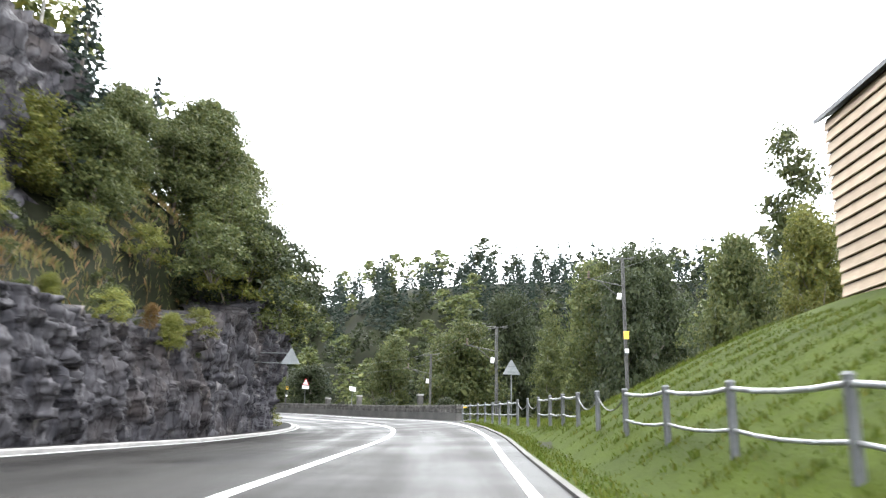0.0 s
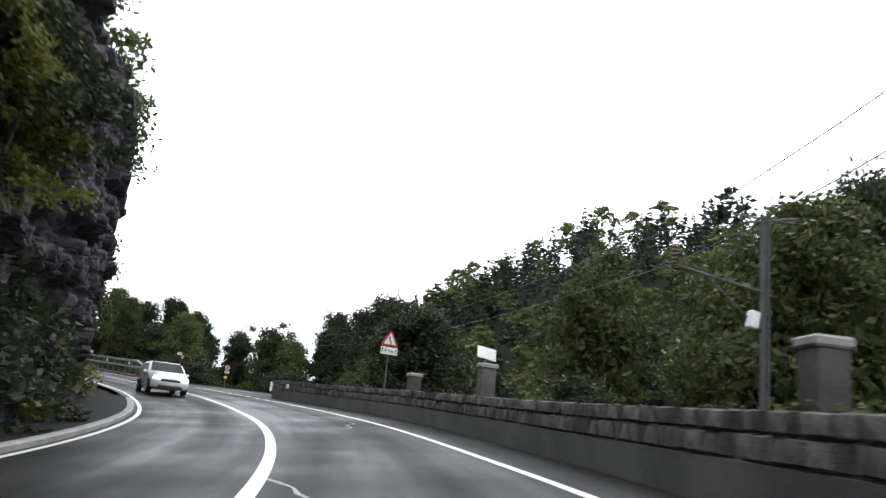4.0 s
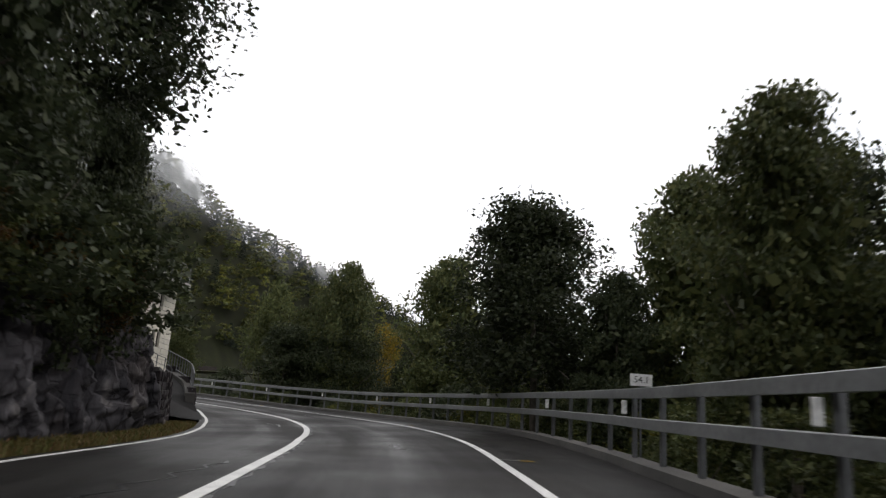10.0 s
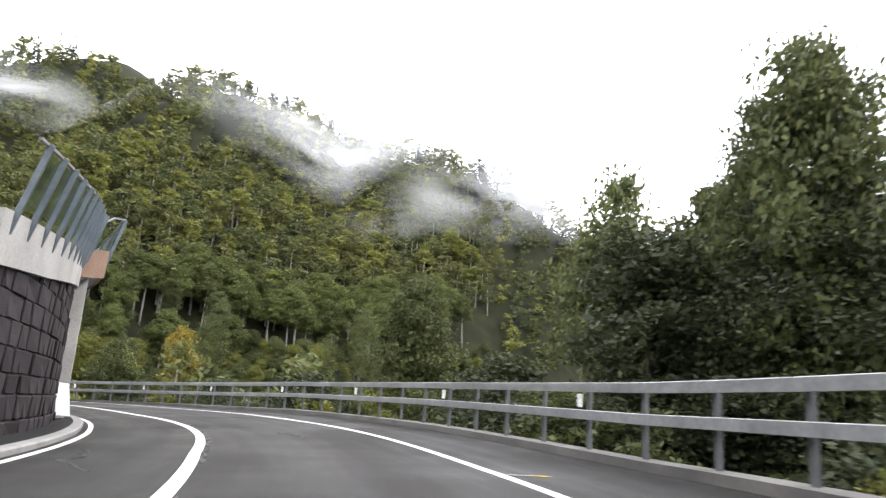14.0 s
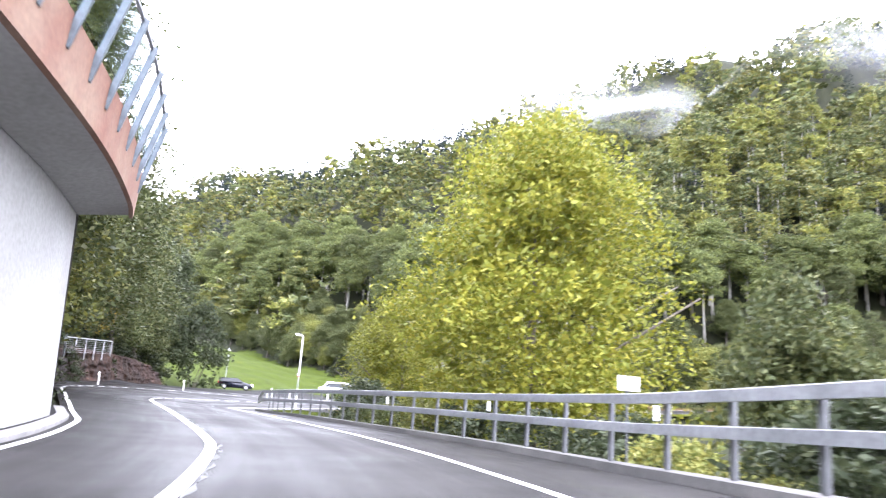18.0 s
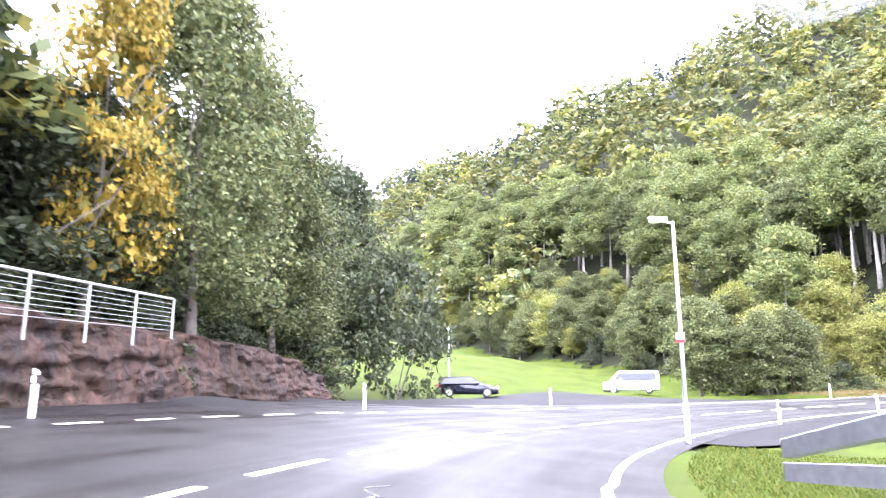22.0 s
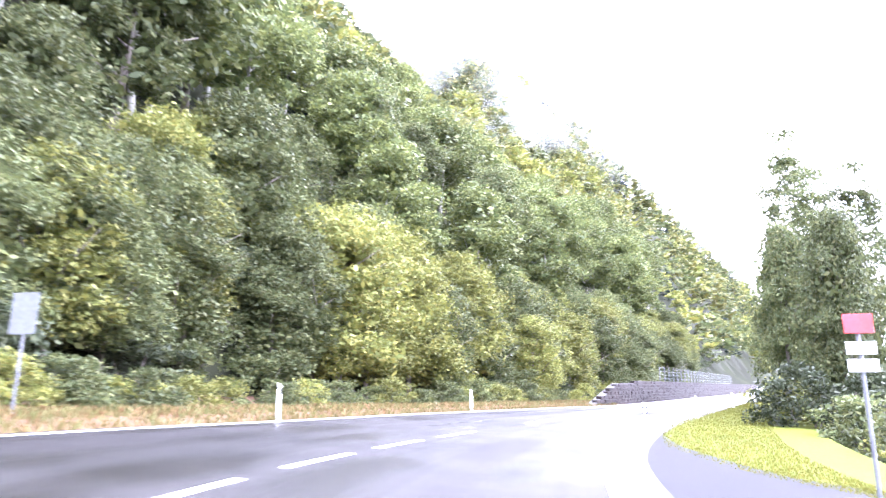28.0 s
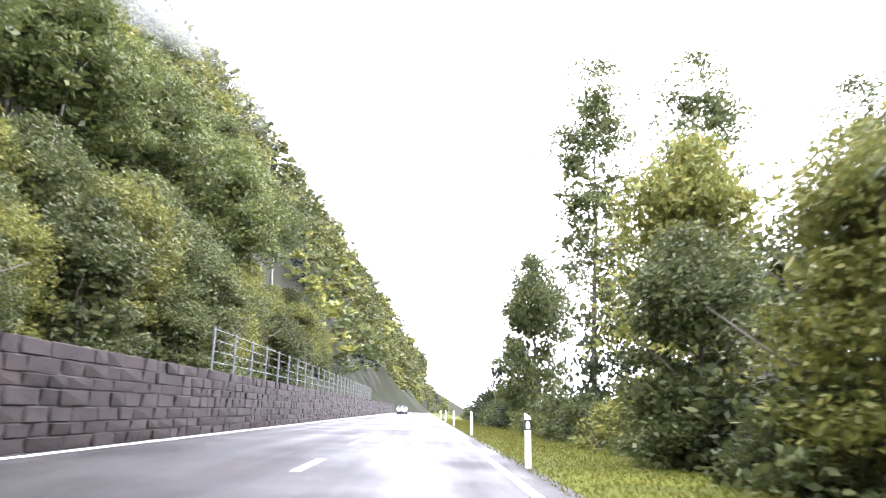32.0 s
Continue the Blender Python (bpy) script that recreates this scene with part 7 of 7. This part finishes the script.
for z in (1.98, 2.1):
    bm = bmesh.new()
    prism(bm, ((0.02, z - 0.05), (0.16, z - 0.05), (0.22, z), (0.16, z + 0.05), (0.02, z + 0.05)), 0.015, Matrix.Translation((0, -0.02, 0)))
    part("arrow_plate", bm, YELLOW, hike, "small yellow arrow plate")
km = sign_post("kilometre_sign", 11.3, 5.2, 1.6, "small white kilometre plate behind the guard rail", "road sign", -0.6, 0.025)
plate(km, 0.5, 0.26, 1.68, WHITE, "plate", 0, -0.02)
lettering(km, "54.1", 0.2, 0, 1.68, -0.03)
small = sign_post("marker_plate", 19.1, 6.3, 1.6, "small white plate behind the guard rail", "road sign", -1.5, 0.025)
plate(small, 0.5, 0.3, 1.7, WHITE, "plate", 0, -0.02)
start = sign_post("parapet_plate", 3.66, 4.0, 1.0, "small white plate at the end of the parapet", "road sign", -0.3, 0.02)
plate(start, 0.24, 0.3, 0.86, WHITE, "plate", -0.1, -0.3)
plate(start, 0.08, 0.16, 0.86, BLACK, "lettering_bar", -0.1, -0.31)
bm = bmesh.new()
prism(bm, ((0.1, 0.8), (0.42, 0.8), (0.52, 0.87), (0.42, 0.95), (0.1, 0.95)), 0.015, Matrix.Translation((0, -0.3, 0)))
part("arrow_plate", bm, YELLOW, start, "orange yellow arrow plate")
chev = sign_post("height_sign", 28.8, 5.0, 2.35, "stack of small red and white signs on a post", "road sign", -0.5)
for z, m in ((2.45, RED), (2.1, WHITE), (1.85, WHITE)):
    plate(chev, 0.4, 0.28 if m is RED else 0.18, z, m, "plate", 0, -0.02)
grey = sign_post("grey_sign", 28.9, -10, 2.5, "grey plate on a thin post by the slope", "road sign", -0.4)
plate(grey, 0.6, 0.85, 2.15, SIGN_BACK, "plate", 0, -0.02)
thin = sign_post("marker_post", 22.85, -11.6, 4.9, "slim grey post with small plates on the bank", "post", 1.5, 0.05)
plate(thin, 0.2, 0.3, 3.0, WHITE, "plate", 0, -0.06)
plate(thin, 0.18, 0.18, 4.2, WHITE, "plate", 0, -0.06)
for u, d, h in ((7.25, 3.0, 0.75), (20.15, -6.55, 1.35), (15.35, -5.98, 0.9)):
    ob = empty("wall_reflector", on_road(u, d, h), "small white reflector plate on the wall", "reflector", "wall reflectors")
    plate(ob, 0.16, 0.22, 0, WHITE, "plate", 0, -0.02)
    plate(ob, 0.2, 0.26, 0, STEEL_GREY, "backing", 0, 0.0)

# street lamp at the junction
lamp = empty("street_lamp", on_road(24.2, 2.15, 0), "tall white street lamp with short arm at the junction", "street lamp")
bm = bmesh.new()
tube(bm, (0, 0, -0.3), (0, 0, 1.2), 0.085, 0.08, 12)
tube(bm, (0, 0, 1.2), (0, 0, 6.85), 0.07, 0.045, 12)
part("pole", bm, WHITE, lamp, smooth_it=True)
bm = bmesh.new()
tube(bm, (0, 0, 6.8), (-0.55, -0.1, 6.95), 0.035, seg=8)
arm = part("arm", bm, WHITE, lamp)
bm = bmesh.new()
box(bm, 0.62, 0.24, 0.11, pose(-0.45, -0.05, 6.98, 0, 6, 8), 0.03)
head = part("lamp_head", bm, STEEL_PALE, lamp)
bm = bmesh.new()
box(bm, 0.4, 0.17, 0.02, pose(-0.5, -0.05, 6.918, 0, 6, 8), 0.004)
part("lens", bm, GLOW_LENS, head)
plate(lamp, 0.26, 0.3, 3.15, WHITE, "tag", 0, -0.09)
plate(lamp, 0.26, 0.1, 3.05, RED, "tag", 0, -0.1)
lamp2 = empty("street_lamp", pose(-199.4, 23.2, gz(-199.4, 23.2), 0, 0, 40), "slim pale lamp post standing in the meadow", "street lamp")
bm = bmesh.new()
tube(bm, (0, 0, -0.3), (0, 0, 6.0), 0.07, 0.05, 10)
part("pole", bm, STEEL_PALE, lamp2)
for x in (-0.45, 0.45):
    bm = bmesh.new()
    tube(bm, (0, 0, 5.6), (x, 0, 5.7), 0.03, seg=6)
    box(bm, 0.28, 0.2, 0.14, pose(x, 0, 5.72), 0.03)
    part("lamp_head", bm, STEEL_PALE, lamp2)

# ---------- railway beside the first bend ----------
TRK = tab((-6, 17), (1.5, 16), (2.5, 13.5), (4.5, 11.6), (6, 12.6), (9.5, 15))
trk_h = tab((-6, -0.5), (2, -0.7), (4, -0.9), (9.5, -0.9))
ballast = part("ballast", sweep(span(1.9, 9.4, 0.08), lambda u: [(TRK(u) - 2.4, trk_h(u) - 2.0), (TRK(u) - 1.5, trk_h(u) - 0.1), (TRK(u) + 1.5, trk_h(u) - 0.1), (TRK(u) + 2.4, trk_h(u) - 2.0)]), BALLAST)
tagged(ballast, "grey stone railway ballast bed", "railway", kind="structure")
track = empty("railway_track", None, "single railway track with rusty rails", "railway track")
for s in (-0.53, 0.53):
    part("rail", sweep(span(1.9, 9.4, 0.08), lambda u: [(TRK(u) + s + x, trk_h(u) + z) for x, z in ((-0.06, 0), (0.06, 0), (0.03, 0.14), (-0.03, 0.14))]), RUSTY, track)
bm = bmesh.new()
box(bm, 2.0, 0.22, 0.14, Matrix(), 0.01)
sleeper = mesh_of("sleeper", bm, TIMBER_DARK)
for k in range(110):
    u = 1.95 + k * 0.065
    piece("sleeper", sleeper, on_road(u, TRK(u), trk_h(u) - 0.06), track)


def mast(u, d, foot, top, label, arms=True, box_h=None, side=-1):
    ob = empty("catenary_mast", on_road(u, d, foot), label, "mast", "catenary masts")
    H = top - foot
    bm = bmesh.new()
    for x, y in ((-0.065, 0), (0.065, 0)):
        box(bm, 0.045, 0.16, H + 1, pose(x, y, H / 2 - 0.5), 0.006)
    for k in range(int(H / 0.8)):
        box(bm, 0.14, 0.02, 0.07, pose(0, 0, 0.4 + k * 0.8, 0, 38 if k % 2 else -38, 0))
    part("pole", bm, MAST, ob)
    if arms:
        bm = bmesh.new()
        tube(bm, (0, 0, H - 1.9), (side * 2.6, 0, H - 1.5), 0.035, seg=7)
        tube(bm, (0, 0, H - 2.9), (side * 1.6, 0, H - 1.65), 0.03, seg=7)
        part("bracket_arm", bm, MAST, ob)
        bm = bmesh.new()
        for k in range(5):
            tube(bm, (side * 2.35, 0, H - 1.5 + k * 0.1), (side * 2.35, 0, H - 1.44 + k * 0.1), 0.09, 0.05, 10)
        part("insulator", bm, RUSTY, ob, "brown ribbed insulator")
        bm = bmesh.new()
        tube(bm, (-0.7, 0, H - 0.25), (0.9, 0, H + 0.1), 0.03, seg=6)
        tube(bm, (-0.8, 0.0, H - 0.05), (0.8, 0, H - 0.05), 0.03, seg=6)
        part("cross_arm", bm, MAST, ob)
        bm = bmesh.new()
        box(bm, 0.26, 0.2, 0.42, pose(side * 0.34, -0.05, H - 2.6, 0, 8, 0), 0.03)
        part("signal_box", bm, WHITE, ob, "white box on the mast")
    if box_h is not None:
        bm = bmesh.new()
        box(bm, 0.3, 0.16, 0.5, pose(0, -0.16, box_h - foot), 0.01)
        part("marker_plate", bm, YELLOW, ob, "yellow marker plate")
        bm = bmesh.new()
        box(bm, 0.24, 0.14, 0.26, pose(0, -0.16, box_h - foot - 1.0), 0.01)
        part("number_plate", bm, WHITE, ob)
    return ob


mast(3.3, 13.7, -1.0, 10.0, "grey lattice railway mast with bracket and yellow plate", True, 4.9)
mast(4.05, 8.5, -1.0, 6.7, "grey steel railway mast with insulators and white box", True)
mast(5.2, 9.3, -1.2, 5.6, "slim grey railway mast with crossarm", True, None)
mast(7.9, 14.0, -1.2, 5.2, "low grey railway mast with white boxes", False, 2.9)
mast(0.2, 19.5, 0.0, 10.4, "grey lattice railway mast behind the lawn", True)
wires = empty("overhead_wires", None, "thin black overhead wires along the railway", "wires")
pts = [P(-3, 17, 9.0), P(0.2, 17.0, 8.8), P(3.3, 11.2, 8.5), P(4.05, 6.5, 5.4), P(5.2, 7.0, 4.3), P(7.9, 13.8, 4.6), P(9.5, 16, 4.5)]
for dz in (0.0, 0.9):
    bm = bmesh.new()
    for a, b in zip(pts, pts[1:]):
        for k in range(5):
            f = lambda w: a.lerp(b, w) + Vector((0, 0, dz - 0.25 * (1 - (2 * w - 1) ** 2)))
            tube(bm, f(k / 5), f((k + 1) / 5), 0.012, seg=4)
    part("wire", bm, BLACK, wires)

# stone pillars at the parapet
for u, d, top in ((5.5, 3.75, 1.75), (4.6, 4.9, 1.75), (6.05, 3.65, 1.5)):
    pil = empty("stone_pillar", on_road(u, d, 0), "grey stone pillar with cap by the parapet", "pillar", "stone pillars")
    bm = bmesh.new()
    box(bm, 0.42, 0.42, top + 1.2, pose(0, 0, (top - 1.2) / 2), 0.03)
    part("shaft", bm, STONE, pil)
    bm = bmesh.new()
    box(bm, 0.5, 0.5, 0.14, pose(0, 0, top + 0.06), 0.03)
    part("cap", bm, CONCRETE, pil)


# ---------- vehicles ----------
def car(name, m, paint, label, length=4.5, width=1.78, height=1.48, van=False, lights=False):
    """A car along +y (its nose), standing on z 0."""
    ob = empty(name, m, label, "van" if van else "car")
    L, W, H = length, width, height
    if van:
        side = ((-L / 2, 0.35), (-L / 2, H * 0.93), (-L / 2 + 0.2, H), (L * 0.22, H), (L * 0.36, H * 0.60), (L / 2 - 0.05, H * 0.47), (L / 2, 0.4), (L / 2 - 0.1, 0.25), (-L / 2 + 0.1, 0.25))
        glass = ((-L / 2 + 0.25, H * 0.58), (-L / 2 + 0.3, H * 0.9), (L * 0.2, H * 0.9), (L * 0.31, H * 0.60))
    else:
        side = ((-L / 2, 0.4), (-L / 2 + 0.03, H * 0.62), (-L / 2 + 0.35, H * 0.95), (-L / 2 + 0.75, H), (L * 0.06, H), (L * 0.23, H * 0.66), (L * 0.42, H * 0.56), (L / 2 - 0.04, H * 0.46), (L / 2, 0.36), (L / 2 - 0.12, 0.22), (-L / 2 + 0.12, 0.22))
        glass = ((-L / 2 + 0.3, H * 0.64), (-L / 2 + 0.5, H * 0.92), (L * 0.05, H * 0.93), (L * 0.19, H * 0.66))
    bm = bmesh.new()
    r = pose(0, 0, 0, 0, 0, 90)
    prism(bm, side, W, r)
    for v in bm.verts:
        if v.co.z > H * 0.7:
            v.co.x *= 0.80
        elif v.co.z > H * 0.5:
            v.co.x *= 0.97
        if abs(v.co.y) > L * 0.45:
            v.co.x *= 0.9
    bmesh.ops.bevel(bm, geom=list(bm.edges), offset=0.07, segments=2, affect="EDGES")
    part("body", bm, paint, ob, smooth_it=True)
    for s in (-1, 1):
        bm = bmesh.new()
        prism(bm, glass, 0.02, r)
        for v in bm.verts:
            v.co.x += s * (W / 2 * 1.005 - (W * 0.08) * smooth(H * 0.62, H * 0.92, np.array([v.co.z]))[0])
        part("side_window", bm, WINDOW_DARK, ob)
    (y0, z0), (y1, z1) = ((L * 0.33, H * 0.66), (L * 0.23, H * 0.95)) if van else ((L * 0.225, H * 0.675), (L * 0.07, H * 0.965))
    bm = bmesh.new()
    o = Vector((0, (z1 - z0), (y0 - y1))).normalized() * 0.02
    vs = [bm.verts.new(Vector(p) + o) for p in ((-W * 0.43, y0, z0), (W * 0.43, y0, z0), (W * 0.37, y1, z1), (-W * 0.37, y1, z1))]
    bm.faces.new(vs)
    bmesh.ops.solidify(bm, geom=list(bm.faces), thickness=-0.01)
    part("windscreen", bm, WINDOW_DARK, ob)
    for sy in (-0.31, 0.31):
        for s in (-1, 1):
            bm = bmesh.new()
            c = Vector((s * (W / 2 - 0.09), sy * L, 0.315))
            tube(bm, c - Vector((0.1, 0, 0)), c + Vector((0.1, 0, 0)), 0.315, seg=20)
            wheel = part("wheel", bm, RUBBER, ob)
            bm = bmesh.new()
            tube(bm, c + Vector((s * 0.085, 0, 0)), c + Vector((s * 0.108, 0, 0)), 0.2, seg=16)
            part("rim", bm, STEEL_PALE, wheel)
    for s in (-1, 1):
        bm = bmesh.new()
        box(bm, 0.34, 0.12, 0.15, pose(s * W * 0.34, L / 2 - 0.1, H * 0.46, -20, 0, -s * 14), 0.03)
        part("headlight", bm, HEADLIGHT if lights else GLOW_LENS, ob)
        bm = bmesh.new()
        box(bm, 0.18, 0.08, 0.26, pose(s * W * 0.42, -L / 2 + 0.08, H * 0.56), 0.02)
        part("tail_light", bm, RED, ob)
        bm = bmesh.new()
        box(bm, 0.2, 0.08, 0.13, pose(s * (W / 2 + 0.06), L * 0.17, H * 0.64), 0.03)
        part("mirror", bm, paint, ob)
    bm = bmesh.new()
    box(bm, W * 0.5, 0.05, 0.12, pose(0, L / 2 - 0.03, H * 0.40), 0.02)
    part("grille", bm, BLACK, ob)
    bm = bmesh.new()
    box(bm, W * 0.62, 0.05, 0.14, pose(0, L / 2 - 0.02, 0.3), 0.02)
    part("air_intake", bm, BLACK, ob)
    bm = bmesh.new()
    box(bm, 0.3, 0.02, 0.09, pose(0, L / 2 + 0.02, 0.42), 0.003)
    part("plate", bm, WHITE, ob)
    return ob


HEADLIGHT = bpy.data.materials.new("lit headlight")
HEADLIGHT.use_nodes = True
HEADLIGHT.node_tree.nodes["Principled BSDF"].inputs["Emission Color"].default_value = (1.0, 0.93, 0.8, 1)
HEADLIGHT.node_tree.nodes["Principled BSDF"].inputs["Emission Strength"].default_value = 14.0
car("estate_car", on_road(7.14, -3.75, 0.0, 180), CAR_WHITE, "white estate car with headlights on in the lane", 4.5, 1.78, 1.5, lights=True)


def yaw_of(dx, dy):
    return math.degrees(math.atan2(-dx, dy))


car("estate_car", pose(-198.5, 27.0, gz(-198.5, 27.0) + 0.3, 0, 0, yaw_of(-0.81, 0.59)), CAR_DARK, "dark grey estate car parked beside the meadow", 4.6, 1.8, 1.5)
car("van", pose(-216, 27.5, gz(-216, 27.5) + 0.34, 0, 0, yaw_of(0.64, -0.77)), CAR_WHITE, "white minivan standing at the edge of the meadow", 4.8, 1.9, 1.95, True)
car("car", on_road(41, -3.9, 0, 180), CAR_WHITE, "small white car far up the road", lights=True)

# ---------- road wear: tar-filled cracks and survey marks ----------
for u, d, n, step in ((2.2, -0.3, 9, 0.03), (3.4, -1.6, 12, 0.035), (4.5, -0.6, 8, 0.04), (5.6, 0.3, 9, 0.03), (8.9, 0.2, 6, 0.03), (9.4, -2.9, 10, 0.03), (10.6, -3.4, 12, 0.04), (11.4, 0.4, 9, 0.03), (12.6, -3.0, 10, 0.035), (13.6, 0.6, 8, 0.03),
                      (14.9, -3.2, 11, 0.035), (15.6, 0.2, 9, 0.03), (17.6, -3.4, 9, 0.04), (20.4, 0.1, 9, 0.03), (20.9, -4.2, 12, 0.04), (21.6, 0.2, 8, 0.03), (22.6, -1.4, 8, 0.03), (29.5, -4.5, 9, 0.05)):
    rr = random.Random(int(u * 10))
    pts, dd = [], d
    for k in range(n):
        pts.append((u + k * step, dd))
        dd += rr.uniform(-0.25, 0.25)
    us_c = [p[0] for p in pts]
    f = lambda q: float(np.interp(q, us_c, [p[1] for p in pts]))
    wd = [rr.uniform(0.015, 0.05) for _ in pts]
    g = lambda q: float(np.interp(q, us_c, wd))
    tagged(part("tar_seam", sweep(span(us_c[0], us_c[-1], 0.01), lambda q: [(f(q) - g(q), 0.001), (f(q) - g(q), 0.005), (f(q) + g(q), 0.005), (f(q) + g(q), 0.001)]), TAR), "black tar-filled crack in the asphalt", "road wear", "tar seams", "structure")
for k in range(8):
    rr = random.Random(k + 50)
    u0, u1 = (9.0 + k * 1.5, 10.2 + k * 1.5)
    tagged(part("tar_seam", sweep(span(u0, u1, 0.015), lambda q: [(along(CENTRE, q) + 0.13 + 0.03 * math.sin(q * 40 + k), 0.001), (along(CENTRE, q) + 0.13 + 0.03 * math.sin(q * 40 + k), 0.006),
                                                               (along(CENTRE, q) + 0.18 + 0.04 * math.sin(q * 61), 0.006), (along(CENTRE, q) + 0.18 + 0.04 * math.sin(q * 61), 0.001)]), TAR), "dark worn seam beside the centre line", "road wear", "tar seams", "structure")
for u in (6.3, 9.25, 11.2, 12.9, 14.9, 16.7, 20.9):
    mk = empty("survey_mark", on_road(u, along(RIGHT, u) + 0.62, 0.004), "orange sprayed survey mark on the asphalt", "road marking", "survey marks", "structure")
    bm = bmesh.new()
    box(bm, 0.34, 0.07, 0.006, pose(0, 0, 0, 0, 0, 20))
    box(bm, 0.12, 0.3, 0.006, pose(0.02, 0.02, 0.001, 0, 0, -25))
    part("paint", bm, YELLOW, mk)
    bm = bmesh.new()
    box(bm, 0.5, 0.04, 0.005, pose(-0.35, 0, 0, 0, 0, 0))
    part("chalk_line", bm, WHITE, mk)
for k in range(9):
    stripe("lane_dash", span(13.55 + k * 0.1, 13.6 + k * 0.1, 0.02), lambda u: along(LEFT, u), 0.17, "short white painted dash across the drive")["group"] = "lane dashes"

# ---------- single stones of the walls ----------
rr = random.Random(5)
lay(parapet, courses(3.62, 7.45, lambda u: PAR(u) + 0.03, lambda u: 0.5, lambda u: 1.03, 0.27, 0.30, rr, 0.36, 0.04, -1), stones(STONE, 1, 0.1, 0.05), "stone")
lay(step_wall, courses(12.55, 13.62, STEP_FACE, lambda u: -0.1, step_top, 0.34, 0.6, rr, 0.5, 0.08, 1, 0, 0.05), stones(STONE_DARK, 2, 0.05), "stone")
lay(step_wall, [m for k, m in enumerate(courses(12.6, 13.58, lambda u: STEP_FACE(u) + 0.03, lambda u: 0.1, lambda u: step_top(u) - 0.2, 0.34, 0.3, rr, 0.45, 0.06, 1, 0.9, 0.05))], stones(STONE, 3, 0.08), "pale_stone")
lay(dark_wall, courses(13.74, 16.5, DARK_FACE, lambda u: -0.1, lambda u: dark_top(u) + 0.1, 0.45, 0.9, rr, 0.4, 0.05, 1, 0, 0.03), stones(STONE_DARK, 2, 0.05), "stone")
lay(long_wall, courses(19.6, 22.85, DARK_FACE, lambda u: -0.1, lambda u: low_top(u) + 0.1, 0.26, 0.62, rr, 0.4, 0.05, 1, 0, 0.04), stones(STONE_RED, 4, 0.05), "stone")
lay(up_wall, courses(31.9, 44, UP_FACE, lambda u: -0.1, lambda u: up_top(u) + 0.1, 0.3, 1.0, rr, 0.4, 0.05, 1, 0, 0.05), stones(STONE_RED, 5, 0.06), "stone")
lay(rub_wall, courses(6.7, 8.35, RUB, lambda u: -0.1, tab((6.7, 3.3), (7.6, 2.9), (8.2, 1.7), (8.35, 0.6)), 0.33, 0.45, rr, 0.5, 0.1, 1, 0.03, 0.08), stones(STONE, 1, 0.1, 0.05), "stone")
# facade blocks in courses, leaving the windows free
specs, z, k = [], ZB, 0
while z < ZT - 0.05:
    ch = min((0.235, 0.3, 0.26)[k % 3], ZT - z)
    x = -0.02
    while x < WLEN:
        ln = min(rr.uniform(0.45, 1.1), WLEN - x)
        cuts = [(x, x + ln)]
        for s, wz, w, h in WIN:
            if wz < z + ch - 0.02 and z < wz + h - 0.02:
                nxt = []
                for a, b in cuts:
                    if b <= s - w / 2 or a >= s + w / 2:
                        nxt.append((a, b))
                    else:
                        if a < s - w / 2:
                            nxt.append((a, s - w / 2))
                        if b > s + w / 2:
                            nxt.append((s + w / 2, b))
                cuts = nxt
        for a, b in cuts:
            if b - a > 0.05:
                specs.append((abs(a - 2), FAC @ Matrix.Translation(((a + b) / 2, 0.0 + rr.uniform(-0.006, 0.006), z + ch / 2)) @ Matrix.Diagonal((b - a - 0.014, 0.14, ch - 0.014, 1))))
        x += ln
    z += ch
    k += 1
specs.sort(key=lambda q: q[0])
lay(front, [m for _, m in specs], stones(STONE_PALE, 6, 0.03, 0.008), "stone")
